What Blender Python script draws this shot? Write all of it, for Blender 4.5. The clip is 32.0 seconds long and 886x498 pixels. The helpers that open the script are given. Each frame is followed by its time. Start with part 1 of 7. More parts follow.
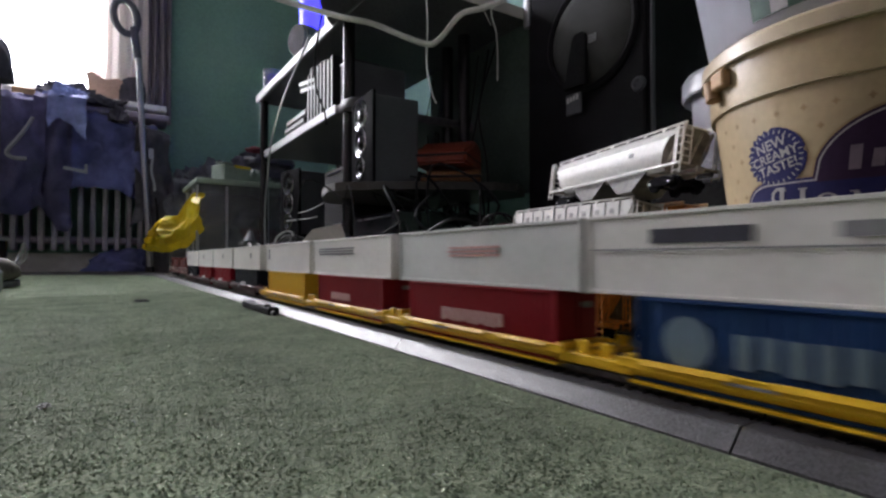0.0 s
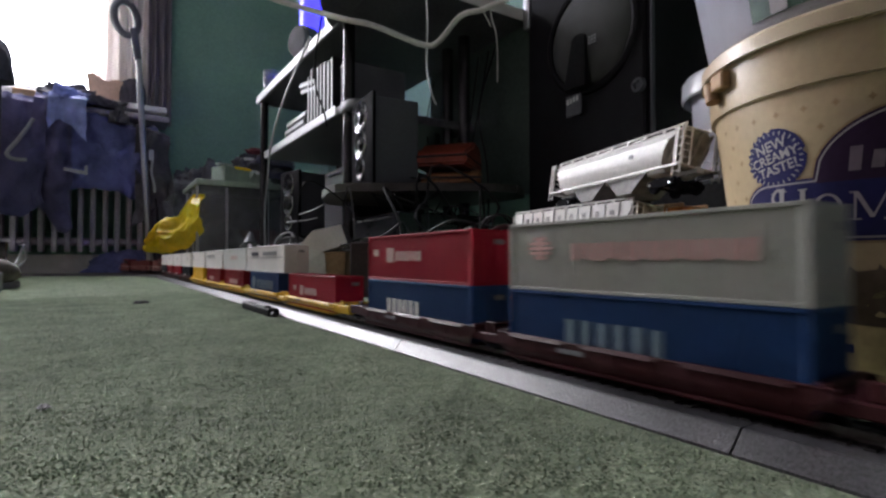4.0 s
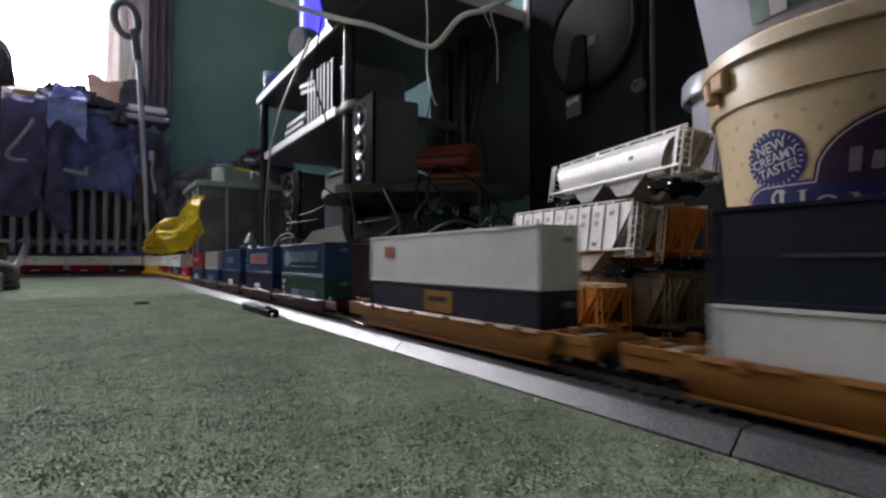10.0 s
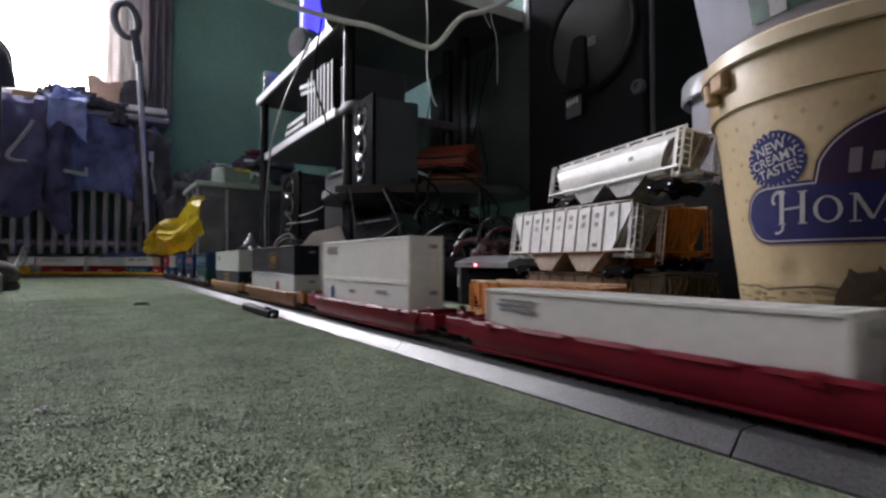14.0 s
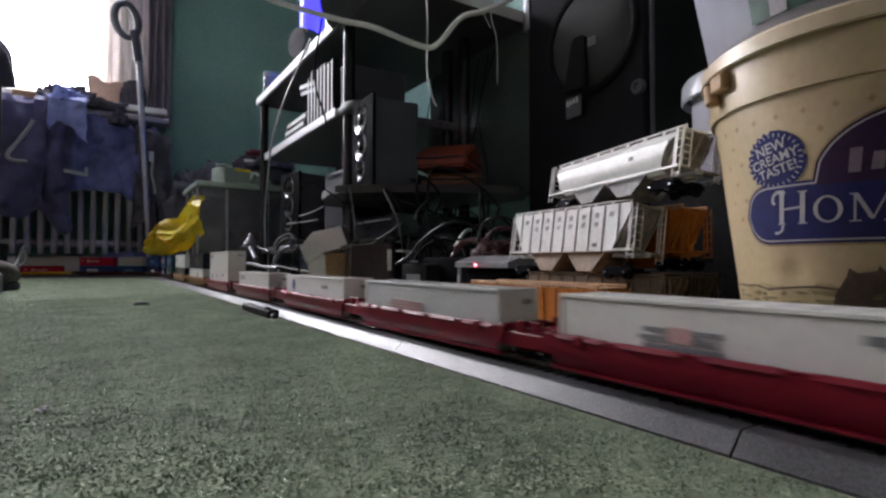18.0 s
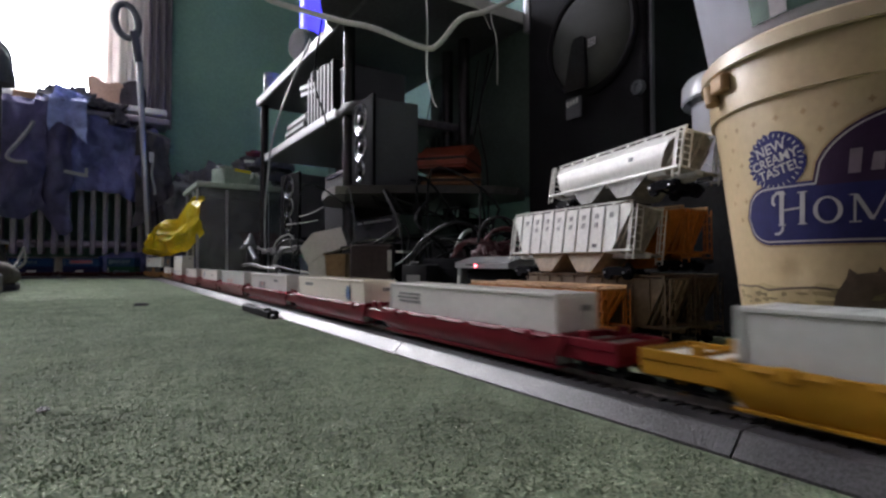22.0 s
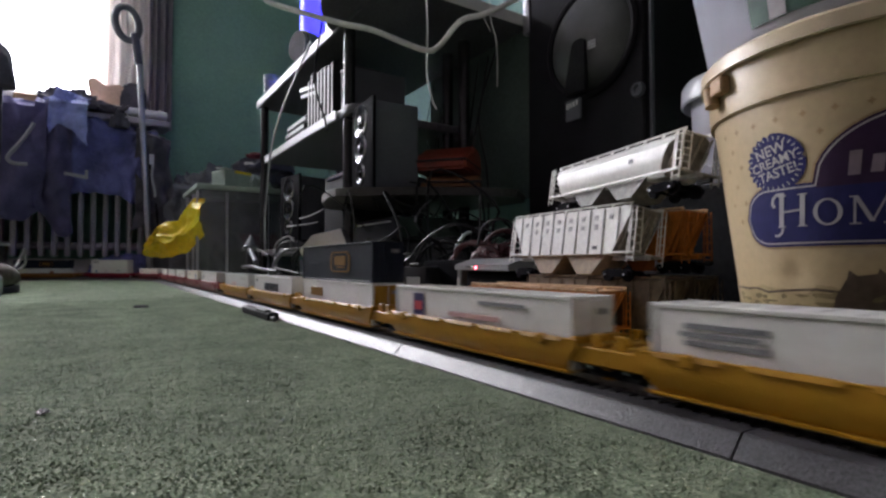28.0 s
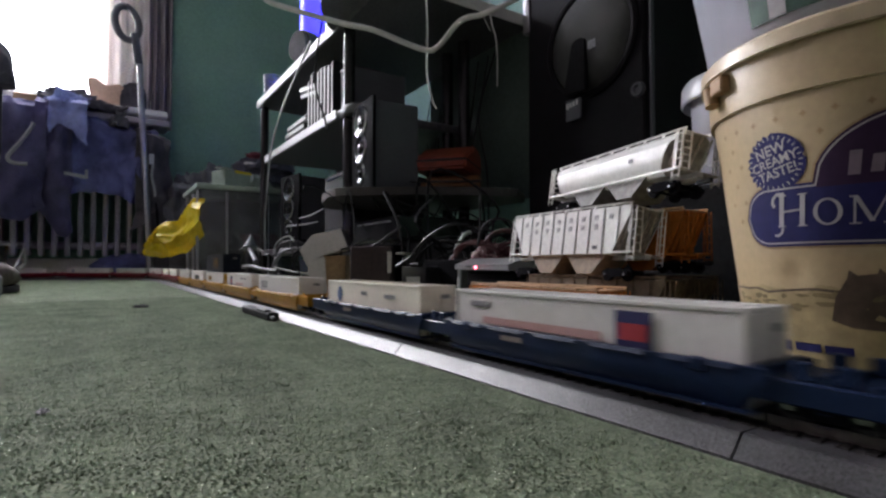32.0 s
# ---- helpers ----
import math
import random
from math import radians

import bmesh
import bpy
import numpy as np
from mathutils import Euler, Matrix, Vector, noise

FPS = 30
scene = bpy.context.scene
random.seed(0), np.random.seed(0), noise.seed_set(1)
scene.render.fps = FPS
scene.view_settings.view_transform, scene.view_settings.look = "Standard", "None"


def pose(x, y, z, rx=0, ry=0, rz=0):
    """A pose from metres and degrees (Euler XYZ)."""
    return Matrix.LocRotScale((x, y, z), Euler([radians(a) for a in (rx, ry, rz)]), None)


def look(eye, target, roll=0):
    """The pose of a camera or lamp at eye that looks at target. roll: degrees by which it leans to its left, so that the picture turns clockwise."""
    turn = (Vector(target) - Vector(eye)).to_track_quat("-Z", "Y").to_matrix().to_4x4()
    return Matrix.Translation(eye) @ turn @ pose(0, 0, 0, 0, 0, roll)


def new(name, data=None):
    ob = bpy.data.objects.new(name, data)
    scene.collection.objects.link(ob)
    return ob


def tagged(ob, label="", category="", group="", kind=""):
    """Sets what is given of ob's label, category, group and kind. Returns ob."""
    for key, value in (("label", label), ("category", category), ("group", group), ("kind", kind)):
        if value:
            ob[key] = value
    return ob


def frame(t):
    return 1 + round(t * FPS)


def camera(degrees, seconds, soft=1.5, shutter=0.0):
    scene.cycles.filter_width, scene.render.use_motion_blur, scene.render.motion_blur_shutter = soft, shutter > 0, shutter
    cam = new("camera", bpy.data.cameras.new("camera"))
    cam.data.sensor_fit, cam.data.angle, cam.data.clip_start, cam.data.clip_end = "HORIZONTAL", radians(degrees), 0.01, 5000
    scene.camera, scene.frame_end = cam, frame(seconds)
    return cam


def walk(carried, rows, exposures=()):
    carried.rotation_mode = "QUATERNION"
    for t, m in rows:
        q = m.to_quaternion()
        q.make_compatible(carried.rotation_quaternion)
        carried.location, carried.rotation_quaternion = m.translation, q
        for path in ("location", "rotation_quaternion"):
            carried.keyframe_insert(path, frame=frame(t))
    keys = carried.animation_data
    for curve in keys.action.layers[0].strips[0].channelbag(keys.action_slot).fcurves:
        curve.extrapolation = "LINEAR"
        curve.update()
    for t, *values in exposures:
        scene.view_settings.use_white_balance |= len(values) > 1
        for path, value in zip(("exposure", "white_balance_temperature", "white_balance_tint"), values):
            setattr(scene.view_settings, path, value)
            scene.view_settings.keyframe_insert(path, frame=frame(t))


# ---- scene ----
# camera: a small action camera that stands on the carpet and tilts up a hair as the clip goes on
F_PX = 927.0
cam = camera(2 * math.degrees(math.atan(784 / F_PX)), 32.0, soft=2.5, shutter=0.9)
EYE = Vector((0.0, 0.0, 0.0626))


def view(drop):
    tilt = math.atan((23 + drop) / F_PX)
    yaw = radians(33.2)
    way = Vector((math.sin(yaw) * math.cos(tilt), math.cos(yaw) * math.cos(tilt), math.sin(tilt)))
    return look(EYE, EYE + way)


walk(cam, [(t, view(d)) for t, d in (
    (0.0, -5.0), (0.4, -3.2), (3.0, -2.8), (5.6, -2.3), (7.0, -1.6), (10.2, -1.3), (11.2, 0.0), (20.2, 0.0),
    (21.4, 1.1), (24.4, 1.6), (25.4, 2.6), (27.3, 4.6), (29.0, 4.8), (32.0, 4.3))])

# ---- light ----
world = bpy.data.worlds.new("world")
scene.world = world
world.use_nodes = True
wn = world.node_tree.nodes
sky = wn.new("ShaderNodeTexSky")
sky.sky_type, sky.sun_disc = "NISHITA", False
sky.sun_elevation, sky.sun_rotation = radians(38), radians(200)
wn["Background"].inputs["Strength"].default_value = 0.12
world.node_tree.links.new(sky.outputs["Color"], wn["Background"].inputs["Color"])


def area(name, m, sx, sy, watts, colour):
    d = bpy.data.lights.new(name, "AREA")
    d.shape, d.size, d.size_y, d.energy, d.color = "RECTANGLE", sx, sy, watts, colour
    ob = new(name, d)
    ob.matrix_world = m
    return ob


# daylight in the window's opening
area("window_daylight", look((-0.45, 3.22, 1.46), (-1.15, 1.4, 0.60)), 1.30, 1.60, 70, (0.965, 0.945, 1.02)).data.spread = radians(140)
scene.view_settings.exposure = 0.93


# ---- materials ----
def mat(name, colour, rough=0.5, metal=0.0, grain=60.0, vary=0.12, blotch=6.0, bump=0.0, coat=0.0, dark=None, **more):
    """A surface with fine grain and broad stains in its colour, and a fine relief."""
    m = bpy.data.materials.new(name)
    m.use_nodes = True
    nt = m.node_tree
    n, link = nt.nodes, nt.links.new
    p = n["Principled BSDF"]
    tc = n.new("ShaderNodeTexCoord")
    fine, broad = n.new("ShaderNodeTexNoise"), n.new("ShaderNodeTexNoise")
    fine.inputs["Scale"].default_value, broad.inputs["Scale"].default_value = grain, blotch
    fine.inputs["Detail"].default_value = broad.inputs["Detail"].default_value = 5
    for t in (fine, broad):
        link(tc.outputs["Object"], t.inputs["Vector"])
    mix = n.new("ShaderNodeMath")
    mix.operation = "ADD"
    link(fine.outputs["Fac"], mix.inputs[0])
    link(broad.outputs["Fac"], mix.inputs[1])
    ramp = n.new("ShaderNodeValToRGB")
    lo = dark or [c * (1 - 2.2 * vary) for c in colour]
    hi = [min(1.0, c * (1 + 1.2 * vary)) for c in colour]
    ramp.color_ramp.elements[0].position, ramp.color_ramp.elements[1].position = 0.34, 0.66
    ramp.color_ramp.elements[0].color, ramp.color_ramp.elements[1].color = (*lo, 1), (*hi, 1)
    half = n.new("ShaderNodeMath")
    half.operation = "MULTIPLY"
    half.inputs[1].default_value = 0.5
    link(mix.outputs[0], half.inputs[0])
    link(half.outputs[0], ramp.inputs["Fac"])
    link(ramp.outputs["Color"], p.inputs["Base Color"])
    rr = n.new("ShaderNodeMapRange")
    rr.inputs["To Min"].default_value, rr.inputs["To Max"].default_value = max(0.03, rough - 0.1), min(1.0, rough + 0.1)
    link(broad.outputs["Fac"], rr.inputs["Value"])
    link(rr.outputs["Result"], p.inputs["Roughness"])
    p.inputs["Metallic"].default_value = metal
    p.inputs["Coat Weight"].default_value = coat
    if bump:
        b = n.new("ShaderNodeBump")
        b.inputs["Strength"].default_value, b.inputs["Distance"].default_value = bump, 0.002
        link(fine.outputs["Fac"], b.inputs["Height"])
        link(b.outputs["Normal"], p.inputs["Normal"])
    for key, value in more.items():
        p.inputs[key.replace("_", " ")].default_value = value
    return m


def glow(name, colour, strength):
    m = bpy.data.materials.new(name)
    m.use_nodes = True
    p = m.node_tree.nodes["Principled BSDF"]
    p.inputs["Base Color"].default_value = (*colour, 1)
    p.inputs["Emission Color"].default_value = (*colour, 1)
    p.inputs["Emission Strength"].default_value = strength
    p.inputs["Roughness"].default_value = 0.25
    return m


M_CARPET = mat("green_carpet", (0.240, 0.282, 0.186), 0.95, grain=300, vary=0.26, blotch=9, bump=0.5)
M_TUFT = mat("carpet_tuft", (0.252, 0.308, 0.206), 0.95, grain=170, vary=0.26, blotch=22, bump=0.0, Specular_IOR_Level=0.05, Sheen_Weight=0.35, Sheen_Roughness=0.35, Sheen_Tint=(0.66, 0.86, 0.66, 1))
tn = M_TUFT.node_tree
geo_node, tint = tn.nodes.new("ShaderNodeNewGeometry"), tn.nodes.new("ShaderNodeMix")
tint.data_type, tint.blend_type = "RGBA", "MULTIPLY"
tint.inputs["Factor"].default_value = 1.0
ramp_t = tn.nodes.new("ShaderNodeValToRGB")
ramp_t.color_ramp.elements[0].position, ramp_t.color_ramp.elements[0].color = 0.0, (0.78, 0.74, 0.84, 1)
ramp_t.color_ramp.elements[1].position, ramp_t.color_ramp.elements[1].color = 0.45, (1, 1, 1, 1)
tn.links.new(geo_node.outputs["Random Per Island"], ramp_t.inputs["Fac"])
old = tn.nodes["Principled BSDF"].inputs["Base Color"].links[0].from_socket
tn.links.new(old, tint.inputs["A"])
tn.links.new(ramp_t.outputs["Color"], tint.inputs["B"])
tn.links.new(tint.outputs["Result"], tn.nodes["Principled BSDF"].inputs["Base Color"])
# wool lets some light through
wool, wool_mix = tn.nodes.new("ShaderNodeBsdfTranslucent"), tn.nodes.new("ShaderNodeMixShader")
wool_mix.inputs[0].default_value = 0.5
tn.links.new(tint.outputs["Result"], wool.inputs["Color"])
tn.links.new(tn.nodes["Principled BSDF"].outputs[0], wool_mix.inputs[1])
tn.links.new(wool.outputs[0], wool_mix.inputs[2])
tn.links.new(wool_mix.outputs[0], tn.nodes["Material Output"].inputs["Surface"])
M_WALL = mat("green_wall_paint", (0.215, 0.365, 0.285), 0.75, grain=90, vary=0.08, blotch=2.5, bump=0.15)
M_PLAINWALL = mat("mauve_wall_paint", (0.24, 0.205, 0.22), 0.8, grain=90, vary=0.05, blotch=2.5, bump=0.1)
M_CEIL = mat("ceiling_paint", (0.78, 0.76, 0.75), 0.85, grain=70, vary=0.05, blotch=2, bump=0.1)
M_WHITEPAINT = mat("white_gloss_paint", (0.76, 0.75, 0.73), 0.35, grain=50, vary=0.05, blotch=4, bump=0.05)
M_ROADBED = mat("grey_plastic_roadbed", (0.060, 0.058, 0.063), 0.39, grain=900, vary=0.35, blotch=30, bump=0.2, Specular_IOR_Level=0.4)
M_TIE = mat("black_plastic_ties", (0.022, 0.020, 0.019), 0.6, grain=500, vary=0.2, bump=0.2)
M_RAIL = mat("steel_rail", (0.20, 0.185, 0.17), 0.38, 1.0, grain=200, vary=0.2)
M_BLACKPLASTIC = mat("black_plastic", (0.021, 0.021, 0.025), 0.5, grain=300, vary=0.2, blotch=12, bump=0.1, Specular_IOR_Level=0.3)
M_SATIN = mat("black_satin_plastic", (0.013, 0.013, 0.015), 0.6, grain=200, vary=0.2, blotch=10, Specular_IOR_Level=0.06)
M_BAFFLE = mat("dull_black_baffle", (0.006, 0.006, 0.008), 0.75, grain=200, vary=0.2, Specular_IOR_Level=0.02)
M_CABINET = mat("black_loudspeaker_vinyl", (0.012, 0.011, 0.014), 0.6, grain=300, vary=0.25, blotch=10, bump=0.2, Specular_IOR_Level=0.12)
M_BLACKGLOSS = mat("black_gloss_plastic", (0.011, 0.011, 0.013), 0.2, grain=120, vary=0.2, blotch=10)
M_BLACKWOOD = mat("black_ash_board", (0.085, 0.082, 0.095), 0.5, grain=140, vary=0.25, blotch=9, bump=0.15)
# wall green darkened to paint the shade behind the shelves
M_WALLSHADE = mat("shaded_wall_green", (0.060, 0.088, 0.075), 0.7, grain=120, vary=0.15, blotch=6, bump=0.1)
M_EDGE = mat("pale_shelf_edging", (0.31, 0.31, 0.32), 0.45, grain=100, vary=0.08)
M_CHROME = mat("chrome", (0.45, 0.45, 0.47), 0.16, 1.0, grain=50, vary=0.05)
M_WHEEL = mat("dull_black_wheel", (0.03, 0.03, 0.032), 0.5, 0.4, grain=200, vary=0.2)
M_STEEL = mat("grey_metal_tube", (0.40, 0.40, 0.42), 0.35, 0.8, grain=120, vary=0.1)
M_NAVY = mat("navy_cloth", (0.115, 0.125, 0.290), 0.95, grain=350, vary=0.3, blotch=9, bump=0.4)
M_BLUECLOTH = mat("faded_blue_cloth", (0.26, 0.30, 0.56), 0.95, grain=300, vary=0.3, blotch=14, bump=0.4)
M_DARKCLOTH = mat("charcoal_cloth", (0.085, 0.080, 0.098), 0.95, grain=300, vary=0.3, blotch=12, bump=0.4)
M_REDDARK = mat("dark_maroon_card", (0.050, 0.028, 0.030), 0.7, grain=160, vary=0.2, blotch=14)
M_REDCLOTH = mat("maroon_cloth", (0.14, 0.018, 0.030), 0.9, grain=300, vary=0.25, bump=0.3)
M_DUSKCLOTH = mat("dusky_navy_cloth", (0.085, 0.080, 0.165), 0.95, grain=350, vary=0.3, blotch=9, bump=0.4)
M_GREYCLOTH = mat("grey_curtain_cloth", (0.40, 0.36, 0.38), 0.95, grain=260, vary=0.14, blotch=5, bump=0.3)
gn = M_GREYCLOTH.node_tree
weave, weave_mix = gn.nodes.new("ShaderNodeBsdfTranslucent"), gn.nodes.new("ShaderNodeMixShader")
weave.inputs["Color"].default_value = (0.42, 0.37, 0.40, 1)
weave_mix.inputs[0].default_value = 0.4
gn.links.new(gn.nodes["Principled BSDF"].outputs[0], weave_mix.inputs[1])
gn.links.new(weave.outputs[0], weave_mix.inputs[2])
gn.links.new(weave_mix.outputs[0], gn.nodes["Material Output"].inputs["Surface"])
M_NET = mat("net_curtain", (0.86, 0.80, 0.79), 0.9, grain=500, vary=0.06, blotch=4)
nn = M_NET.node_tree
thin, blend = nn.nodes.new("ShaderNodeBsdfTranslucent"), nn.nodes.new("ShaderNodeMixShader")
thin.inputs["Color"].default_value = (0.85, 0.80, 0.78, 1)
blend.inputs[0].default_value = 0.6
nn.links.new(nn.nodes["Principled BSDF"].outputs[0], blend.inputs[1])
nn.links.new(thin.outputs[0], blend.inputs[2])
nn.links.new(blend.outputs[0], nn.nodes["Material Output"].inputs["Surface"])
M_RADIATOR = mat("dusty_and_shade_grey_enamel", (0.42, 0.38, 0.45), 0.5, grain=120, vary=0.16, blotch=7)
M_YELLOWBAG = mat("yellow_polythene", (0.80, 0.62, 0.03), 0.38, grain=60, vary=0.14, blotch=12, bump=0.1, Subsurface_Weight=0.1)
yn = M_YELLOWBAG.node_tree
film, film_mix = yn.nodes.new("ShaderNodeBsdfTranslucent"), yn.nodes.new("ShaderNodeMixShader")
film.inputs["Color"].default_value = (0.90, 0.72, 0.03, 1)
film_mix.inputs[0].default_value = 0.45
yn.links.new(yn.nodes["Principled BSDF"].outputs[0], film_mix.inputs[1])
yn.links.new(film.outputs[0], film_mix.inputs[2])
yn.links.new(film_mix.outputs[0], yn.nodes["Material Output"].inputs["Surface"])
M_CLEAR = mat("cloudy_clear_plastic", (0.66, 0.68, 0.72), 0.16, grain=40, vary=0.14, blotch=9, Transmission_Weight=0.86, IOR=1.45)
M_LID = mat("pale_green_lid_plastic", (0.30, 0.36, 0.31), 0.4, grain=60, vary=0.1)
M_CREAM = mat("cream_plastic", (0.47, 0.36, 0.21), 0.42, grain=240, vary=0.05, blotch=14, coat=0.15)
M_CREAMRIM = mat("pale_cream_plastic", (0.55, 0.44, 0.30), 0.45, grain=120, vary=0.06, blotch=9, coat=0.1)
M_TAB = mat("tan_plastic_tab", (0.40, 0.24, 0.11), 0.6, grain=120, vary=0.1)
M_PRINTBLUE = mat("printed_royal_blue", (0.017, 0.017, 0.095), 0.5, grain=200, vary=0.12, blotch=20, Specular_IOR_Level=0.2)
M_PRINTPURPLE = mat("printed_plum", (0.032, 0.013, 0.045), 0.5, grain=200, vary=0.12, blotch=20, Specular_IOR_Level=0.2)
M_PRINTGOLD = mat("printed_tan", (0.33, 0.225, 0.115), 0.4, grain=200, vary=0.15, blotch=20)
M_PRINTMAUVE = mat("printed_dull_mauve", (0.21, 0.155, 0.20), 0.5, grain=200, vary=0.12)
M_PRINTPALE = mat("printed_pale_lilac", (0.38, 0.35, 0.37), 0.5, grain=200, vary=0.08)
M_PRINTOLIVE = mat("printed_olive_meadow", (0.42, 0.325, 0.175), 0.4, grain=160, vary=0.16, blotch=45)
M_PRINTSAGE = mat("printed_sage_brown", (0.20, 0.155, 0.075), 0.4, grain=160, vary=0.3, blotch=40)
M_PRINTBROWN = mat("printed_dark_brown", (0.105, 0.072, 0.050), 0.4, grain=160, vary=0.25, blotch=30)
M_MILKY = mat("milky_plastic", (0.46, 0.46, 0.51), 0.30, grain=60, vary=0.05, blotch=6, Transmission_Weight=0.40, IOR=1.3)
M_BIN = mat("pale_lilac_plastic", (0.62, 0.62, 0.70), 0.30, grain=60, vary=0.05, blotch=6, Transmission_Weight=0.40, IOR=1.3)
M_GREENCUP = mat("green_paper_cup", (0.055, 0.11, 0.085), 0.5, grain=120, vary=0.15, blotch=25)
M_HOPWHITE = mat("hopper_white_paint", (0.72, 0.71, 0.68), 0.42, grain=250, vary=0.07, blotch=25)
M_HOPGREY = mat("hopper_grey_paint", (0.55, 0.55, 0.55), 0.42, grain=250, vary=0.10, blotch=25)
# white wagons' ends and chutes: their shade is put into these two colours
M_HOPSHADE = mat("shade_toned_hopper_sheet", (0.36, 0.33, 0.29), 0.6, grain=250, vary=0.2, blotch=40)
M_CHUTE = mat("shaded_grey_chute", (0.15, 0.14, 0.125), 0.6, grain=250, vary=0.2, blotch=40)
M_MARKGREY = mat("faded_grey_lettering", (0.36, 0.35, 0.36), 0.5, grain=300, vary=0.1)
M_HOPTAN = mat("hopper_tan_paint", (0.30, 0.215, 0.135), 0.5, grain=250, vary=0.16, blotch=25)
M_ROOFTAN = mat("pale_orange_roof", (0.58, 0.36, 0.20), 0.5, grain=250, vary=0.16, blotch=25)
M_HOPBROWN = mat("dull_brown_car_paint", (0.15, 0.105, 0.065), 0.5, grain=250, vary=0.16, blotch=25)
M_SLATECLOTH = mat("slate_grey_cloth", (0.135, 0.138, 0.155), 0.95, grain=300, vary=0.3, blotch=14, bump=0.4)
M_ORANGE = mat("orange_car_paint", (0.55, 0.17, 0.018), 0.42, grain=250, vary=0.12, blotch=25)
M_DARKMARK = mat("dark_grey_lettering", (0.10, 0.10, 0.11), 0.5, grain=300, vary=0.15)
M_CARD = mat("brown_cardboard", (0.36, 0.23, 0.12), 0.85, grain=160, vary=0.14, blotch=14, bump=0.2)
M_CARDWHITE = mat("white_card", (0.62, 0.60, 0.56), 0.8, grain=160, vary=0.08, blotch=14)
M_CABLE = mat("white_cable", (0.72, 0.70, 0.68), 0.45, grain=100, vary=0.08)
M_DARKCABLE = mat("black_cable", (0.018, 0.018, 0.020), 0.62, grain=100, vary=0.15, Specular_IOR_Level=0.05)
M_SLEEKCABLE = mat("sleek_black_cable", (0.012, 0.012, 0.014), 0.4, grain=100, vary=0.15, Specular_IOR_Level=0.2)
M_SMOKECABLE = mat("dark_grey_cable", (0.07, 0.07, 0.075), 0.45, grain=100, vary=0.1)
M_GREYCABLE = mat("grey_cable", (0.30, 0.30, 0.31), 0.45, grain=100, vary=0.1)
M_GREYBOX = mat("slate_grey_plastic", (0.085, 0.088, 0.106), 0.55, grain=300, vary=0.12, blotch=8, bump=0.1)
M_REDBOX = mat("orange_red_plastic", (0.27, 0.042, 0.020), 0.45, grain=120, vary=0.2, blotch=16)
M_ORANGEBOX = mat("dull_orange_plastic", (0.22, 0.092, 0.028), 0.5, grain=120, vary=0.2, blotch=16)
M_LOWSHELF = mat("dull_brown_black_board", (0.045, 0.040, 0.038), 0.5, grain=140, vary=0.25, blotch=9, bump=0.15)
M_AMP = mat("dark_slate_metal", (0.17, 0.175, 0.20), 0.7, grain=300, vary=0.12, blotch=8, Specular_IOR_Level=0.15)
M_REDCABLE = mat("dark_red_cable", (0.065, 0.010, 0.016), 0.5, grain=100, vary=0.1)
M_GRILLE = mat("steel_mesh_grille", (0.058, 0.060, 0.058), 0.55, 0.0, grain=900, vary=0.4, blotch=6, bump=0.6)
M_SHOE = mat("grey_suede", (0.11, 0.095, 0.085), 0.9, grain=200, vary=0.2, blotch=20, bump=0.3)
M_GLASS = mat("window_glass", (1, 1, 1), 0.03, vary=0.0, Transmission_Weight=1.0, IOR=1.05)
M_LEDBLUE = glow("blue_led_plastic", (0.05, 0.04, 1.0), 1.3)
M_LEDTEAL = glow("teal_led_plastic", (0.45, 0.75, 0.72), 0.35)
M_LEDRED = glow("red_led", (1.0, 0.08, 0.12), 14)
M_PEACH = mat("peach_card", (0.62, 0.42, 0.33), 0.8, grain=120, vary=0.1)

PAINT = {}


def paint(kind, colour, rough=0.48):
    if kind not in PAINT:
        PAINT[kind] = mat(kind, colour, rough, grain=260, vary=0.045, blotch=28, bump=0.03, Specular_IOR_Level=0.14)
    return PAINT[kind]


C_WHITE = paint("container_white", (0.63, 0.61, 0.585))
C_CREAM = paint("container_cream", (0.72, 0.67, 0.58))
C_GREY = paint("container_silver_grey", (0.49, 0.50, 0.485))
C_OLIVE = paint("container_stone_grey", (0.34, 0.34, 0.31))
C_RED = paint("container_red", (0.27, 0.004, 0.018))
C_REDBROWN = paint("container_red_brown", (0.21, 0.007, 0.014))
C_BLUE = paint("container_blue", (0.011, 0.040, 0.125))
C_STEEL = paint("container_steel_blue", (0.016, 0.050, 0.115))
C_NAVY = paint("container_navy", (0.005, 0.008, 0.018))
C_DKBLUE = paint("container_dark_blue", (0.009, 0.010, 0.050))
C_GREEN = paint("container_dark_green", (0.014, 0.060, 0.042))
C_YELLOW = paint("container_yellow", (0.60, 0.36, 0.025))
W_YELLOW = paint("well_car_yellow", (0.66, 0.40, 0.02), 0.38)
W_GOLD = paint("well_car_golden_yellow", (0.35, 0.175, 0.014), 0.38)
W_TAN = paint("well_car_tan", (0.205, 0.088, 0.020), 0.42)
W_BROWN = paint("well_car_brown", (0.044, 0.010, 0.012), 0.5)
W_RED = paint("well_car_red", (0.165, 0.008, 0.018), 0.34)
W_BLUE = paint("well_car_blue", (0.009, 0.020, 0.055), 0.36)
GLOSS = {}
L_BROWN = paint("locomotive_maroon", (0.12, 0.028, 0.026), 0.45)
K_WHITE = paint("marking_white", (0.66, 0.66, 0.66))
K_PALE = paint("marking_pale_blue", (0.115, 0.160, 0.205))
K_FADE = paint("marking_faded", (0.24, 0.20, 0.18))
K_DARK = paint("marking_dark_navy", (0.045, 0.045, 0.060))
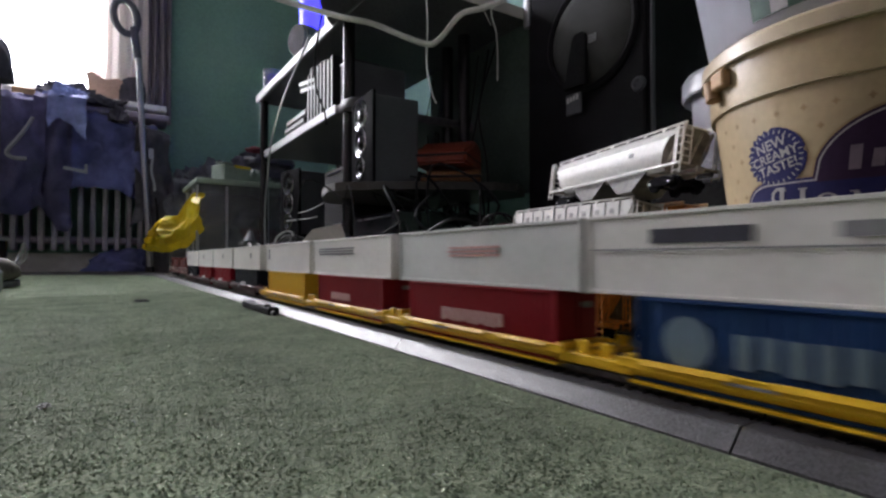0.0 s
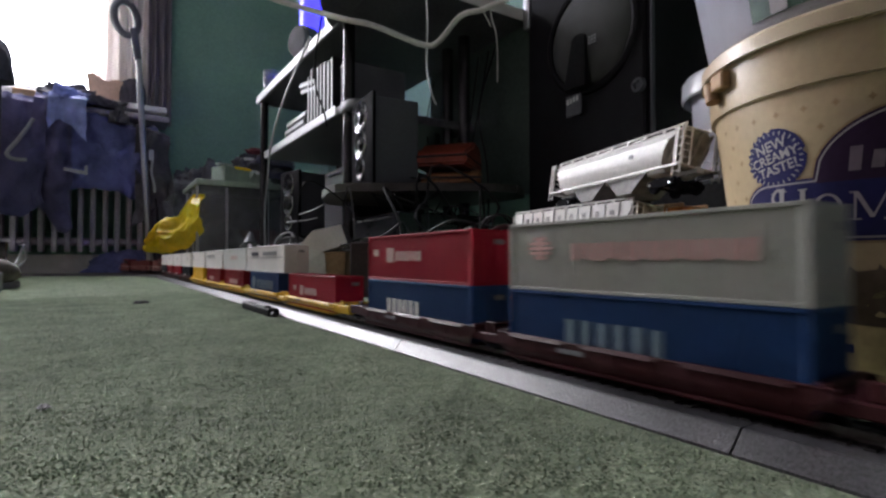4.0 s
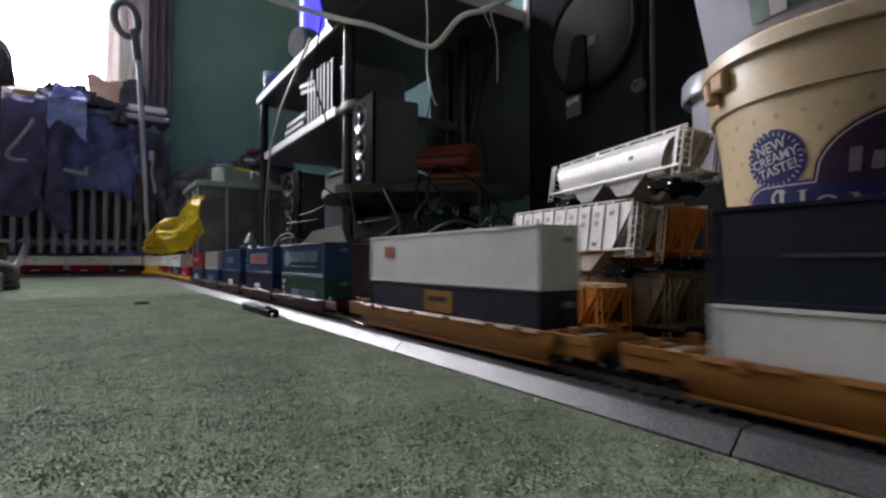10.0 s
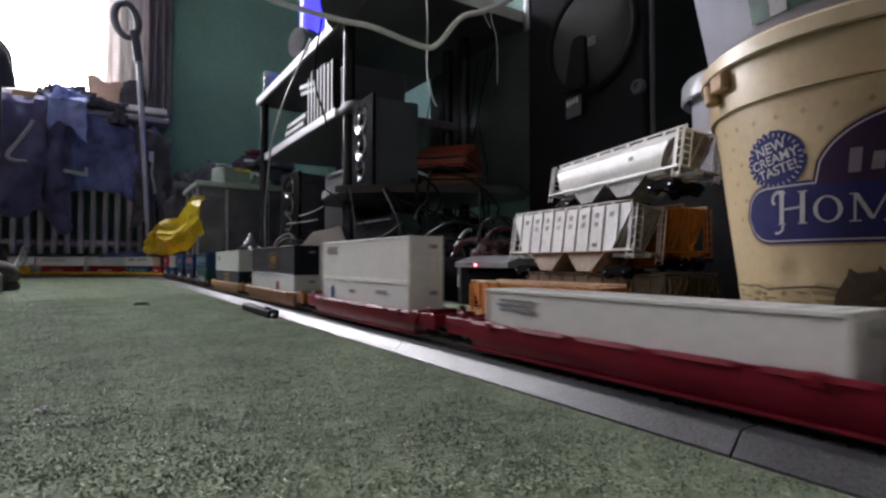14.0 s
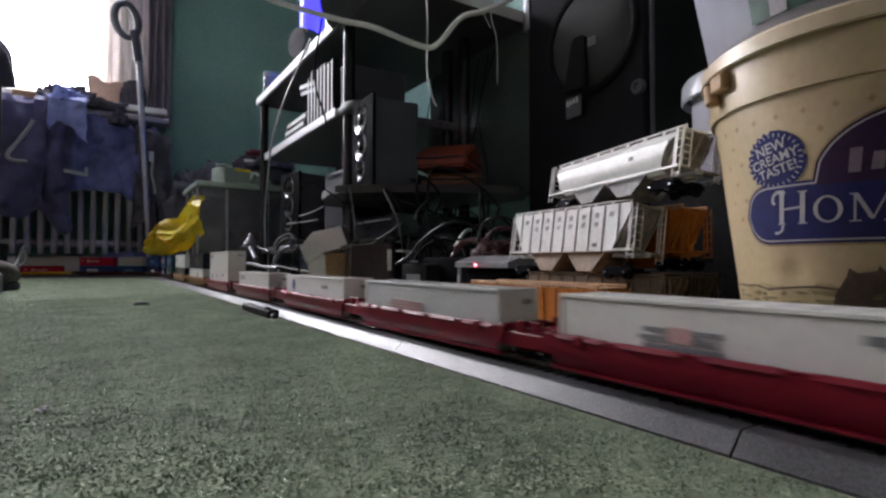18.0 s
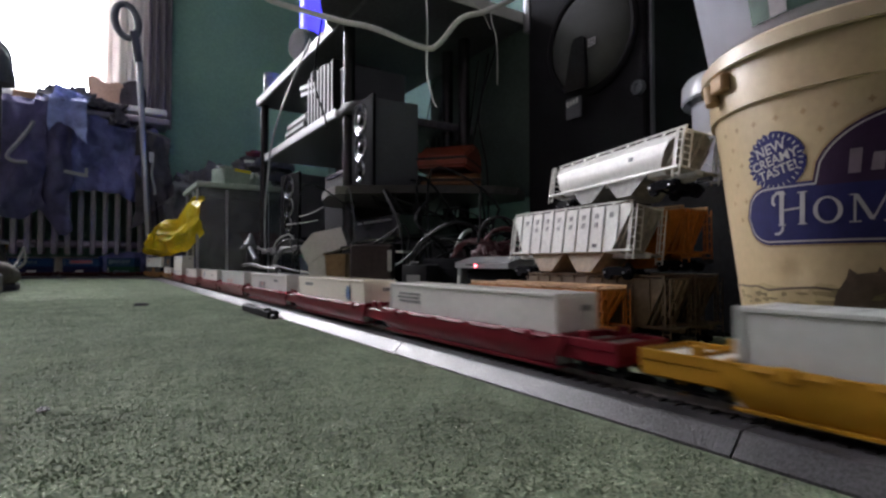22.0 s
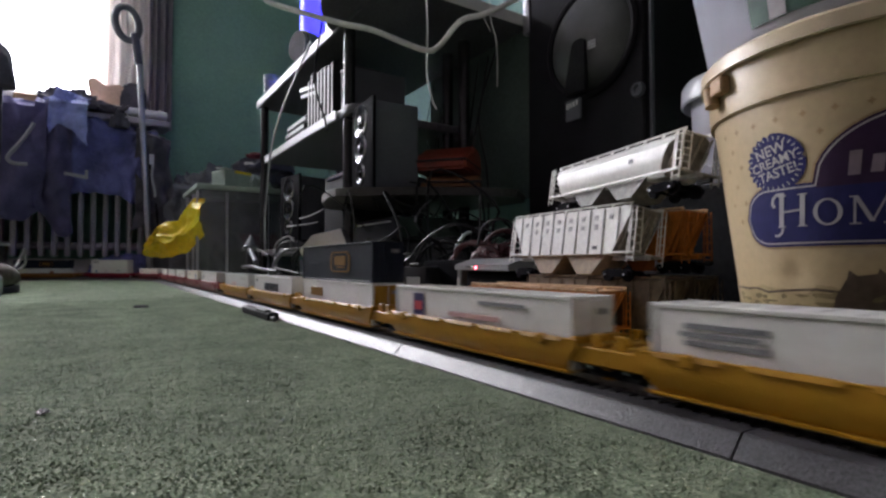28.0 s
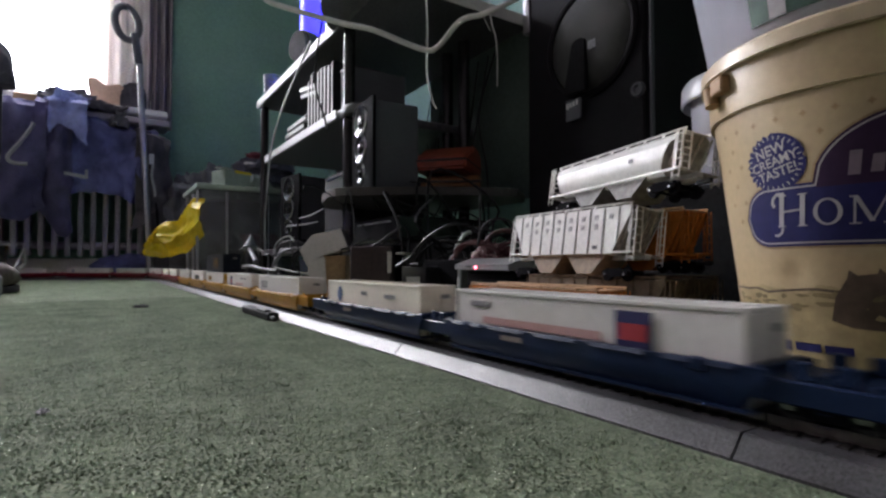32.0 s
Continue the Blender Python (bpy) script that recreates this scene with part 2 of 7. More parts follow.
K_GREY = paint("marking_grey", (0.20, 0.20, 0.21))
K_RED = paint("marking_red", (0.36, 0.045, 0.055))
K_PINK = paint("marking_faded_red", (0.48, 0.30, 0.28))
K_MAUVE = paint("marking_mauve_grey", (0.21, 0.18, 0.21))
K_BLUE = paint("marking_blue", (0.06, 0.13, 0.29))
K_NAVY = paint("marking_navy", (0.03, 0.03, 0.09))
K_GOLD = paint("marking_gold", (0.20, 0.10, 0.018))
K_MAROON = paint("marking_dark_maroon", (0.05, 0.008, 0.015))
K_RUST = paint("marking_rust", (0.24, 0.085, 0.035))
K_ORANGE = paint("marking_orange", (0.62, 0.28, 0.03))


# ---- mesh helpers ----
def box(bm, c, s, bevel=0.0, rz=0.0, seg=1):
    """A block at centre c, of size s, with its edges rounded."""
    m = Matrix.Translation(c) @ Matrix.Rotation(radians(rz), 4, "Z") @ Matrix.Diagonal((*s, 1))
    vs = bmesh.ops.create_cube(bm, size=1, matrix=m)["verts"]
    if bevel:
        es = list({e for v in vs for e in v.link_edges})
        bmesh.ops.bevel(bm, geom=es, offset=bevel, segments=seg, affect="EDGES", profile=0.6)
    return bm


def rod(bm, a, b, r, seg=8, r2=None):
    """A bar from a to b."""
    a, b = Vector(a), Vector(b)
    d = b - a
    m = Matrix.Translation((a + b) / 2) @ d.to_track_quat("Z", "Y").to_matrix().to_4x4()
    bmesh.ops.create_cone(bm, cap_ends=True, segments=seg, radius1=r, radius2=r if r2 is None else r2, depth=d.length, matrix=m)
    return bm


def lathe(bm, profile, seg=48, centre=(0, 0, 0)):
    """A turned shape: profile of (radius, height)."""
    rings = []
    for r, z in profile:
        rings.append([bm.verts.new((centre[0] + r * math.cos(2 * math.pi * i / seg), centre[1] + r * math.sin(2 * math.pi * i / seg), centre[2] + z)) for i in range(seg)])
    for a, b in zip(rings, rings[1:]):
        for i in range(seg):
            bm.faces.new((a[i], a[(i + 1) % seg], b[(i + 1) % seg], b[i]))
    return bm


def prism(bm, outline, axis, lo, hi):
    """An outline of (u, v) drawn out along an axis from lo to hi. axis x: (y, z); y: (x, z); z: (x, y)."""
    def at(u, v, w):
        return {"x": (w, u, v), "y": (u, w, v), "z": (u, v, w)}[axis]
    a = [bm.verts.new(at(u, v, lo)) for u, v in outline]
    b = [bm.verts.new(at(u, v, hi)) for u, v in outline]
    n = len(outline)
    bm.faces.new(a)
    bm.faces.new(b[::-1])
    for i in range(n):
        bm.faces.new((a[i], b[i], b[(i + 1) % n], a[(i + 1) % n]))
    bmesh.ops.recalc_face_normals(bm, faces=bm.faces)
    return bm


def mesh_of(name, bm, material, smooth=False):
    me = bpy.data.meshes.new(name)
    bm.to_mesh(me)
    bm.free()
    me.materials.append(material)
    if smooth:
        for p in me.polygons:
            p.use_smooth = True
        me.set_sharp_from_angle(angle=radians(35))
    return me


def part(name, bm, material, parent, label="", smooth=False):
    ob = new(name, mesh_of(name, bm, material, smooth))
    ob.parent = parent
    return tagged(ob, label)


def share(name, me, parent, m=None):
    """One more part on a mesh that is there already."""
    ob = new(name, me)
    ob.parent = parent
    if m is not None:
        ob.matrix_basis = m
    return ob


def thing(name, label, category, m=None, group="", kind=""):
    ob = new(name)
    ob.empty_display_size = 0.02
    if m is not None:
        ob.matrix_world = m
    return tagged(ob, label, category, group, kind)


def solo(name, bm, material, label, category, m=None, group="", kind="", smooth=False):
    ob = new(name, mesh_of(name, bm, material, smooth))
    if m is not None:
        ob.matrix_world = m
    return tagged(ob, label, category, group, kind)


def B():
    return bmesh.new()


def tube(name, points, r, material, parent=None, label="", category=""):
    """A cable along points, smoothed, as a mesh of its own."""
    pts = [Vector(p) for p in points]
    fine = []
    for i in range(len(pts) - 1):
        p0, p1, p2, p3 = pts[max(i - 1, 0)], pts[i], pts[i + 1], pts[min(i + 2, len(pts) - 1)]
        for k in range(6):
            t = k / 6
            fine.append(0.5 * ((2 * p1) + (p2 - p0) * t + (2 * p0 - 5 * p1 + 4 * p2 - p3) * t * t + (3 * p1 - p0 - 3 * p2 + p3) * t ** 3))
    fine.append(pts[-1])
    bm = B()
    rings = []
    side = Vector((0.3, 0.2, 1)).normalized()
    for i, p in enumerate(fine):
        d = (fine[min(i + 1, len(fine) - 1)] - fine[max(i - 1, 0)]).normalized()
        u = d.cross(side)
        u = u.normalized() if u.length > 1e-4 else d.orthogonal().normalized()
        v = d.cross(u)
        rings.append([bm.verts.new(p + r * (math.cos(a) * u + math.sin(a) * v)) for a in (k * math.pi / 4 for k in range(8))])
    for a, b in zip(rings, rings[1:]):
        for k in range(8):
            bm.faces.new((a[k], a[(k + 1) % 8], b[(k + 1) % 8], b[k]))
    bm.faces.new(rings[0])
    bm.faces.new(rings[-1][::-1])
    bmesh.ops.recalc_face_normals(bm, faces=bm.faces)
    if parent:
        return part(name, bm, material, parent, label, True)
    return solo(name, bm, material, label, category or "cable", smooth=True)


# ---- the room ----
X0, X1, Y0, Y1, ROOM_H = -1.95, 1.12, -1.75, 2.95, 2.4
WX0, WX1, WZ0, WZ1 = -0.86, 0.03, 0.80, 2.05
solo("floor", box(B(), ((X0 + X1) / 2, (Y0 + Y1) / 2, -0.02), (X1 - X0, Y1 - Y0, 0.04)), M_CARPET, "mottled grey-green short-pile carpet", "carpet", kind="structure")
solo("ceiling", box(B(), ((X0 + X1) / 2, (Y0 + Y1) / 2, ROOM_H + 0.05), (X1 - X0 + 0.4, Y1 - Y0 + 0.4, 0.1)), M_CEIL, "plain off-white painted ceiling", "ceiling", kind="structure")
bm = B()
for lo, hi, zlo, zhi in ((X0, WX0, 0, ROOM_H), (WX1, X1, 0, ROOM_H), (WX0, WX1, 0, WZ0), (WX0, WX1, WZ1, ROOM_H)):
    box(bm, ((lo + hi) / 2, Y1 + 0.1, (zlo + zhi) / 2), (hi - lo, 0.2, zhi - zlo))
solo("wall_north", bm, M_WALL, "dark green painted wall round the window", "wall", kind="structure")
solo("wall_east", box(B(), (X1 + 0.1, (Y0 + Y1) / 2, ROOM_H / 2), (0.2, Y1 - Y0 + 0.4, ROOM_H)), M_WALL, "dark green painted wall behind the shelves", "wall", kind="structure")
solo("wall_west", box(B(), (X0 - 0.1, (Y0 + Y1) / 2, ROOM_H / 2), (0.2, Y1 - Y0 + 0.4, ROOM_H)), M_PLAINWALL, "plain mauve painted wall", "wall", kind="structure")
solo("wall_south", box(B(), ((X0 + X1) / 2, Y0 - 0.1, ROOM_H / 2), (X1 - X0, 0.2, ROOM_H)), M_PLAINWALL, "plain mauve painted wall", "wall", kind="structure")
bm = B()
box(bm, ((X0 + X1) / 2, Y1 - 0.008, 0.045), (X1 - X0, 0.016, 0.09), 0.003)
solo("baseboard", bm, M_WHITEPAINT, "low white painted skirting board", "skirting", kind="structure")

# window with frame, sill and panes
win = thing("window_1", "wide white-framed window flooded with daylight", "window", kind="structure")
bm = B()
for x in (WX0 + 0.03, (WX0 + WX1) / 2, WX1 - 0.03):
    box(bm, (x, Y1 + 0.09, (WZ0 + WZ1) / 2), (0.06, 0.07, WZ1 - WZ0), 0.004)
for z in (WZ0 + 0.03, WZ1 - 0.03):
    box(bm, ((WX0 + WX1) / 2, Y1 + 0.093, z), (WX1 - WX0 - 0.12, 0.06, 0.06), 0.004)
part("window_frame", bm, M_WHITEPAINT, win)
part("window_sill", box(B(), ((WX0 + WX1) / 2 + 0.06, Y1 - 0.045, WZ0 - 0.022), (WX1 - WX0 + 0.34, 0.20, 0.03), 0.006), M_WHITEPAINT, win)
for k in (0, 1):
    xa = WX0 + 0.06 if k == 0 else (WX0 + WX1) / 2 + 0.03
    xb = (WX0 + WX1) / 2 - 0.03 if k == 0 else WX1 - 0.06
    pane = part("pane", box(B(), ((xa + xb) / 2, Y1 + 0.10, (WZ0 + WZ1) / 2), (xb - xa, 0.004, WZ1 - WZ0 - 0.12)), M_GLASS, win)
    pane.visible_shadow = False


def sheet(nx, ny, at, thick=0.004):
    """A cloth over at(u, v), with a back side."""
    bm = B()
    rows = [[bm.verts.new(at(i / nx, j / ny)) for i in range(nx + 1)] for j in range(ny + 1)]
    for j in range(ny):
        for i in range(nx):
            bm.faces.new((rows[j][i], rows[j][i + 1], rows[j + 1][i + 1], rows[j + 1][i]))
    bm.normal_update()
    back = [[bm.verts.new(v.co - v.normal * thick) for v in row] for row in rows]
    for j in range(ny):
        for i in range(nx):
            bm.faces.new((back[j + 1][i], back[j + 1][i + 1], back[j][i + 1], back[j][i]))
    for j in range(ny):
        for i in (0, nx):
            bm.faces.new((rows[j][i], rows[j + 1][i], back[j + 1][i], back[j][i]))
    for i in range(nx):
        for j in (0, ny):
            bm.faces.new((rows[j][i], rows[j][i + 1], back[j][i + 1], back[j][i]))
    return bm


def wob(x, y, z, scale, amount):
    return noise.fractal(Vector((x, y, z)) * scale, 0.8, 2.0, 3) * amount


def heap(cx, cy, cz, sx, sy, sz, seed, rough=0.35, square=1.0, creases=0.0):
    """A crumpled lump of cloth that lies on its base; creases adds sharp folds."""
    bm = B()
    bmesh.ops.create_icosphere(bm, subdivisions=6 if creases else 5, radius=1)
    for v in bm.verts:
        p = v.co.copy()
        k = 1 + rough * noise.fractal(p * 1.7 + Vector((seed, 0, 0)), 0.7, 2.1, 4) + 0.06 * math.sin(8 * noise.noise(p * 1.2 + Vector((0, seed, 0))))
        if creases:
            q = p + 0.35 * Vector((noise.noise(p * 2 + Vector((seed, 5, 0))), noise.noise(p * 2 + Vector((9, seed, 0))), noise.noise(p * 2 + Vector((0, 3, seed)))))
            k += creases * (0.5 - 2.0 * abs(noise.noise(Vector((q.x * 2.0, q.y * 2.0, q.z * 6.0)) + Vector((0, 0, seed)))) - 0.9 * abs(noise.noise(q * 5.5 + Vector((seed, seed, 0)))))
        v.co = Vector((cx + sx * p.x * k, cy + sy * p.y * k, max(cz, cz + sz * math.copysign(abs(p.z) ** square, max(p.z, -0.05)) * (k if p.z > 0 else 0.05))))
    return bm


def curtain(xa, xb, za, zb, y, folds, depth):
    def at(u, v):
        x = xa + (xb - xa) * u
        z = za + (zb - za) * v
        return Vector((x, y + depth * math.sin(u * folds * 2 * math.pi + 1.5 * wob(u, v, 3, 2, 1)) + wob(x, 1, z, 3, 0.01), z))
    return at


# net curtain at the window's side and the heavy grey curtain
solo("net_curtain", sheet(60, 10, curtain(-0.05, 0.195, 0.80, 2.2, 2.90, 5, 0.012), 0.0015), M_NET, "thin white net curtain beside the window", "curtain", smooth=True)
solo("curtain", sheet(80, 12, curtain(0.185, 0.285, 0.72, 2.25, 2.885, 3, 0.018), 0.003), M_GREYCLOTH, "drawn-back heavy grey curtain", "curtain", smooth=True)
rail_bm = rod(B(), (-1.95, 2.885, 2.26), (0.34, 2.885, 2.26), 0.012, 12)
solo("curtain_rail", rail_bm, M_WHITEPAINT, "white curtain rail above the window", "curtain rail")
solo("card_sheet", sheet(8, 6, lambda u, v: Vector((-0.045 + 0.125 * u - 0.02 * v * (1 - u), 2.89 - 0.02 * v, 0.80 + (0.115 - 0.02 * u + 0.01 * math.sin(9 * u)) * v)), 0.003), M_PEACH, "torn peach-coloured card leaning at the window", "card")
bm = heap(0.122, 2.872, 0.793, 0.052, 0.022, 0.135, 71, 0.12, 0.5, 0.05)
solo("dark_bag", bm, M_DARKCLOTH, "small dark cloth bag on the window sill", "bag", smooth=True)

# radiator below the window
rad = thing("radiator", "dusty grey column radiator below the window", "radiator")
me_fin = mesh_of("fin", box(B(), (0, 0, 0.40), (0.021, 0.085, 0.60), 0.008, seg=2), M_RADIATOR, True)
for k in range(40):
    share("fin", me_fin, rad, pose(-1.60 + 0.0462 * k, 2.84, 0.0))
for z in (0.145, 0.655):
    part("manifold", rod(B(), (-1.64, 2.84, z), (0.25, 2.84, z), 0.017, 12), M_RADIATOR, rad, smooth=True)
for x in (-1.58, 0.20):
    part("foot", box(B(), (x, 2.84, 0.06), (0.03, 0.07, 0.12), 0.006), M_RADIATOR, rad)
# white board in the radiator's grey, which paints in the shade on its front
solo("radiator_shelf", box(B(), (-0.70, 2.835, 0.722), (1.93, 0.17, 0.028), 0.006), M_RADIATOR, "chipped white shelf board over the radiator, greyed for shade", "shelf")


def drape(xa, xb, ztop, low, y, seed, fold=9, depth=0.02):
    """A garment hung over an edge, its top at ztop or ztop(u) and its hem at low(u), with hanging folds and creases."""
    def at(u, v):
        x = xa + (xb - xa) * u
        zlow = low(u)
        top = ztop(u) if callable(ztop) else ztop
        if v < 0.14:
            k = v / 0.14
            return Vector((x + wob(x, seed, k, 5, 0.012), y + 0.10 * (1 - k) ** 1.5, top + 0.014 * math.sin(1.5 * k) + wob(x, seed, k, 9, 0.022)))
        k = (v - 0.14) / 0.86
        z = top - (top - zlow) * k
        swing = u * fold + 2.6 * wob(x, seed, z, 3, 1) + 0.8 * k * math.sin(3 * u + seed)
        crease = 0.006 * abs(noise.noise(Vector((x * 16 + seed, z * 11, seed)))) + 0.002 * abs(noise.noise(Vector((x * 34, z * 20 + seed, 2 * seed))))
        return Vector((x + wob(x, seed, z, 4, 0.035) * k, y - 0.014 + depth * math.sin(swing) * (0.35 + 0.8 * k) - 2.2 * crease + wob(x, z, seed, 7, 0.018), z + 0.012 * wob(x, seed, 1, 14, 1) * k))
    return at


jacket = thing("jacket", "dark navy jacket draped over the radiator", "jacket")
part("cloth", sheet(130, 90, drape(-0.19, 0.215, lambda u: 0.735 - 0.085 * min(1.0, 1.5 * u), lambda u: 0.352 + 0.022 * math.sin(5 * u), 2.735, 1, 7, 0.015)), M_NAVY, jacket, smooth=True)
part("sleeve", sheet(60, 80, drape(-0.235, -0.105, 0.735, lambda u: 0.235 + 0.06 * math.cos(4 * u), 2.722, 6, 6, 0.024)), M_DUSKCLOTH, jacket, "dark hanging sleeve", True)
part("trim_strip", prism(B(), [(-0.132, 0.449), (-0.060, 0.440), (-0.060, 0.462), (-0.049, 0.464), (-0.048, 0.424), (-0.060, 0.424), (-0.132, 0.436)], "y", 2.668, 2.672), M_GREYCABLE, jacket, "pale trim strip")
track_top = thing("tracksuit_top", "navy tracksuit top hanging over the radiator", "clothes")
part("cloth", sheet(90, 80, drape(-0.46, -0.195, 0.715, lambda u: 0.29 + 0.05 * math.cos(5 * u), 2.715, 4, 9)), M_DUSKCLOTH, track_top, smooth=True)
tube("emblem", [(-0.232, 2.650, 0.632), (-0.250, 2.650, 0.592), (-0.279, 2.650, 0.540), (-0.305, 2.650, 0.500), (-0.311, 2.650, 0.478), (-0.292, 2.650, 0.464), (-0.250, 2.650, 0.464)], 0.0075, M_GREYCABLE, track_top, "pale curved emblem outline")
trousers = thing("trousers", "charcoal trousers hung at the radiator's end", "clothes")
part("cloth", sheet(70, 80, drape(0.125, 0.262, lambda u: 0.655 - 0.05 * u * u, lambda u: 0.20 + 0.2 * u, 2.700, 9, 7)), M_DARKCLOTH, trousers, smooth=True)
part("strap", sheet(4, 30, lambda u, v: Vector((0.178 + 0.010 * u + 0.014 * v + 0.004 * math.sin(9 * v), 2.652 - 0.006 * math.sin(7 * v), 0.555 - 0.19 * v)), 0.002), M_GREYCABLE, trousers, "pale hanging belt strap", True)
part("buckle", box(B(), (0.184, 2.646, 0.53), (0.020, 0.005, 0.045), 0.001), M_STEEL, trousers, "small metal buckle")


shirt = thing("shirt", "crumpled faded blue shirt on the radiator shelf", "clothes")
part("shirt_body", heap(-0.130, 2.760, 0.735, 0.085, 0.085, 0.058, 3, 0.5, creases=0.07), M_BLUECLOTH, shirt, smooth=True)
part("hanging_sleeve", sheet(80, 60, drape(-0.185, -0.055, 0.740, lambda u: 0.600 + 0.05 * math.sin(4 * u), 2.688, 15, 6, 0.012)), M_BLUECLOTH, shirt, smooth=True)
jumper = thing("jumper", "crumpled dark jumper on the radiator shelf", "clothes")
part("jumper_body", heap(-0.115, 2.815, 0.737, 0.125, 0.065, 0.095, 8, 0.4, creases=0.07), M_DARKCLOTH, jumper, smooth=True)
part("sleeve", heap(0.005, 2.775, 0.737, 0.085, 0.05, 0.045, 18, 0.5, creases=0.07), M_DARKCLOTH, jumper, smooth=True)
part("cuff", heap(0.060, 2.715, 0.668, 0.032, 0.030, 0.060, 28, 0.4, creases=0.07), M_DARKCLOTH, jumper, smooth=True)
solo("small_box", box(B(), (-0.262, 2.81, 0.760), (0.105, 0.06, 0.046), 0.004), M_CARD, "small faded brown box on the radiator shelf", "box")
# long-handled tool with a loop grip, leaning on the radiator
tool = thing("reaching_tool", "grey pole with a dark moulded loop grip leaning on the radiator", "tool")
part("pole", rod(B(), (0.186, 2.63, 0.004), (0.131, 2.665, 0.965), 0.0125, 12), M_STEEL, tool, smooth=True)
bm = B()
rings = []
for k in range(36):
    a = 2 * math.pi * k / 36
    c = Vector((0.082 + 0.045 * math.cos(a) - 0.008 * math.sin(a), 2.675, 1.128 + 0.073 * math.sin(a)))
    out = Vector((math.cos(a), 0, math.sin(a)))
    rings.append([bm.verts.new(c + 0.0155 * (math.cos(q) * out + math.sin(q) * Vector((0, 1, 0)))) for q in (j_ * math.pi / 5 for j_ in range(10))])
for k in range(36):
    for q in range(10):
        bm.faces.new((rings[k][q], rings[k][(q + 1) % 10], rings[(k + 1) % 36][(q + 1) % 10], rings[(k + 1) % 36][q]))
bmesh.ops.recalc_face_normals(bm, faces=bm.faces)
part("loop_grip", bm, M_GREYBOX, tool, "dark grey moulded grip", True)
part("neck", rod(B(), (0.1300, 2.6655, 0.950), (0.112, 2.672, 1.085), 0.0160, 12, 0.018), M_GREYBOX, tool, smooth=True)
part("ferrule", rod(B(), (0.186, 2.63, 0.0), (0.1845, 2.6305, 0.03), 0.016, 12), M_BLACKPLASTIC, tool, smooth=True)
part("cord", rod(B(), (0.232, 2.66, 0.02), (0.185, 2.69, 0.62), 0.005, 8), M_DARKCABLE, tool)

# dark chair back seen at the room's side
chair = thing("office_chair", "dark padded office chair beside the window", "chair")
part("backrest", heap(-0.322, 2.42, 0.70, 0.055, 0.05, 0.155, 21, 0.05), M_DARKCLOTH, chair, smooth=True)
part("back_post", box(B(), (-0.335, 2.44, 0.60), (0.06, 0.03, 0.30), 0.008), M_BLACKPLASTIC, chair)
part("seat", box(B(), (-0.53, 2.30, 0.46), (0.44, 0.42, 0.07), 0.025, seg=2), M_DARKCLOTH, chair, smooth=True)
part("column", rod(B(), (-0.56, 2.30, 0.06), (-0.56, 2.30, 0.43), 0.025, 12), M_STEEL, chair, smooth=True)
for k in range(5):
    a = 2 * math.pi * k / 5 + 0.9
    leg = part("leg", rod(B(), (-0.56, 2.30, 0.085), (-0.56 + 0.22 * math.cos(a), 2.30 + 0.22 * math.sin(a), 0.055), 0.016, 8), M_BLACKPLASTIC, chair)
    part("castor", rod(B(), (-0.56 + 0.22 * math.cos(a) - 0.012, 2.30 + 0.22 * math.sin(a), 0.022), (-0.56 + 0.22 * math.cos(a) + 0.012, 2.30 + 0.22 * math.sin(a), 0.022), 0.022, 14), M_BLACKPLASTIC, leg)

# shoe, a dark jar and a grey block beside it
shoe = thing("shoe", "worn grey suede shoe lying on the carpet", "shoe")


def shoe_at(u, v):
    a = 2 * math.pi * v
    w = 0.045 * (0.7 + 0.5 * math.sin(math.pi * min(1, 0.2 + 0.8 * u))) * (1.0 if u > 0.05 else 0.6)
    h = 0.046 - 0.020 * u + 0.010 * math.sin(6 * u)
    x = -0.200 + 0.9 * w * math.cos(a)
    return Vector((x, 1.44 + 0.22 * u, 0.012 + max(0.0, h * (0.55 + 0.55 * math.sin(a)))))


bm = B()
rows = [[bm.verts.new(shoe_at(j / 12, i / 20)) for i in range(20)] for j in range(13)]
for j in range(12):
    for i in range(20):
        bm.faces.new((rows[j][i], rows[j][(i + 1) % 20], rows[j + 1][(i + 1) % 20], rows[j + 1][i]))
bm.faces.new(rows[0])
bm.faces.new(rows[-1][::-1])
bmesh.ops.recalc_face_normals(bm, faces=bm.faces)
part("upper", bm, M_SHOE, shoe, smooth=True)
part("sole", prism(B(), [(-0.200 + (0.042 + 0.008 * math.sin(a)) * math.cos(a), 1.55 + 0.122 * math.sin(a)) for a in (2 * math.pi * k / 24 for k in range(24))], "z", 0.0, 0.014), M_DARKCLOTH, shoe)
tube("lace", [(-0.196, 1.50, 0.046), (-0.168, 1.53, 0.050), (-0.158, 1.56, 0.070), (-0.150, 1.57, 0.098), (-0.148, 1.575, 0.066), (-0.160, 1.57, 0.050)], 0.003, M_GREYCABLE, shoe, "loose pale lace")
jar = thing("storage_jar", "smoky plastic tub with a pale rim on the carpet", "tub")
bm = lathe(B(), [(0.0, 0.0), (0.05, 0.0), (0.052, 0.01), (0.056, 0.105), (0.056, 0.11), (0.05, 0.108), (0.047, 0.012), (0.0, 0.01)], 32, (-0.245, 1.66, 0.0))
part("body", bm, M_BLACKGLOSS, jar, smooth=True)
part("rim", lathe(B(), [(0.055, 0.108), (0.059, 0.108), (0.059, 0.115), (0.050, 0.115), (0.050, 0.108)], 32, (-0.245, 1.66, 0.0)), M_GREYCABLE, jar, "pale grey rim", True)
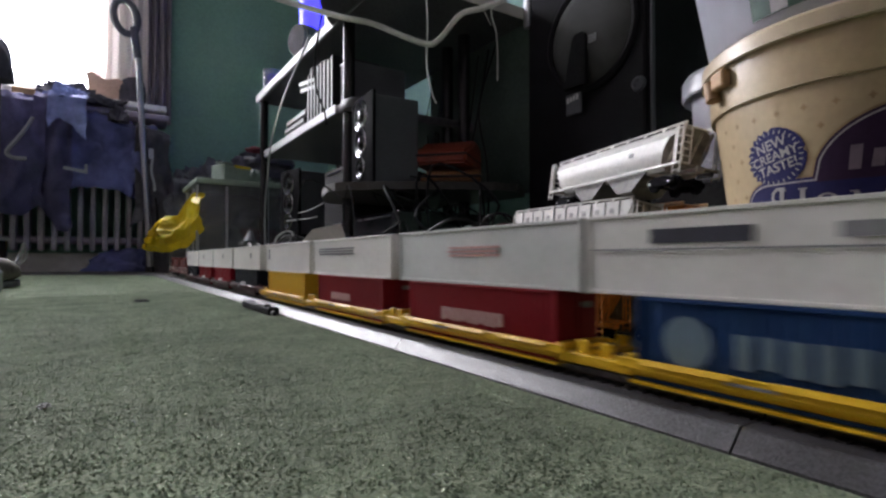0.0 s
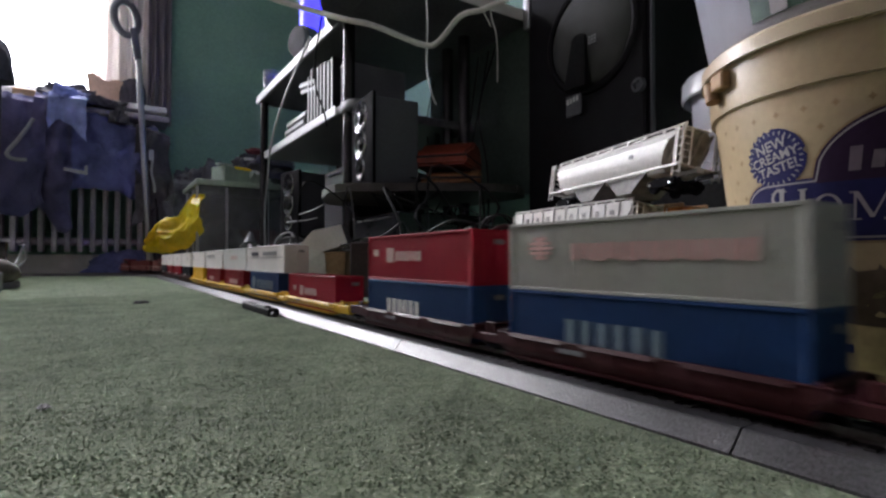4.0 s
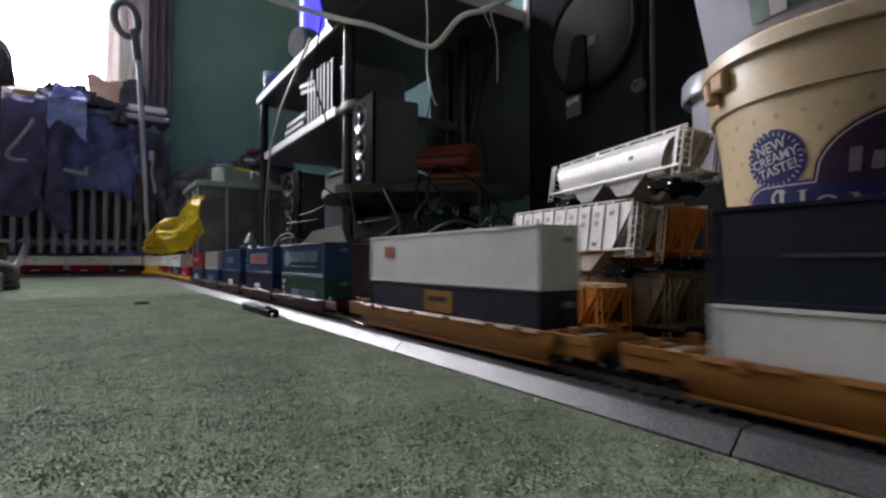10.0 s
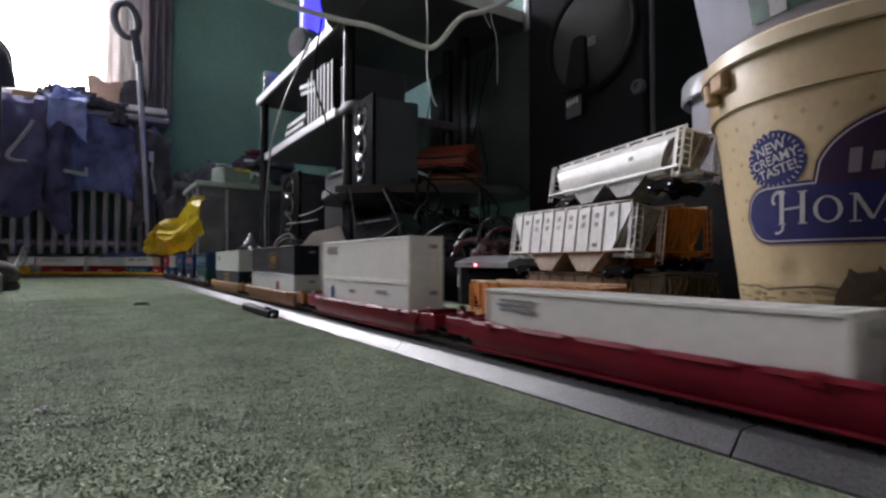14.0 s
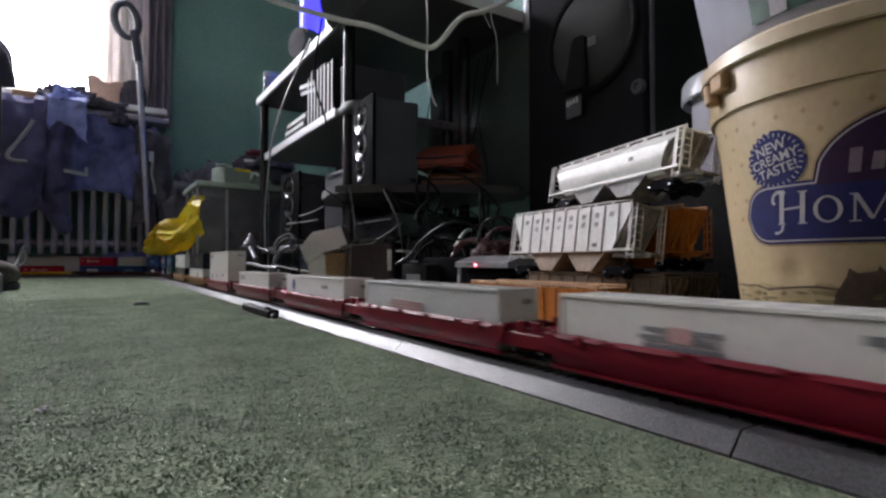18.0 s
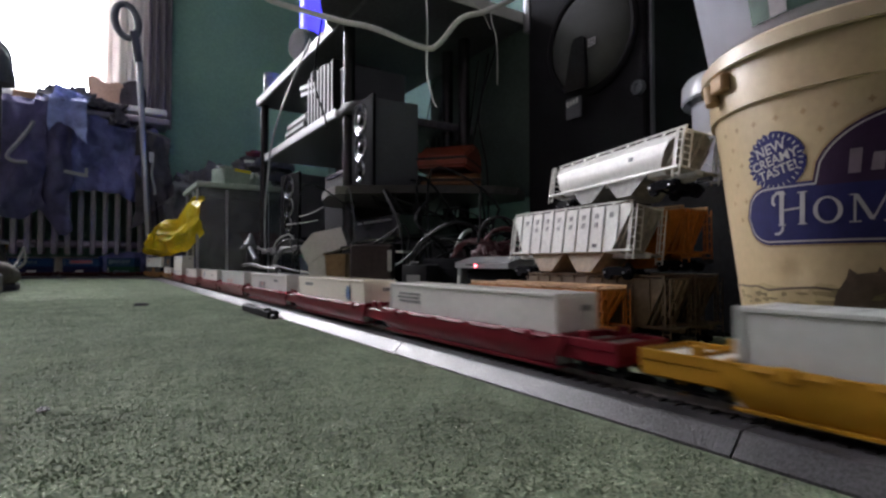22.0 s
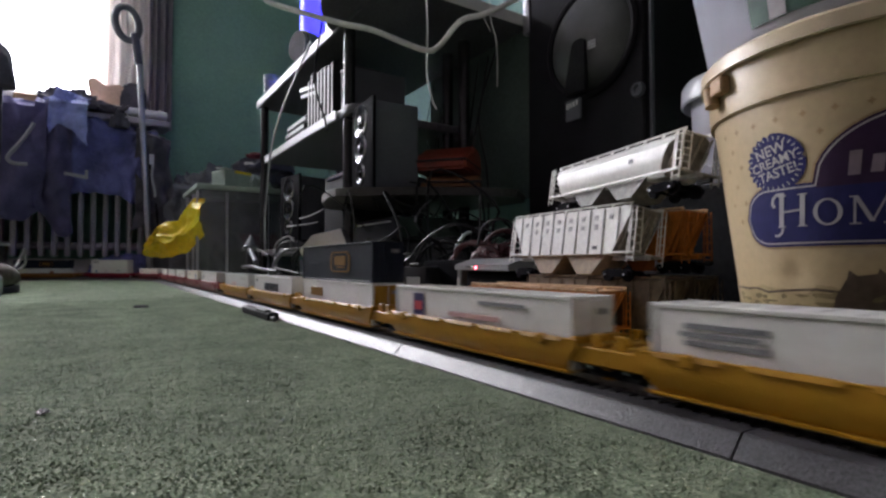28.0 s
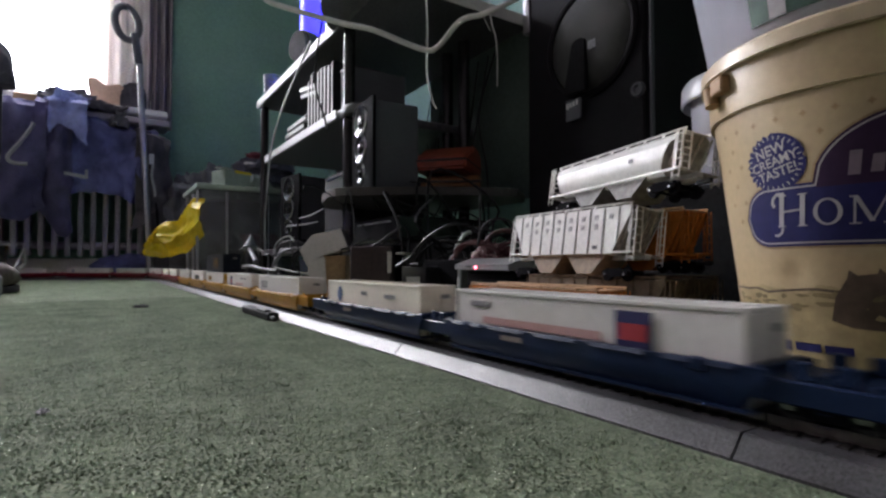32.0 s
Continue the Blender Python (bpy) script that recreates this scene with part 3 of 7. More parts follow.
solo("grey_block", box(B(), (-0.185, 1.28, 0.022), (0.06, 0.05, 0.044), 0.006), M_GREYBOX, "small dark grey plastic block on the carpet", "block", smooth=True)
solo("lint", heap(-0.0193, 0.2791, 0.0, 0.0024, 0.0036, 0.0014, 6, 0.5), M_MARKGREY, "tiny pale tuft of lint on the carpet", "lint", smooth=True)
solo("lint", heap(0.051, 0.882, 0.0, 0.010, 0.006, 0.0035, 5), M_DARKCLOTH, "small dark scrap of lint on the carpet", "lint")

# ---- the railway track: an oval of sectional track with moulded roadbed ----
CX, RAD, YA, YB, WIDE = 0.2, 0.53, -0.5951, 2.1481, 0.35
L1 = YB - YA
ARC = RAD * math.pi / 2
LOOP = 2 * L1 + 2 * WIDE + 4 * ARC


def path(s):
    """Place and heading along the loop; s is the world's y on the near straight."""
    d = (s - YA) % LOOP
    if d < L1:
        return CX, YA + d, 90.0
    d -= L1
    x, y, head = CX, YB, 90.0
    for straight in (WIDE, L1, WIDE, 0.0):
        if d < ARC:
            a = d / RAD
            h = radians(head)
            cx, cy = x - RAD * math.sin(h), y + RAD * math.cos(h)
            return cx + RAD * math.sin(h + a), cy - RAD * math.cos(h + a), head + math.degrees(a)
        d -= ARC
        h = radians(head)
        cx, cy = x - RAD * math.sin(h), y + RAD * math.cos(h)
        head += 90.0
        h = radians(head)
        x, y = cx + RAD * math.sin(h), cy - RAD * math.cos(h)
        if d < straight:
            return x + math.cos(h) * d, y + math.sin(h) * d, head
        d -= straight
        x, y = x + math.cos(h) * straight, y + math.sin(h) * straight
    return CX, YA, 90.0


BED_TOP, RAIL_TOP = 0.0080, 0.0118


def sweep(profile, s0, s1, n, closed=True):
    """A cross-section of (right of the track's middle, height) along the track."""
    bm = B()
    rings = []
    for k in range(n + 1):
        x, y, head = path(s0 + (s1 - s0) * k / n)
        h = radians(head)
        rings.append([bm.verts.new((x + u * math.sin(h), y - u * math.cos(h), z)) for u, z in profile])
    m = len(profile)
    for a, b in zip(rings, rings[1:]):
        for i in range(m if closed else m - 1):
            bm.faces.new((a[i], a[(i + 1) % m], b[(i + 1) % m], b[i]))
    bm.faces.new(rings[0][::-1])
    bm.faces.new(rings[-1])
    bmesh.ops.recalc_face_normals(bm, faces=bm.faces)
    return bm


BED = [(-0.0312, 0.0), (-0.0312, 0.0010), (-0.0250, 0.0074), (-0.0240, BED_TOP), (0.0240, BED_TOP), (0.0250, 0.0074), (0.0312, 0.0010), (0.0312, 0.0)]


def rail_profile(u):
    return [(u - 0.0011, 0.0083), (u + 0.0011, 0.0083), (u + 0.0004, 0.0092), (u + 0.0005, RAIL_TOP - 0.0008), (u + 0.0006, RAIL_TOP), (u - 0.0006, RAIL_TOP), (u - 0.0005, RAIL_TOP - 0.0008), (u - 0.0004, 0.0092)]


def track_section(s0, s1, curved):
    n = 8 if curved else 1
    sec = thing("track_section", "curved grey plastic roadbed track section on the carpet" if curved else "straight grey plastic roadbed track section on the carpet", "track", group="track sections of the oval")
    part("roadbed", sweep(BED, s0 + 0.0004, s1 - 0.0004, n), M_ROADBED, sec)
    for u in (-0.00825, 0.00825):
        part("rail", sweep(rail_profile(u), s0 + 0.0003, s1 - 0.0003, n), M_RAIL, sec, "nickel steel rail")
    bm = B()
    count = int((s1 - s0) / 0.0069)
    for k in range(count):
        x, y, head = path(s0 + (k + 0.5) * (s1 - s0) / count)
        box(bm, (x, y, 0.0079), (0.0029, 0.031, 0.0012), rz=head)
    tagged(part("tie_strip", bm, M_TIE, sec, "moulded strip of black plastic ties"), kind="stuff")
    return sec


k = 0
s = YA
while s < YA + LOOP - 0.02:
    d = s - YA
    edges = [0, L1, L1 + ARC, L1 + ARC + WIDE, L1 + 2 * ARC + WIDE, 2 * L1 + 2 * ARC + WIDE, 2 * L1 + 3 * ARC + WIDE, 2 * L1 + 3 * ARC + 2 * WIDE, LOOP]
    for i in range(8):
        if edges[i] - 1e-6 <= d < edges[i + 1] - 1e-3:
            span = edges[i + 1] - edges[i]
            n = max(1, round(span / 0.2286)) if i % 2 == 0 else 3
            for j in range(n):
                track_section(YA + edges[i] + span * j / n, YA + edges[i] + span * (j + 1) / n, i % 2 == 1)
            s = YA + edges[i + 1]
            break
sock = thing("power_connector", "black plastic power connector clipped to the roadbed", "connector")
part("body", box(B(), (0.1620, 0.655, 0.0046), (0.0125, 0.128, 0.0092), 0.0016), M_SATIN, sock)
part("tab", box(B(), (0.1595, 0.625, 0.0098), (0.007, 0.040, 0.0034), 0.0008), M_BLACKPLASTIC, sock)
part("plug", rod(B(), (0.160, 0.588, 0.0032), (0.160, 0.580, 0.0032), 0.0028, 10), M_BLACKPLASTIC, sock)


# ---- the train ----
CW, CH = 0.0285, 0.0342
LOW_Z, UP_Z = 0.0132, 0.0474
DECK = {"low": (0.0215, 0.0145), "mid": (0.0238, 0.0105), "deep": (0.0278, 0.0112)}
MOVERS = []


BOX_ON = {0.183: 0.143, 0.186: 0.143, 0.187: 0.143, 0.255: 0.197, 0.238: 0.174, 0.219: 0.174, 0.214: 0.174}


def well_car(style, colour, length, label, group, first=False, last=False):
    """One unit of a well car: its middle at the origin, running to +y. The sills' top and foot come from the style."""
    top, foot = DECK[style]
    w = 0.0178
    car = thing("well_car", label, "well car", group=group)
    inner = length - 0.040
    for side in (-1, 1):
        bm = B()
        fold = foot + (top - foot) * 0.46
        rows = [(w, inner / 2 + 0.006, top), (w, inner / 2 + 0.006, top - 0.002)]
        rows += [(w + 0.0004 - 0.0050 * k ** 2.2, inner / 2 + 0.006 - 0.010 * k, top - 0.002 - (top - 0.002 - foot) * k) for k in (0.2, 0.4, 0.55, 0.7, 0.85, 1.0)]
        rings = [[bm.verts.new((side * (x + d), e * hy, z)) for d, e in ((0.0006, -1), (0.0006, 1), (-0.0006, 1), (-0.0006, -1))] for x, hy, z in rows]
        for a, b in zip(rings, rings[1:]):
            for i in range(4):
                bm.faces.new((a[i], a[(i + 1) % 4], b[(i + 1) % 4], b[i]))
        bm.faces.new(rings[0])
        bm.faces.new(rings[-1][::-1])
        bmesh.ops.recalc_face_normals(bm, faces=bm.faces)
        box(bm, (side * (w - 0.0003), 0, top), (0.0018, inner + 0.012, 0.0012), 0.0002)
        part("side_sill", bm, colour, car, smooth=True)
        if colour.name not in GLOSS:
            GLOSS[colour.name] = mat(colour.name + "_polished_edge", tuple(colour.node_tree.nodes["Color Ramp"].color_ramp.elements[0].color)[:3], 0.5, grain=260, vary=0.04, blotch=40, Specular_IOR_Level=0.12)
        bm = B()
        n_seg = 5 if style == "deep" else 3
        for k in range(n_seg):
            ya = -inner / 2 + inner * (k + 0.12) / n_seg
            prism(bm, [(side * (w + 0.0019), top - 0.0009), (side * (w + 0.00055), top + 0.0009), (side * (w - 0.0008), top + 0.0009), (side * (w - 0.0008), top - 0.0009)], "y", ya, ya + inner * 0.76 / n_seg)
        part("top_chord", bm, GLOSS[colour.name], car, "polished upper edge")
        if style != "deep":
            bm = B()
            for k in range(9):
                y = -inner / 2 + inner * (k + 0.5) / 9
                box(bm, (side * (w + 0.0008), y, (top + fold) / 2), (0.0006, 0.0016, (top - fold) * 0.9))
            tagged(part("ribs", bm, colour, car), kind="stuff")
        if style != "deep" or colour is W_BLUE:
            part("placard", box(B(), (side * (w + 0.0013), inner * 0.17, (top + fold) / 2 + 0.0002), (0.0004, 0.016, (top - foot) * 0.15)), K_GREY if style != "deep" else K_FADE, car, "small faded lettering placard")
        if style == "deep":
            for yy in (-0.40, 0.40):
                part("sill_bracket", box(B(), (side * (w + 0.0004), inner * yy, top - 0.001), (0.0034, 0.006, 0.005), 0.0006), colour, car)
    part("well_floor", box(B(), (0, 0, 0.0126), (2 * w - 0.0012, inner, 0.0010)), colour, car)
    for e in (-1, 1):
        y = e * (inner / 2 + 0.0105)
        outer = (first and e > 0) or (last and e < 0)
        more = 0.0365 - (length - BOX_ON[length]) / 2 if outer else 0.0
        if outer and colour is W_BROWN and e > 0:
            more -= 0.006
        deep = 0.0078 if style == "deep" else 0.0050
        bm = box(B(), (0, y + e * more / 2, top - 0.0020 - deep / 2), (2 * w - 0.002, 0.021 + more, deep), 0.0006)
        if outer:
            for side in (-1, 1):
                part("platform_edge", box(B(), (side * (w - 0.0012), y + e * more / 2, top - 0.0015), (0.0012, 0.021 + more, 0.0042), 0.0003), colour, car)
            part("end_beam", box(B(), (0, e * (inner / 2 + 0.0205 + more), top - 0.003), (2 * w - 0.002, 0.0014, 0.0070), 0.0003), colour, car)
            part("walkway", box(B(), (0, y + e * (more / 2 + 0.002), top - 0.0018), (2 * w - 0.008, 0.014 + more, 0.0006)), C_CREAM if colour in (W_TAN, W_GOLD) else K_FADE, car, "dusty pale walkway")
        part("end_platform", bm, colour, car)
        part("bulkhead", box(B(), (0, e * (inner / 2 + 0.0018), top - 0.001), (2 * w - 0.002, 0.0034, 0.0050), 0.0006), colour, car)
        for side in (-1, 1):
            part("end_stanchion", box(B(), (side * (w - 0.004), y + e * 0.004, top + 0.0010), (0.0022, 0.0060, 0.0062), 0.0005), colour, car)
        part("cross_bar", box(B(), (0, y + e * 0.0075, top - 0.0010), (2 * w - 0.006, 0.0016, 0.0020), 0.0004), colour, car)
        bm = B()
        for k in range(3):
            rod(bm, (-w + 0.001, y + e * 0.0095, foot + 0.002 + 0.004 * k), (-w + 0.006, y + e * 0.0095, foot + 0.002 + 0.004 * k), 0.00035, 5)
        tagged(part("steps", bm, colour, car), kind="stuff")
    ends = [-1] + ([1] if first else [])
    for e in ends:
        y = e * (length / 2)
        tr = part("truck", box(B(), (0, y, 0.0165), (0.022, 0.010, 0.0030), 0.0008), M_BAFFLE, car, "dark bogie between the units")
        for side in (-1, 1):
            bm = prism(B(), [(y - 0.0135, 0.0150), (y - 0.0135, 0.0185), (y - 0.004, 0.0205), (y + 0.004, 0.0205), (y + 0.0135, 0.0185), (y + 0.0135, 0.0150), (y + 0.005, 0.0140), (y - 0.005, 0.0140)], "x", side * 0.0125 - 0.001, side * 0.0125 + 0.001)
            part("side_frame", bm, M_BAFFLE, tr)
        for ax in (-0.0100, 0.0100):
            bm = B()
            for side in (-1, 1):
                rod(bm, (side * 0.0078, y + ax, RAIL_TOP + 0.0050), (side * 0.0102, y + ax, RAIL_TOP + 0.0050), 0.0050, 16)
            rod(bm, (-0.0078, y + ax, RAIL_TOP + 0.0050), (0.0078, y + ax, RAIL_TOP + 0.0050), 0.0010, 6)
            part("wheelset", bm, M_WHEEL, tr, "dull dark wheelset")
            for side in (-1, 1):
                part("axle_cap", rod(B(), (side * 0.0134, y + ax, RAIL_TOP + 0.0050), (side * 0.0142, y + ax, RAIL_TOP + 0.0050), 0.0011, 8), M_CHROME, tr, "bright axle end")
    if last or first:
        for e in ([-1] if last else []) + ([1] if first else []):
            part("coupler", box(B(), (0, e * (length / 2 + 0.012), 0.0185), (0.004, 0.016, 0.0035), 0.0008), M_BAFFLE, car)
    return car


def container(colour, length, label, marks=(), smooth=True, end=None, name="shipping_container"):
    """A box whose foot is at the origin. marks: (along from the front 0..1, height 0..1, long, high, colour, kind)."""
    ct = thing(name, label, "container", group="containers on the train")
    hl = length / 2
    n, deep = (12, 0.00010) if smooth else (int(length / 0.0046), 0.0009)
    wave = []
    run = length - 0.006
    for k in range(n):
        y = -run / 2 + run * k / n
        f = 0.90 if smooth else 0.5
        wave += [(0, y), (0, y + run / n * f), (deep, y + run / n * (f + 0.03 if smooth else f + 0.14)), (deep, y + run / n * (0.97 if smooth else 0.86))]
    outline = [(-CW / 2, -hl)] + [(CW / 2, -hl)] + [(CW / 2 - d, y) for d, y in wave] + [(CW / 2, hl), (-CW / 2, hl)] + [(-CW / 2 + d, y) for d, y in wave[::-1]]
    part("body", prism(B(), outline, "z", 0.0, CH), colour, ct)
    for side in (-1, 1):
        for e in (-1, 1):
            part("corner_post", box(B(), (side * (CW / 2 - 0.0006), e * (hl - 0.0008), CH / 2), (0.0024, 0.0022, CH + 0.0006), 0.0003), colour, ct)
        for name, z in (("bottom_rail", 0.0010), ("top_rail", CH - 0.0008)):
            part(name, box(B(), (side * (CW / 2 + 0.0002), 0, z), (0.0012, length - 0.003, 0.0016), 0.0002), colour, ct)
    bm = B()
    for k in range(14):
        box(bm, (0, -hl + length * (k + 0.5) / 14, CH), (CW * 0.9, 0.0012, 0.0007))
    tagged(part("roof_relief", bm, colour, ct), kind="stuff")
    for side in (-1, 1):
        door = part("door", box(B(), (side * CW * 0.235, -hl - 0.0003, CH / 2), (CW * 0.44, 0.0008, CH * 0.88), 0.0002), end or colour, ct)
        for u in (0.12, 0.32):
            part("lock_rod", rod(B(), (side * CW * u, -hl - 0.0010, CH * 0.05), (side * CW * u, -hl - 0.0010, CH * 0.95), 0.0003, 6), end or colour, door)
    off = 0.0003
    for u, v, lo, hi, col, shape in marks:
        off += 0.00015
        if shape == "end":
            part("marking", rod(B(), (0, -hl - 0.0007, v * CH), (0, -hl - 0.0014, v * CH), hi / 2, 16), col, ct, "printed end emblem")
            continue
        for side in (-1, 1):
            y = hl - u * length
            x = side * (CW / 2 + off)
            bm = B()
            if shape == "bar":
                box(bm, (x, y, v * CH), (0.0004, lo, hi))
            elif shape == "text":
                n = max(3, int(lo / (hi * 0.66)))
                for k in range(n):
                    yy = y + lo / 2 - lo * (k + 0.5) / n
                    box(bm, (x, yy, v * CH + hi * (0.06 if k % 3 == 1 else 0)), (0.0004, lo / n * (0.68, 0.58, 0.72, 0.62)[k % 4], hi * (1.0, 0.9, 0.96)[k % 3]))
            elif shape == "lines":
                for k in (-1, 0, 1):
                    box(bm, (x, y + (0.0 if k else 0.002), v * CH + k * hi * 0.36), (0.0004, lo, hi * 0.22))
            elif shape == "panel":
                for e in (-1, 1):
                    box(bm, (x, y, v * CH + e * hi * 0.46), (0.0004, lo * 0.78, hi * 0.07))
                    box(bm, (x, y + e * lo * 0.47, v * CH), (0.0004, lo * 0.05, hi * 0.62))
                    box(bm, (x, y + e * lo * 0.42, v * CH + hi * 0.36), (0.0004, lo * 0.06, hi * 0.14))
                    box(bm, (x, y + e * lo * 0.42, v * CH - hi * 0.36), (0.0004, lo * 0.06, hi * 0.14))
                box(bm, (x, y, v * CH + hi * 0.06), (0.0004, lo * 0.56, hi * 0.46))
                box(bm, (x, y - lo * 0.03, v * CH - hi * 0.26), (0.0004, lo * 0.40, hi * 0.07))
            elif shape == "disc":
                rod(bm, (x - 0.0002, y, v * CH), (x + 0.0002, y, v * CH), hi / 2, 20)
            elif shape == "cross":
                for k in (-2, -1, 0, 1, 2):
                    box(bm, (x, y, v * CH + k * hi * 0.17), (0.0004, lo * (0.84, 0.74, 0.44)[abs(k)], hi * 0.115))
                box(bm, (x, y, v * CH), (0.0003, lo * 0.16, hi * 0.8))
            part("marking", bm, col, ct, "printed marking")
    # small end plates
    part("marking", box(B(), (0.006, -hl - 0.0009, CH * 0.78), (0.008, 0.0003, 0.003)), K_GREY, ct, "small data plate")
    return ct


def locomotive(label, flip):
    """A small hood diesel, its middle at the origin, running to +y."""
    lo = thing("locomotive", label, "locomotive", group="locomotives of the train")
    part("walkway", box(B(), (0, 0, 0.0265), (0.034, 0.190, 0.0040), 0.0008), L_BROWN, lo)
    part("fuel_tank", box(B(), (0, 0, 0.0200), (0.026, 0.046, 0.0090), 0.002), M_BLACKPLASTIC, lo)
    part("long_hood", box(B(), (0, -0.028 * flip, 0.0450), (0.0215, 0.112, 0.0330), 0.002, seg=2), L_BROWN, lo, smooth=True)
    cab = part("cab", box(B(), (0, 0.047 * flip, 0.0480), (0.032, 0.034, 0.0400), 0.0022, seg=2), L_BROWN, lo, smooth=True)
    for side in (-1, 1):
        part("window", box(B(), (side * 0.0162, 0.047 * flip, 0.0560), (0.0006, 0.020, 0.0090)), M_BLACKGLOSS, cab)
    part("short_hood", box(B(), (0, 0.077 * flip, 0.0400), (0.0215, 0.026, 0.0230), 0.002, seg=2), L_BROWN, lo, smooth=True)
    part("headlight", box(B(), (0, 0.0645 * flip, 0.0655), (0.008, 0.003, 0.0045), 0.0008), K_ORANGE, cab, "pale headlight housing")
    for k in range(3):
        part("fan", rod(B(), (0, (-0.070 + 0.022 * k) * flip, 0.0614), (0, (-0.070 + 0.022 * k) * flip, 0.0640), 0.0075, 16), L_BROWN, lo)
    for y in (-0.058, 0.058):
        tr = part("truck", box(B(), (0, y, 0.0205), (0.026, 0.040, 0.0060), 0.0012), M_BLACKPLASTIC, lo)
        for ax in (-0.0145, 0.0145):
            bm = B()
            for side in (-1, 1):
                rod(bm, (side * 0.0078, y + ax, RAIL_TOP + 0.0058), (side * 0.0102, y + ax, RAIL_TOP + 0.0058), 0.0058, 16)
            part("wheelset", bm, M_WHEEL, tr)
    for side in (-1, 1):
        bm = B()
        rod(bm, (side * 0.0165, -0.09, 0.0400), (side * 0.0165, 0.09, 0.0400), 0.0004, 5)
        for k in range(9):
            rod(bm, (side * 0.0165, -0.09 + 0.0225 * k, 0.0285), (side * 0.0165, -0.09 + 0.0225 * k, 0.0400), 0.0004, 5)
        part("handrail", bm, K_WHITE, lo, "thin pale handrail")
    for e in (-1, 1):
        part("coupler", box(B(), (0, e * 0.100, 0.0210), (0.004, 0.016, 0.0035), 0.0008), M_BLACKPLASTIC, lo)
    return lo


L40, L48, L53 = 0.143, 0.174, 0.197
# running order: middle along the train at 0 s, car style, paint, length, lower and upper container
CARS = []


def unit(front, clen, style, colour, pitch, label, group, lower=None, upper=None, first=False, last=False, mid=None):
    CARS.append((front - clen / 2 if mid is None else mid, style, colour, pitch, label, group, lower, upper, first, last))


G_N = "units of the brown leading well car set"
for k, (low, marks) in enumerate(((C_NAVY, K_GREY), (C_REDBROWN, K_GREY), (C_RED, K_WHITE), (C_NAVY, K_GREY))):
    unit(1.456 - 0.1835 * k, L40, "mid", W_BROWN, 0.183, "brown articulated well car unit", G_N,
         (low, L40, "dull dark container in the well", ((0.4, 0.3, 0.03, 0.009, K_WHITE, "bar"),), False),
         (C_WHITE, L48, "white container stacked on top", ((0.25 + 0.15 * k, 0.6, 0.007, 0.008, K_GREY, "bar"),), True), k == 0, k == 3)
G_Y = "units of the bright yellow well car set"
yl = "bright yellow well car unit"
unit(0.700, L40, "low", W_YELLOW, 0.187, yl, G_Y, (C_YELLOW, L40, "yellow container in the well", (), False),
     (C_WHITE, L48, "white container stacked on top", ((0.10, 0.62, 0.006, 0.013, K_GREY, "bar"),), True), first=True)
unit(0.513, L40, "low", W_YELLOW, 0.187, yl, G_Y, (C_REDBROWN, L40, "red container in the well", ((0.40, 0.44, 0.045, 0.0070, K_PINK, "text"),), False),
     (C_WHITE, L48, "white container with dark lettering bars", ((0.35, 0.66, 0.085, 0.007, K_GREY, "lines"),), True))
unit(0.326, L40, "low", W_YELLOW, 0.187, yl, G_Y, (C_REDBROWN, L40, "red container in the well", ((0.50, 0.44, 0.062, 0.0080, K_PINK, "text"),), False),
     (C_GREY, L48, "silver-grey container with a red emblem", ((0.52, 0.58, 0.050, 0.0065, K_PINK, "lines"),), True))
unit(0.137, L40, "low", W_YELLOW, 0.187, yl, G_Y, (C_BLUE, L40, "blue container with pale globe and lettering", ((0.15, 0.52, 0.020, 0.020, K_PALE, "disc"), (0.56, 0.50, 0.084, 0.0120, K_PALE, "text")), False),
     (C_WHITE, L53, "white container with long dark lettering bars", ((0.27, 0.71, 0.040, 0.0058, K_DARK, "bar"), (0.66, 0.71, 0.064, 0.0048, K_GREY, "bar"), (0.50, 0.56, 0.190, 0.0007, K_GREY, "bar")), True))
unit(-0.052, L40, "low", W_YELLOW, 0.187, yl, G_Y, (C_RED, L40, "red container with pale lettering", ((0.15, 0.56, 0.009, 0.005, K_PINK, "bar"), (0.32, 0.50, 0.011, 0.0105, K_PINK, "bar"), (0.52, 0.48, 0.038, 0.0072, K_PINK, "text")), False), last=True)
G_B = "units of the brown well car set"
bl = "dark brown well car unit"
unit(-0.269, L40, "mid", W_BROWN, 0.186, bl, G_B, (C_BLUE, L40, "blue container in the well", ((0.40, 0.44, 0.050, 0.011, K_WHITE, "text"),), False),
     (C_RED, L40, "red container with pale lettering", ((0.10, 0.62, 0.008, 0.005, K_PINK, "bar"), (0.27, 0.56, 0.011, 0.0110, K_PINK, "bar"), (0.46, 0.535, 0.038, 0.0072, K_PINK, "text")), False), first=True)
unit(-0.447, L40, "mid", W_BROWN, 0.186, bl, G_B, (C_BLUE, L40, "blue container in the well", ((0.46, 0.46, 0.055, 0.012, K_PALE, "text"),), False),
     (C_OLIVE, L40, "stone-grey container with red lettering", ((0.16, 0.62, 0.020, 0.014, K_PINK, "cross"), (0.60, 0.56, 0.085, 0.008, K_PINK, "text")), False))
unit(-0.630, L40, "mid", W_BROWN, 0.186, bl, G_B, (C_DKBLUE, L40, "dark blue container in the well", ((0.52, 0.42, 0.030, 0.010, K_WHITE, "bar"),), False),
     (C_BLUE, L40, "blue container with white lettering", ((0.47, 0.50, 0.050, 0.0105, K_PALE, "text"),), False))
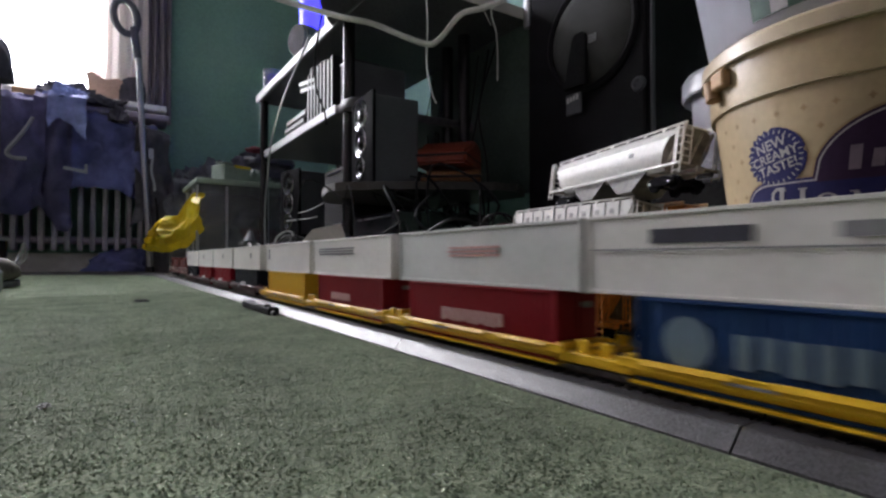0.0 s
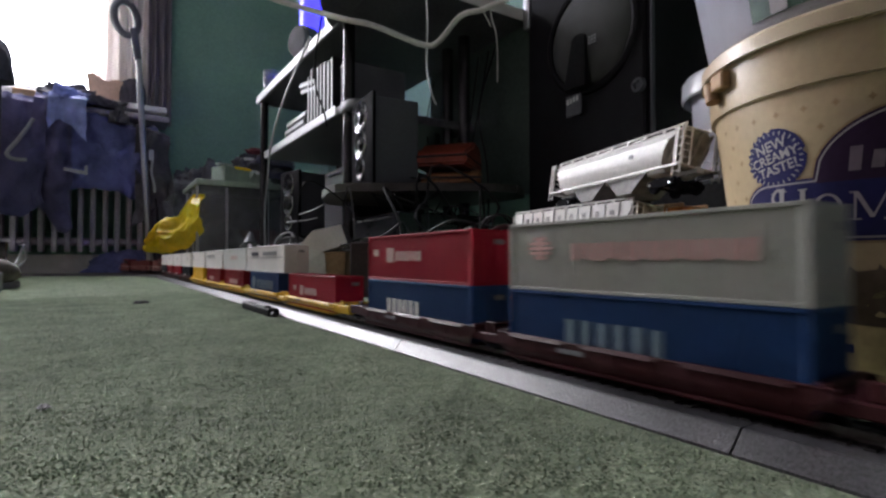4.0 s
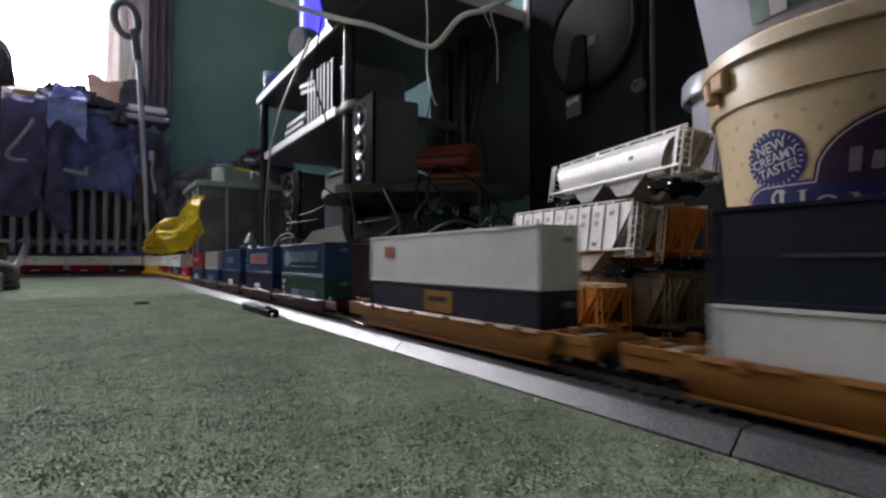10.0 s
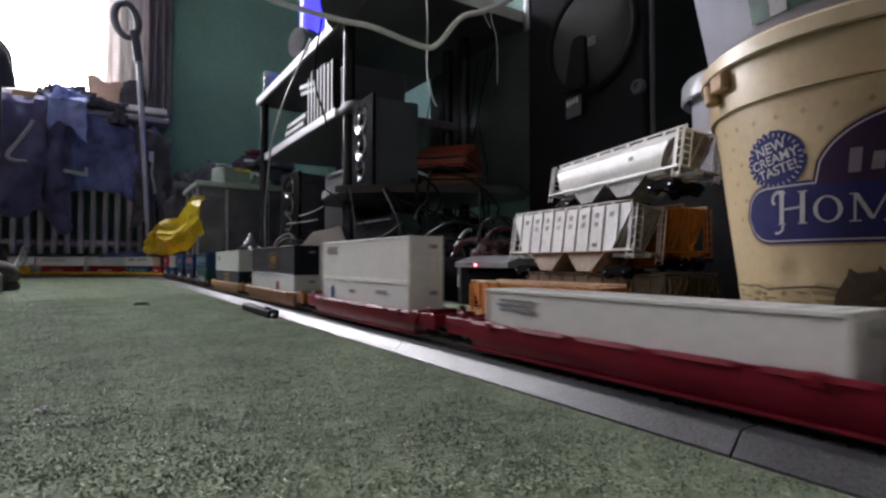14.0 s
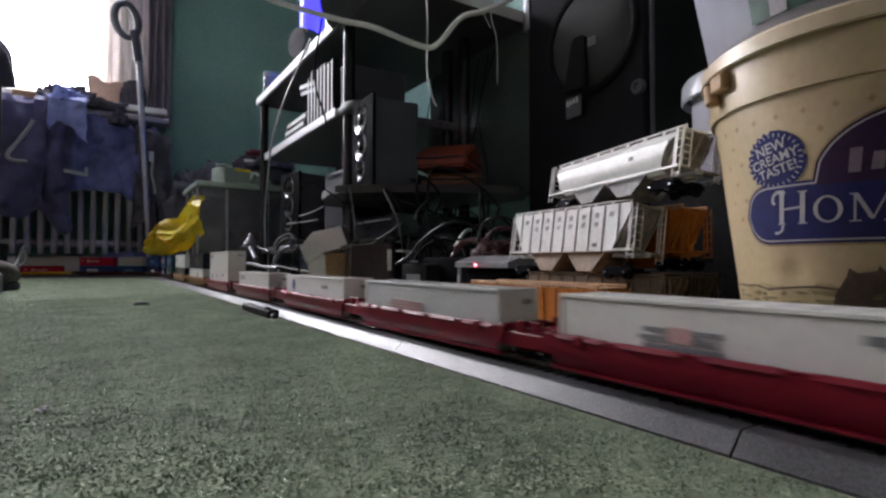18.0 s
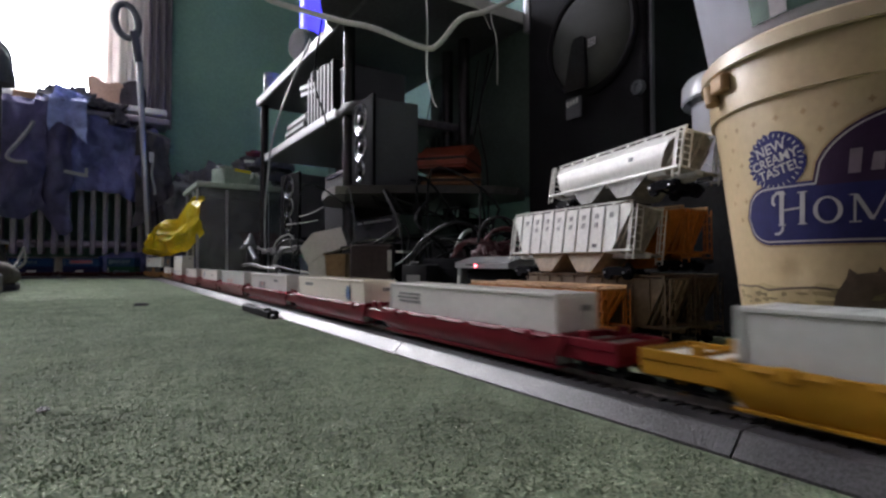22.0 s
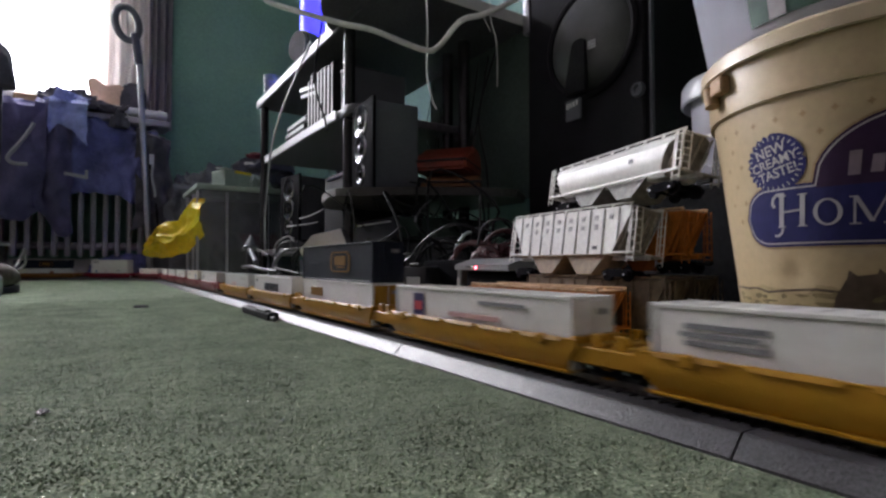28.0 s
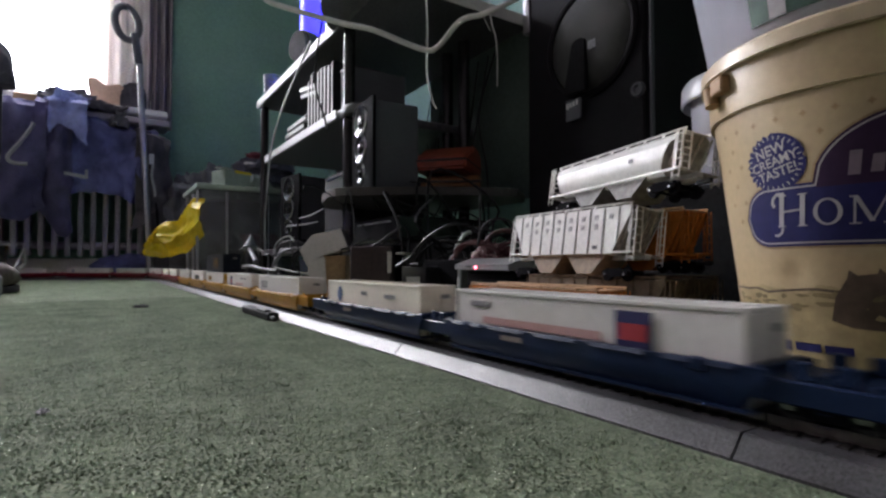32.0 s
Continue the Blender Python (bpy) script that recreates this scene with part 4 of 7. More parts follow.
unit(-0.816, L40, "mid", W_BROWN, 0.186, bl, G_B, (C_DKBLUE, L40, "very dark blue container in the well", ((0.47, 0.40, 0.030, 0.010, K_WHITE, "bar"), (0.60, 0.66, 0.026, 0.0022, K_MAROON, "bar")), False),
     (C_BLUE, L40, "blue container with a red-lettered pale band", ((0.06, 0.52, 0.006, 0.026, K_PALE, "lines"), (0.52, 0.55, 0.092, 0.0145, K_MAUVE, "bar"), (0.52, 0.551, 0.080, 0.010, K_RED, "text")), False))
unit(-1.003, L40, "mid", W_BROWN, 0.186, bl, G_B, (C_GREEN, L40, "dark green container in the well", ((0.06, 0.55, 0.006, 0.02, K_WHITE, "lines"), (0.36, 0.42, 0.028, 0.0085, K_PALE, "bar"), (0.66, 0.42, 0.050, 0.0085, K_PALE, "text")), False),
     (C_STEEL, L40, "steel blue container with pale globe and lettering", ((0.14, 0.54, 0.020, 0.020, K_PALE, "disc"), (0.54, 0.58, 0.096, 0.0125, K_PALE, "text"), (0.56, 0.28, 0.080, 0.0016, K_PALE, "bar")), False), last=True)
G_T = "tan stand-alone well cars"
unit(-1.252, L53, "deep", W_TAN, 0.255, "tan stand-alone model well car", G_T, (C_NAVY, L53, "navy container with a gold panel", ((0.52, 0.68, 0.034, 0.014, K_GOLD, "bar"), (0.52, 0.72, 0.022, 0.0035, C_NAVY, "text")), True),
     (C_GREY, L53, "silver-grey container with a rust-red plate", ((0.17, 0.64, 0.014, 0.0085, K_RUST, "bar"),), True), True, True)
unit(-1.538, L53, "deep", W_TAN, 0.255, "tan stand-alone model well car", G_T, (C_GREY, L53, "pale container in the well", ((0.66, 0.55, 0.014, 0.010, K_RUST, "bar"),), True),
     (C_NAVY, L53, "navy container with a gold lettered panel", ((0.56, 0.52, 0.046, 0.019, K_GOLD, "panel"), (0.20, 0.50, 0.030, 0.0012, K_DARK, "bar")), True), True, True)
G_R1 = "red stand-alone well cars"
unit(-1.826, L48, "deep", W_RED, 0.238, "red stand-alone model well car", G_R1, (C_WHITE, L48, "white container with a blue round emblem", ((0.15, 0.60, 0.014, 0.014, K_BLUE, "cross"), (0.42, 0.7, 0.012, 0.003, K_GREY, "bar"), (0.75, 0.75, 0.018, 0.003, K_GREY, "bar")), True),
     (C_WHITE, L48, "white container with grey lettering bars", ((0.15, 0.76, 0.026, 0.0070, K_GREY, "lines"),), True), True, True)
unit(-2.090, L48, "deep", W_RED, 0.238, "red stand-alone model well car", G_R1, (C_WHITE, L48, "white container with grey lettering bars", ((0.15, 0.76, 0.028, 0.0070, K_GREY, "lines"),), True), None, True, True)
G_R2 = "units of the red well car set"
rl = "red articulated well car unit"
unit(-2.343, L48, "deep", W_RED, 0.219, rl, G_R2, (C_WHITE, L48, "white container with a blue round emblem", ((0.16, 0.70, 0.014, 0.014, K_BLUE, "cross"), (0.72, 0.72, 0.016, 0.003, K_GREY, "bar")), True), first=True)
unit(-2.564, L48, "deep", W_RED, 0.219, rl, G_R2, (C_GREY, L48, "silver-grey container with faded red lettering", ((0.40, 0.40, 0.046, 0.0065, K_PINK, "lines"),), True))
unit(-2.784, L48, "deep", W_RED, 0.219, rl, G_R2, (C_WHITE, L48, "white container with grey and red emblem bars", ((0.36, 0.46, 0.032, 0.009, K_GREY, "lines"), (0.36, 0.60, 0.010, 0.006, K_PINK, "bar"), (0.74, 0.78, 0.016, 0.003, K_GREY, "bar")), True))
unit(-3.002, L48, "deep", W_RED, 0.219, rl, G_R2, (C_CREAM, L48, "cream container with a blue round emblem", ((0.20, 0.80, 0.022, 0.003, K_GREY, "bar"), (0.80, 0.66, 0.014, 0.015, K_BLUE, "cross")), True))
unit(-3.222, L48, "deep", W_RED, 0.219, rl, G_R2, (C_WHITE, L48, "white container with grey lettering bars", ((0.17, 0.72, 0.030, 0.0075, K_GREY, "lines"),), True), last=True)
G_Z = "units of the golden yellow well car set"
zl = "golden yellow articulated well car unit"
unit(-3.482, L48, "deep", W_GOLD, 0.214, zl, G_Z, (C_GREY, L48, "silver-grey container with faded red lettering", ((0.42, 0.44, 0.030, 0.0050, K_PINK, "lines"), (0.80, 0.80, 0.02, 0.0012, K_GREY, "bar"), (0.5, 0.72, 0.0, 0.0080, K_RED, "end")), True), first=True)
unit(-3.694, L48, "deep", W_GOLD, 0.214, zl, G_Z, (C_WHITE, L48, "white container with bold dark lettering", ((0.49, 0.55, 0.066, 0.0100, K_DARK, "text"), (0.08, 0.82, 0.012, 0.003, K_GREY, "bar")), True))
unit(-3.907, L48, "deep", W_GOLD, 0.214, zl, G_Z, (C_WHITE, L48, "white container with a gold panel and yellow end", ((0.25, 0.66, 0.034, 0.0085, K_GOLD, "bar"),), True, W_GOLD),
     (C_NAVY, L48, "navy container with a gold lettered panel", ((0.60, 0.52, 0.046, 0.019, K_GOLD, "panel"), (0.20, 0.50, 0.030, 0.0012, K_DARK, "bar")), True))
unit(-4.122, L48, "deep", W_GOLD, 0.214, zl, G_Z, (C_WHITE, L48, "white container with navy square and red lettering", ((0.19, 0.64, 0.014, 0.016, K_NAVY, "bar"), (0.19, 0.62, 0.010, 0.006, K_RED, "bar"), (0.55, 0.42, 0.050, 0.003, K_PINK, "bar"), (0.7, 0.8, 0.04, 0.002, K_GREY, "bar")), True))
unit(-4.338, L48, "deep", W_GOLD, 0.214, zl, G_Z, (C_WHITE, L48, "white container with grey lettering bars", ((0.17, 0.68, 0.030, 0.0090, K_GREY, "lines"),), True), last=True)
G_C = "units of the dark blue well car set"
cl = "dark blue articulated well car unit"
unit(-4.603, L48, "deep", W_BLUE, 0.219, cl, G_C, (C_CREAM, L48, "cream container with a blue round emblem", ((0.17, 0.66, 0.014, 0.016, K_BLUE, "cross"), (0.47, 0.74, 0.010, 0.003, K_GREY, "bar"), (0.74, 0.72, 0.016, 0.003, K_GREY, "bar")), True), first=True)
unit(-4.821, L48, "deep", W_BLUE, 0.219, cl, G_C, (C_WHITE, L48, "white container with a navy and red emblem", ((0.14, 0.78, 0.018, 0.003, K_GREY, "bar"), (0.40, 0.35, 0.085, 0.004, K_PINK, "bar"), (0.74, 0.62, 0.018, 0.017, K_NAVY, "bar"), (0.74, 0.61, 0.014, 0.007, K_RED, "bar")), True))
unit(-5.041, L48, "deep", W_BLUE, 0.219, cl, G_C, (C_WHITE, L48, "plain white container in the well", ((0.17, 0.68, 0.030, 0.0090, K_GREY, "lines"),), True))

MOVERS.append((locomotive("maroon-brown model diesel locomotive", 1), 1.765, 0.0, 0.118))
MOVERS.append((locomotive("maroon-brown model diesel locomotive", -1), 1.558, 0.0, 0.118))
for mid, style, colour, pitch, label, group, lower, upper, first, last in CARS:
    MOVERS.append((well_car(style, colour, pitch, label, group, first, last), mid, 0.0, pitch))
    for z, spec in ((LOW_Z, lower), (UP_Z, upper)):
        if spec and style == "deep" and z == LOW_Z:
            # marks sit on the part of the box that shows above the sill
            spec = (*spec[:3], tuple((u, v if v > 0.62 else 0.52 + 0.4 * (v - 0.35), lo, hi, col, shape) for u, v, lo, hi, col, shape in spec[3]), *spec[4:])
        if spec:
            MOVERS.append((container(*spec), mid, z, pitch))


# ---- model wagons stacked beside the track ----
def wagon_truck(parent, y, z0):
    tr = part("truck", box(B(), (0, y, z0 + 0.0085), (0.022, 0.010, 0.0030), 0.0008), M_BAFFLE, parent, "black bogie")
    for side in (-1, 1):
        part("side_frame", prism(B(), [(y - 0.0125, z0 + 0.0045), (y - 0.0125, z0 + 0.0075), (y - 0.004, z0 + 0.0095), (y + 0.004, z0 + 0.0095), (y + 0.0125, z0 + 0.0075), (y + 0.0125, z0 + 0.0045), (y + 0.005, z0 + 0.0030), (y - 0.005, z0 + 0.0030)], "x", side * 0.0120 - 0.001, side * 0.0120 + 0.001), M_BAFFLE, tr)
    for ax in (-0.0095, 0.0095):
        bm = B()
        for side in (-1, 1):
            rod(bm, (side * 0.0075, y + ax, z0 + 0.0050), (side * 0.0100, y + ax, z0 + 0.0050), 0.0050, 16)
        rod(bm, (-0.0075, y + ax, z0 + 0.0050), (0.0075, y + ax, z0 + 0.0050), 0.0010, 6)
        part("wheelset", bm, M_BAFFLE, tr)
        part("axle_cap", rod(B(), (-0.0140, y + ax, z0 + 0.0050), (-0.0132, y + ax, z0 + 0.0050), 0.0007, 8), M_STEEL, tr, "bright axle end")


def ladder(bm, x, y, z0, z1, along, wide=0.0062, n=6):
    d = Vector((0, 1, 0)) if along else Vector((1, 0, 0))
    c = Vector((x, y, 0))
    for e in (-1, 1):
        rod(bm, c + d * wide * 0.5 * e + Vector((0, 0, z0)), c + d * wide * 0.5 * e + Vector((0, 0, z1)), 0.00055, 5)
    for k in range(n):
        z = z0 + (z1 - z0) * (k + 0.4) / n
        rod(bm, c - d * wide * 0.5 + Vector((0, 0, z)), c + d * wide * 0.5 + Vector((0, 0, z)), 0.0005, 5)


def hopper(m, label, body, under, length=0.136, w=0.0335, h=0.0515, rounded=False, panels=9, letters=True, lift=0.0):
    """A covered hopper wagon on its wheels, its middle at the origin."""
    hp = thing("hopper_wagon", label, "model wagon", m, "stacked model wagons")
    z0, z1 = 0.0145 + lift, h - 0.003
    hl = length / 2

    def reach(z):
        # how far the side sheet runs at a height: cut away below the roof's corner
        k = (z - z0) / (z1 - z0)
        return hl * ((0.78 + 0.17 * k ** 1.6) if rounded else (0.74 + 0.22 * min(1.0, k * 1.12)))
    if rounded:
        prof = [(-w * 0.30, z0 - 0.001), (-w * 0.45, z0 + 0.004), (-w * 0.5, z0 + 0.012), (-w * 0.5, z0 + 0.019), (-w * 0.46, z1 - 0.007), (-w * 0.36, z1 - 0.0018), (-w * 0.22, z1)]
    else:
        prof = [(-w * 0.5, z0 + (z1 - z0) * k / 6) for k in range(7)]
    prof = prof + [(-u, v) for u, v in prof[::-1]]
    bm = B()
    a, b = [[bm.verts.new((u, e * reach(max(v, z0)), v)) for u, v in prof] for e in (-1, 1)]
    n = len(prof)
    for i in range(n):
        bm.faces.new((a[i], b[i], b[(i + 1) % n], a[(i + 1) % n]))
    bmesh.ops.recalc_face_normals(bm, faces=bm.faces)
    part("body", bm, body, hp, smooth=rounded)
    # ends of the white wagons take a greyer colour that paints in their shade
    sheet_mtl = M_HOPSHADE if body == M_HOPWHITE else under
    for e in (-1, 1):
        bm = B()
        m_ = n // 2
        ring = [bm.verts.new((u * 0.985, e * (reach(max(v, z0)) - 0.0006), v)) for u, v in prof]
        for i in range(m_ - 1):
            bm.faces.new((ring[i], ring[i + 1], ring[n - 2 - i], ring[n - 1 - i]))
        bmesh.ops.recalc_face_normals(bm, faces=bm.faces)
        bmesh.ops.solidify(bm, geom=bm.faces[:], thickness=0.0006)
        part("end_slope", bm, sheet_mtl, hp, "end sheet, toned darker for shade on the white wagons")
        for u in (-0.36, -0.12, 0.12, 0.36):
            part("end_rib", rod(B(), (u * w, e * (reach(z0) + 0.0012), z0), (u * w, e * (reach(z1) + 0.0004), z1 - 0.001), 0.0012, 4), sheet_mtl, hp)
        for u in (-0.48, 0.48):
            part("end_post", box(B(), (u * w, e * hl * 0.965, (z0 + z1) / 2), (0.0011, 0.0013, z1 - z0), 0.0002), body, hp)
    if not rounded:
        for side in (-1, 1):
            for k in range(panels):
                y = -hl * 0.80 + hl * 1.60 * k / (panels - 1)
                zb = z0 + max(0.0, (abs(y) - hl * 0.74)) * (z1 - z0) / (hl * 0.246)
                part("rib", box(B(), (side * (w / 2 + 0.0002), y, (zb + z1) / 2), (0.0012, 0.0011, z1 - zb), 0.0002), M_HOPGREY if letters else body, hp)
        if letters:
            for side in (-1, 1):
                for k in range(panels - 1):
                    y = -hl * 0.80 + hl * 1.60 * (k + 0.5) / (panels - 1)
                    for row in (0.80, 0.60):
                        if row < 0.7 and k in (0, 7):
                            continue
                        bm = B()
                        for q in (-1, 1):
                            box(bm, (side * (w / 2 + 0.0003), y + q * 0.0012, z0 + (z1 - z0) * row), (0.0004, 0.0008, 0.0040))
                        box(bm, (side * (w / 2 + 0.0003), y, z0 + (z1 - z0) * row + (0.0014 if k % 2 else -0.0002)), (0.0004, 0.0018, 0.0008))
                        part("marking", bm, M_MARKGREY, hp, "faded grey letter mark")
                part("marking", box(B(), (side * (w / 2 + 0.0003), -hl * 0.50, z0 + 0.0050), (0.0004, 0.0046, 0.0028)), M_DARKMARK, hp, "dark data mark")
    else:
        for side in (-1, 1):
            part("marking", box(B(), (side * (w * 0.5 + 0.0003), -hl * 0.42, z0 + 0.0135), (0.0004, 0.0050, 0.0030)), M_DARKMARK, hp, "dark data mark")
    # roof with running board and rims
    # orange wagons get a paler orange on top than on their sides
    roof = M_ROOFTAN if body == M_ORANGE else body
    part("roof", box(B(), (0, 0, z1 + 0.0005), (w * (0.55 if rounded else 0.96), length * 0.96, 0.0010), 0.0003), roof, hp)
    bm = B()
    for side in (-1, 1):
        x = side * w * (0.30 if rounded else 0.49)
        rod(bm, (x, -hl * 0.97, z1 + 0.0024), (x, hl * 0.97, z1 + 0.0024), 0.0008, 5)
        for k in range(9):
            y = -hl * 0.95 + length * 0.95 * k / 8
            box(bm, (x, y, z1 + 0.0012), (0.0012, 0.0022, 0.0024))
    part("running_board", bm, roof, hp)
    for k in range(4):
        part("hatch", box(B(), (0, -hl * 0.7 + length * 0.7 * k / 3, z1 + 0.0016), (w * 0.36, 0.012, 0.0016), 0.0004), roof, hp)
    # hopper bays
    for y in (-0.024, 0.024):
        # the round-sided wagon's chutes have their shade painted in by a dark grey
        part("hopper_bay", prism(B(), [(y - 0.023, z0 + 0.001), (y + 0.023, z0 + 0.001), (y + 0.008, z0 - 0.0120 - lift * 0.6), (y - 0.008, z0 - 0.0120 - lift * 0.6)], "x", -w * 0.38, w * 0.38), M_HOPTAN if letters else (M_CHUTE if rounded else sheet_mtl), hp, "hopper chute, toned darker for shade on the round-sided wagon")
    part("centre_sill", box(B(), (0, 0, z0 - 0.001), (0.006, length * 1.02, 0.004), 0.0005), under, hp)
    for e in (-1, 1):
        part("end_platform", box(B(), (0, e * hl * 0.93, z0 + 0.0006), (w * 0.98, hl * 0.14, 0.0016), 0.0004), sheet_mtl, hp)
        for side in (-1, 1):
            bm = B()
            ladder(bm, side * w * 0.47, e * hl * 0.975, z0 - 0.006, z1, True)
            part("ladder", bm, body, hp)
            part("side_sill", rod(B(), (side * w * 0.47, 0, z0 + 0.0008), (side * w * 0.47, e * hl, z0 + 0.0008), 0.0011, 6), body, hp)
        bm = B()
        ladder(bm, -w * 0.30, e * hl * 0.99, z0, z1, False)
        part("ladder", bm, body, hp)
        wagon_truck(hp, e * hl * 0.76, 0.0)
        part("coupler", box(B(), (0, e * hl * 1.07, 0.0085), (0.003, 0.012, 0.003), 0.0006), M_BLACKPLASTIC, hp)
    return hp


hopper(pose(0.3165, 0.332, 0.0), "orange ribbed hopper wagon on the carpet", M_ORANGE, M_ORANGE, 0.158, 0.033, 0.0455, panels=10, letters=False)
hopper(pose(0.3450, 0.3190, 0.0484, ry=8, rz=-5), "white hopper wagon with dark ribs and grey lettering", M_HOPWHITE, M_HOPGREY, 0.151, 0.0335, 0.0597, lift=0.0062)
hopper(pose(0.3880, 0.296, 0.0552), "orange ribbed hopper wagon stacked behind the white one", M_ORANGE, M_ORANGE, 0.130, 0.033, 0.0515, letters=False)
hopper(pose(0.3535, 0.297, 0.0), "dark brown hopper wagon at the back of the stack", M_HOPBROWN, M_HOPBROWN, 0.146, 0.033, 0.0535, letters=False)
# added wagon: keeps daylight off the floor gap and props the orange one
hopper(pose(0.3900, 0.297, 0.0), "added dark brown hopper wagon that shades the gap beside the other", M_HOPBROWN, M_HOPBROWN, 0.146, 0.033, 0.0535, letters=False)
hopper(pose(0.3420, 0.2705, 0.1070, ry=8, rz=-15), "white round-sided hopper wagon on top of the stack", M_HOPWHITE, M_HOPGREY, 0.162, 0.0345, 0.0445, rounded=True, letters=False)

# ---- the cream ice cream tub ----
TX, TY, TR0, TR1, TH = 0.3567, 0.1092, 0.0611, 0.0824, 0.1743
tub = thing("ice_cream_tub", "large round cream plastic ice cream tub with blue printing", "tub")


def tub_r(z):
    return TR0 + (TR1 - TR0) * z / TH


bm = lathe(B(), [(0.0, 0.0), (TR0 - 0.003, 0.0), (TR0, 0.003), *[(tub_r(0.003 + 0.142 * k / 36), 0.003 + 0.142 * k / 36) for k in range(1, 37)], (tub_r(0.145) + 0.0022, 0.1452), (tub_r(0.150) + 0.0020, 0.150), (tub_r(0.160) + 0.0010, 0.160), (tub_r(TH) + 0.0002, TH), (tub_r(TH) - 0.003, TH), (TR0 - 0.004, 0.006), (0.0, 0.005)], 144, (TX, TY, 0))
for v in bm.verts:
    a, z = math.degrees(math.atan2(v.co.y - TY, v.co.x - TX)) % 360, v.co.z
    if math.hypot(v.co.x - TX, v.co.y - TY) < tub_r(z) - 0.002:
        continue
    dent = 0.0020 * math.exp(-((a - 169) / 4.5) ** 2 - ((z - 0.0585) / 0.006) ** 2) + 0.0012 * math.exp(-((a - 176) / 16) ** 2 - ((z - 0.052) / 0.010) ** 2)
    v.co.x += dent
part("body", bm, M_CREAM, tub, smooth=True)
part("rim", lathe(B(), [(TR1 - 0.004, TH - 0.002), (TR1 + 0.0015, TH - 0.002), (TR1 + 0.0024, TH - 0.0065), (TR1 + 0.0038, TH - 0.0060), (TR1 + 0.0036, TH + 0.0012), (TR1 + 0.0020, TH + 0.0030), (TR1 - 0.004, TH + 0.0030), (TR1 - 0.004, TH - 0.002)], 96, (TX, TY, 0)), M_CREAMRIM, tub, "pale cream rolled rim", True)


def on_tub(bm, a0, z0, lift=0.0004, tilt=0.0):
    """Wraps a flat drawing in the x-y plane round the tub, its origin at the angle a0 and the height z0."""
    ct, st = math.cos(radians(tilt)), math.sin(radians(tilt))
    for v in bm.verts:
        u, w, d = v.co
        u, w = u * ct - w * st, u * st + w * ct
        z = z0 + w
        r = tub_r(z)
        a = radians(a0) + u / r
        r += lift * 0.6 + d
        v.co = Vector((TX + r * math.cos(a), TY + r * math.sin(a), z))
    return bm


def flat(outline, thick=0.0003):
    bm = B()
    f = bm.faces.new([bm.verts.new((u, v, 0)) for u, v in outline])
    res = bmesh.ops.triangulate(bm, faces=[f])
    bmesh.ops.subdivide_edges(bm, edges=bm.edges[:], cuts=4)
    return bm


def strip(path_pts, wide, z=0.0):
    """A flat band along a line of points."""
    bm = B()
    pts = [Vector((p[0], p[1], 0)) for p in path_pts]
    left, right = [], []
    for i, p in enumerate(pts):
        d = (pts[min(i + 1, len(pts) - 1)] - pts[max(i - 1, 0)]).normalized()
        n = Vector((-d.y, d.x, 0)) * wide / 2
        left.append(bm.verts.new(p + n + Vector((0, 0, z))))
        right.append(bm.verts.new(p - n + Vector((0, 0, z))))
    for i in range(len(pts) - 1):
        bm.faces.new((left[i], left[i + 1], right[i + 1], right[i]))
    return bm


def letters(text, size, shear=0.0, wide=1.0):
    cu = bpy.data.curves.new("lettering", "FONT")
    cu.body, cu.size, cu.align_x, cu.align_y, cu.shear, cu.space_character = text, size, "CENTER", "CENTER", shear, wide
    cu.offset = size * 0.016
    ob = bpy.data.objects.new("lettering", cu)
    me = ob.to_mesh()
    bm = B()
    bm.from_mesh(me)
    ob.to_mesh_clear()
    bpy.data.objects.remove(ob)
    bpy.data.curves.remove(cu)
    bmesh.ops.triangulate(bm, faces=bm.faces[:])
    for _ in range(3):
        long = [e for e in bm.edges if e.calc_length() > 0.003]
        if long:
            bmesh.ops.subdivide_edges(bm, edges=long, cuts=1)
            bmesh.ops.triangulate(bm, faces=bm.faces[:])
    return bm


def disc(rx, ry, n=40, teeth=0, depth=0.0):
    return flat([((rx - depth * (k % 2 if teeth else 0)) * math.cos(2 * math.pi * k / (teeth or n)), (ry - depth * (k % 2 if teeth else 0)) * math.sin(2 * math.pi * k / (teeth or n))) for k in range(teeth or n)])


# seal
SA, SZ = 164.8, 0.1137
part("seal", on_tub(disc(0.0162, 0.0150, teeth=48, depth=0.0016), SA, SZ, 0.0008), M_PRINTBLUE, tub, "blue notched round seal")
bm = B()
for k in range(30):
    q = 2 * math.pi * k / 30
    c, sn = math.cos(q), math.sin(q)
    corners = [(0.0126 * c - t * sn, 0.0117 * sn + t * c) if r_ == 0 else (0.0146 * c - t * sn, 0.0136 * sn + t * c) for r_, t in ((0, -0.00025), (1, -0.0003), (1, 0.0003), (0, 0.00025))]
    bm.faces.new([bm.verts.new((u, v, 0)) for u, v in corners])
tagged(part("seal_edging", on_tub(bm, SA, SZ, 0.0011), M_MARKGREY, tub, "ring of fine pale ticks"), kind="stuff")
for line, dz, size, turn in (("NEW", 0.0062, 0.0074, -0.9), ("CREAMY", 0.0004, 0.0066, 0.0), ("TASTE!", -0.0052, 0.0068, 1.2)):
    part("lettering", on_tub(letters(line, size), SA + turn, SZ + dz, 0.0013, 12), M_PRINTPALE, tub, "pale printed words")


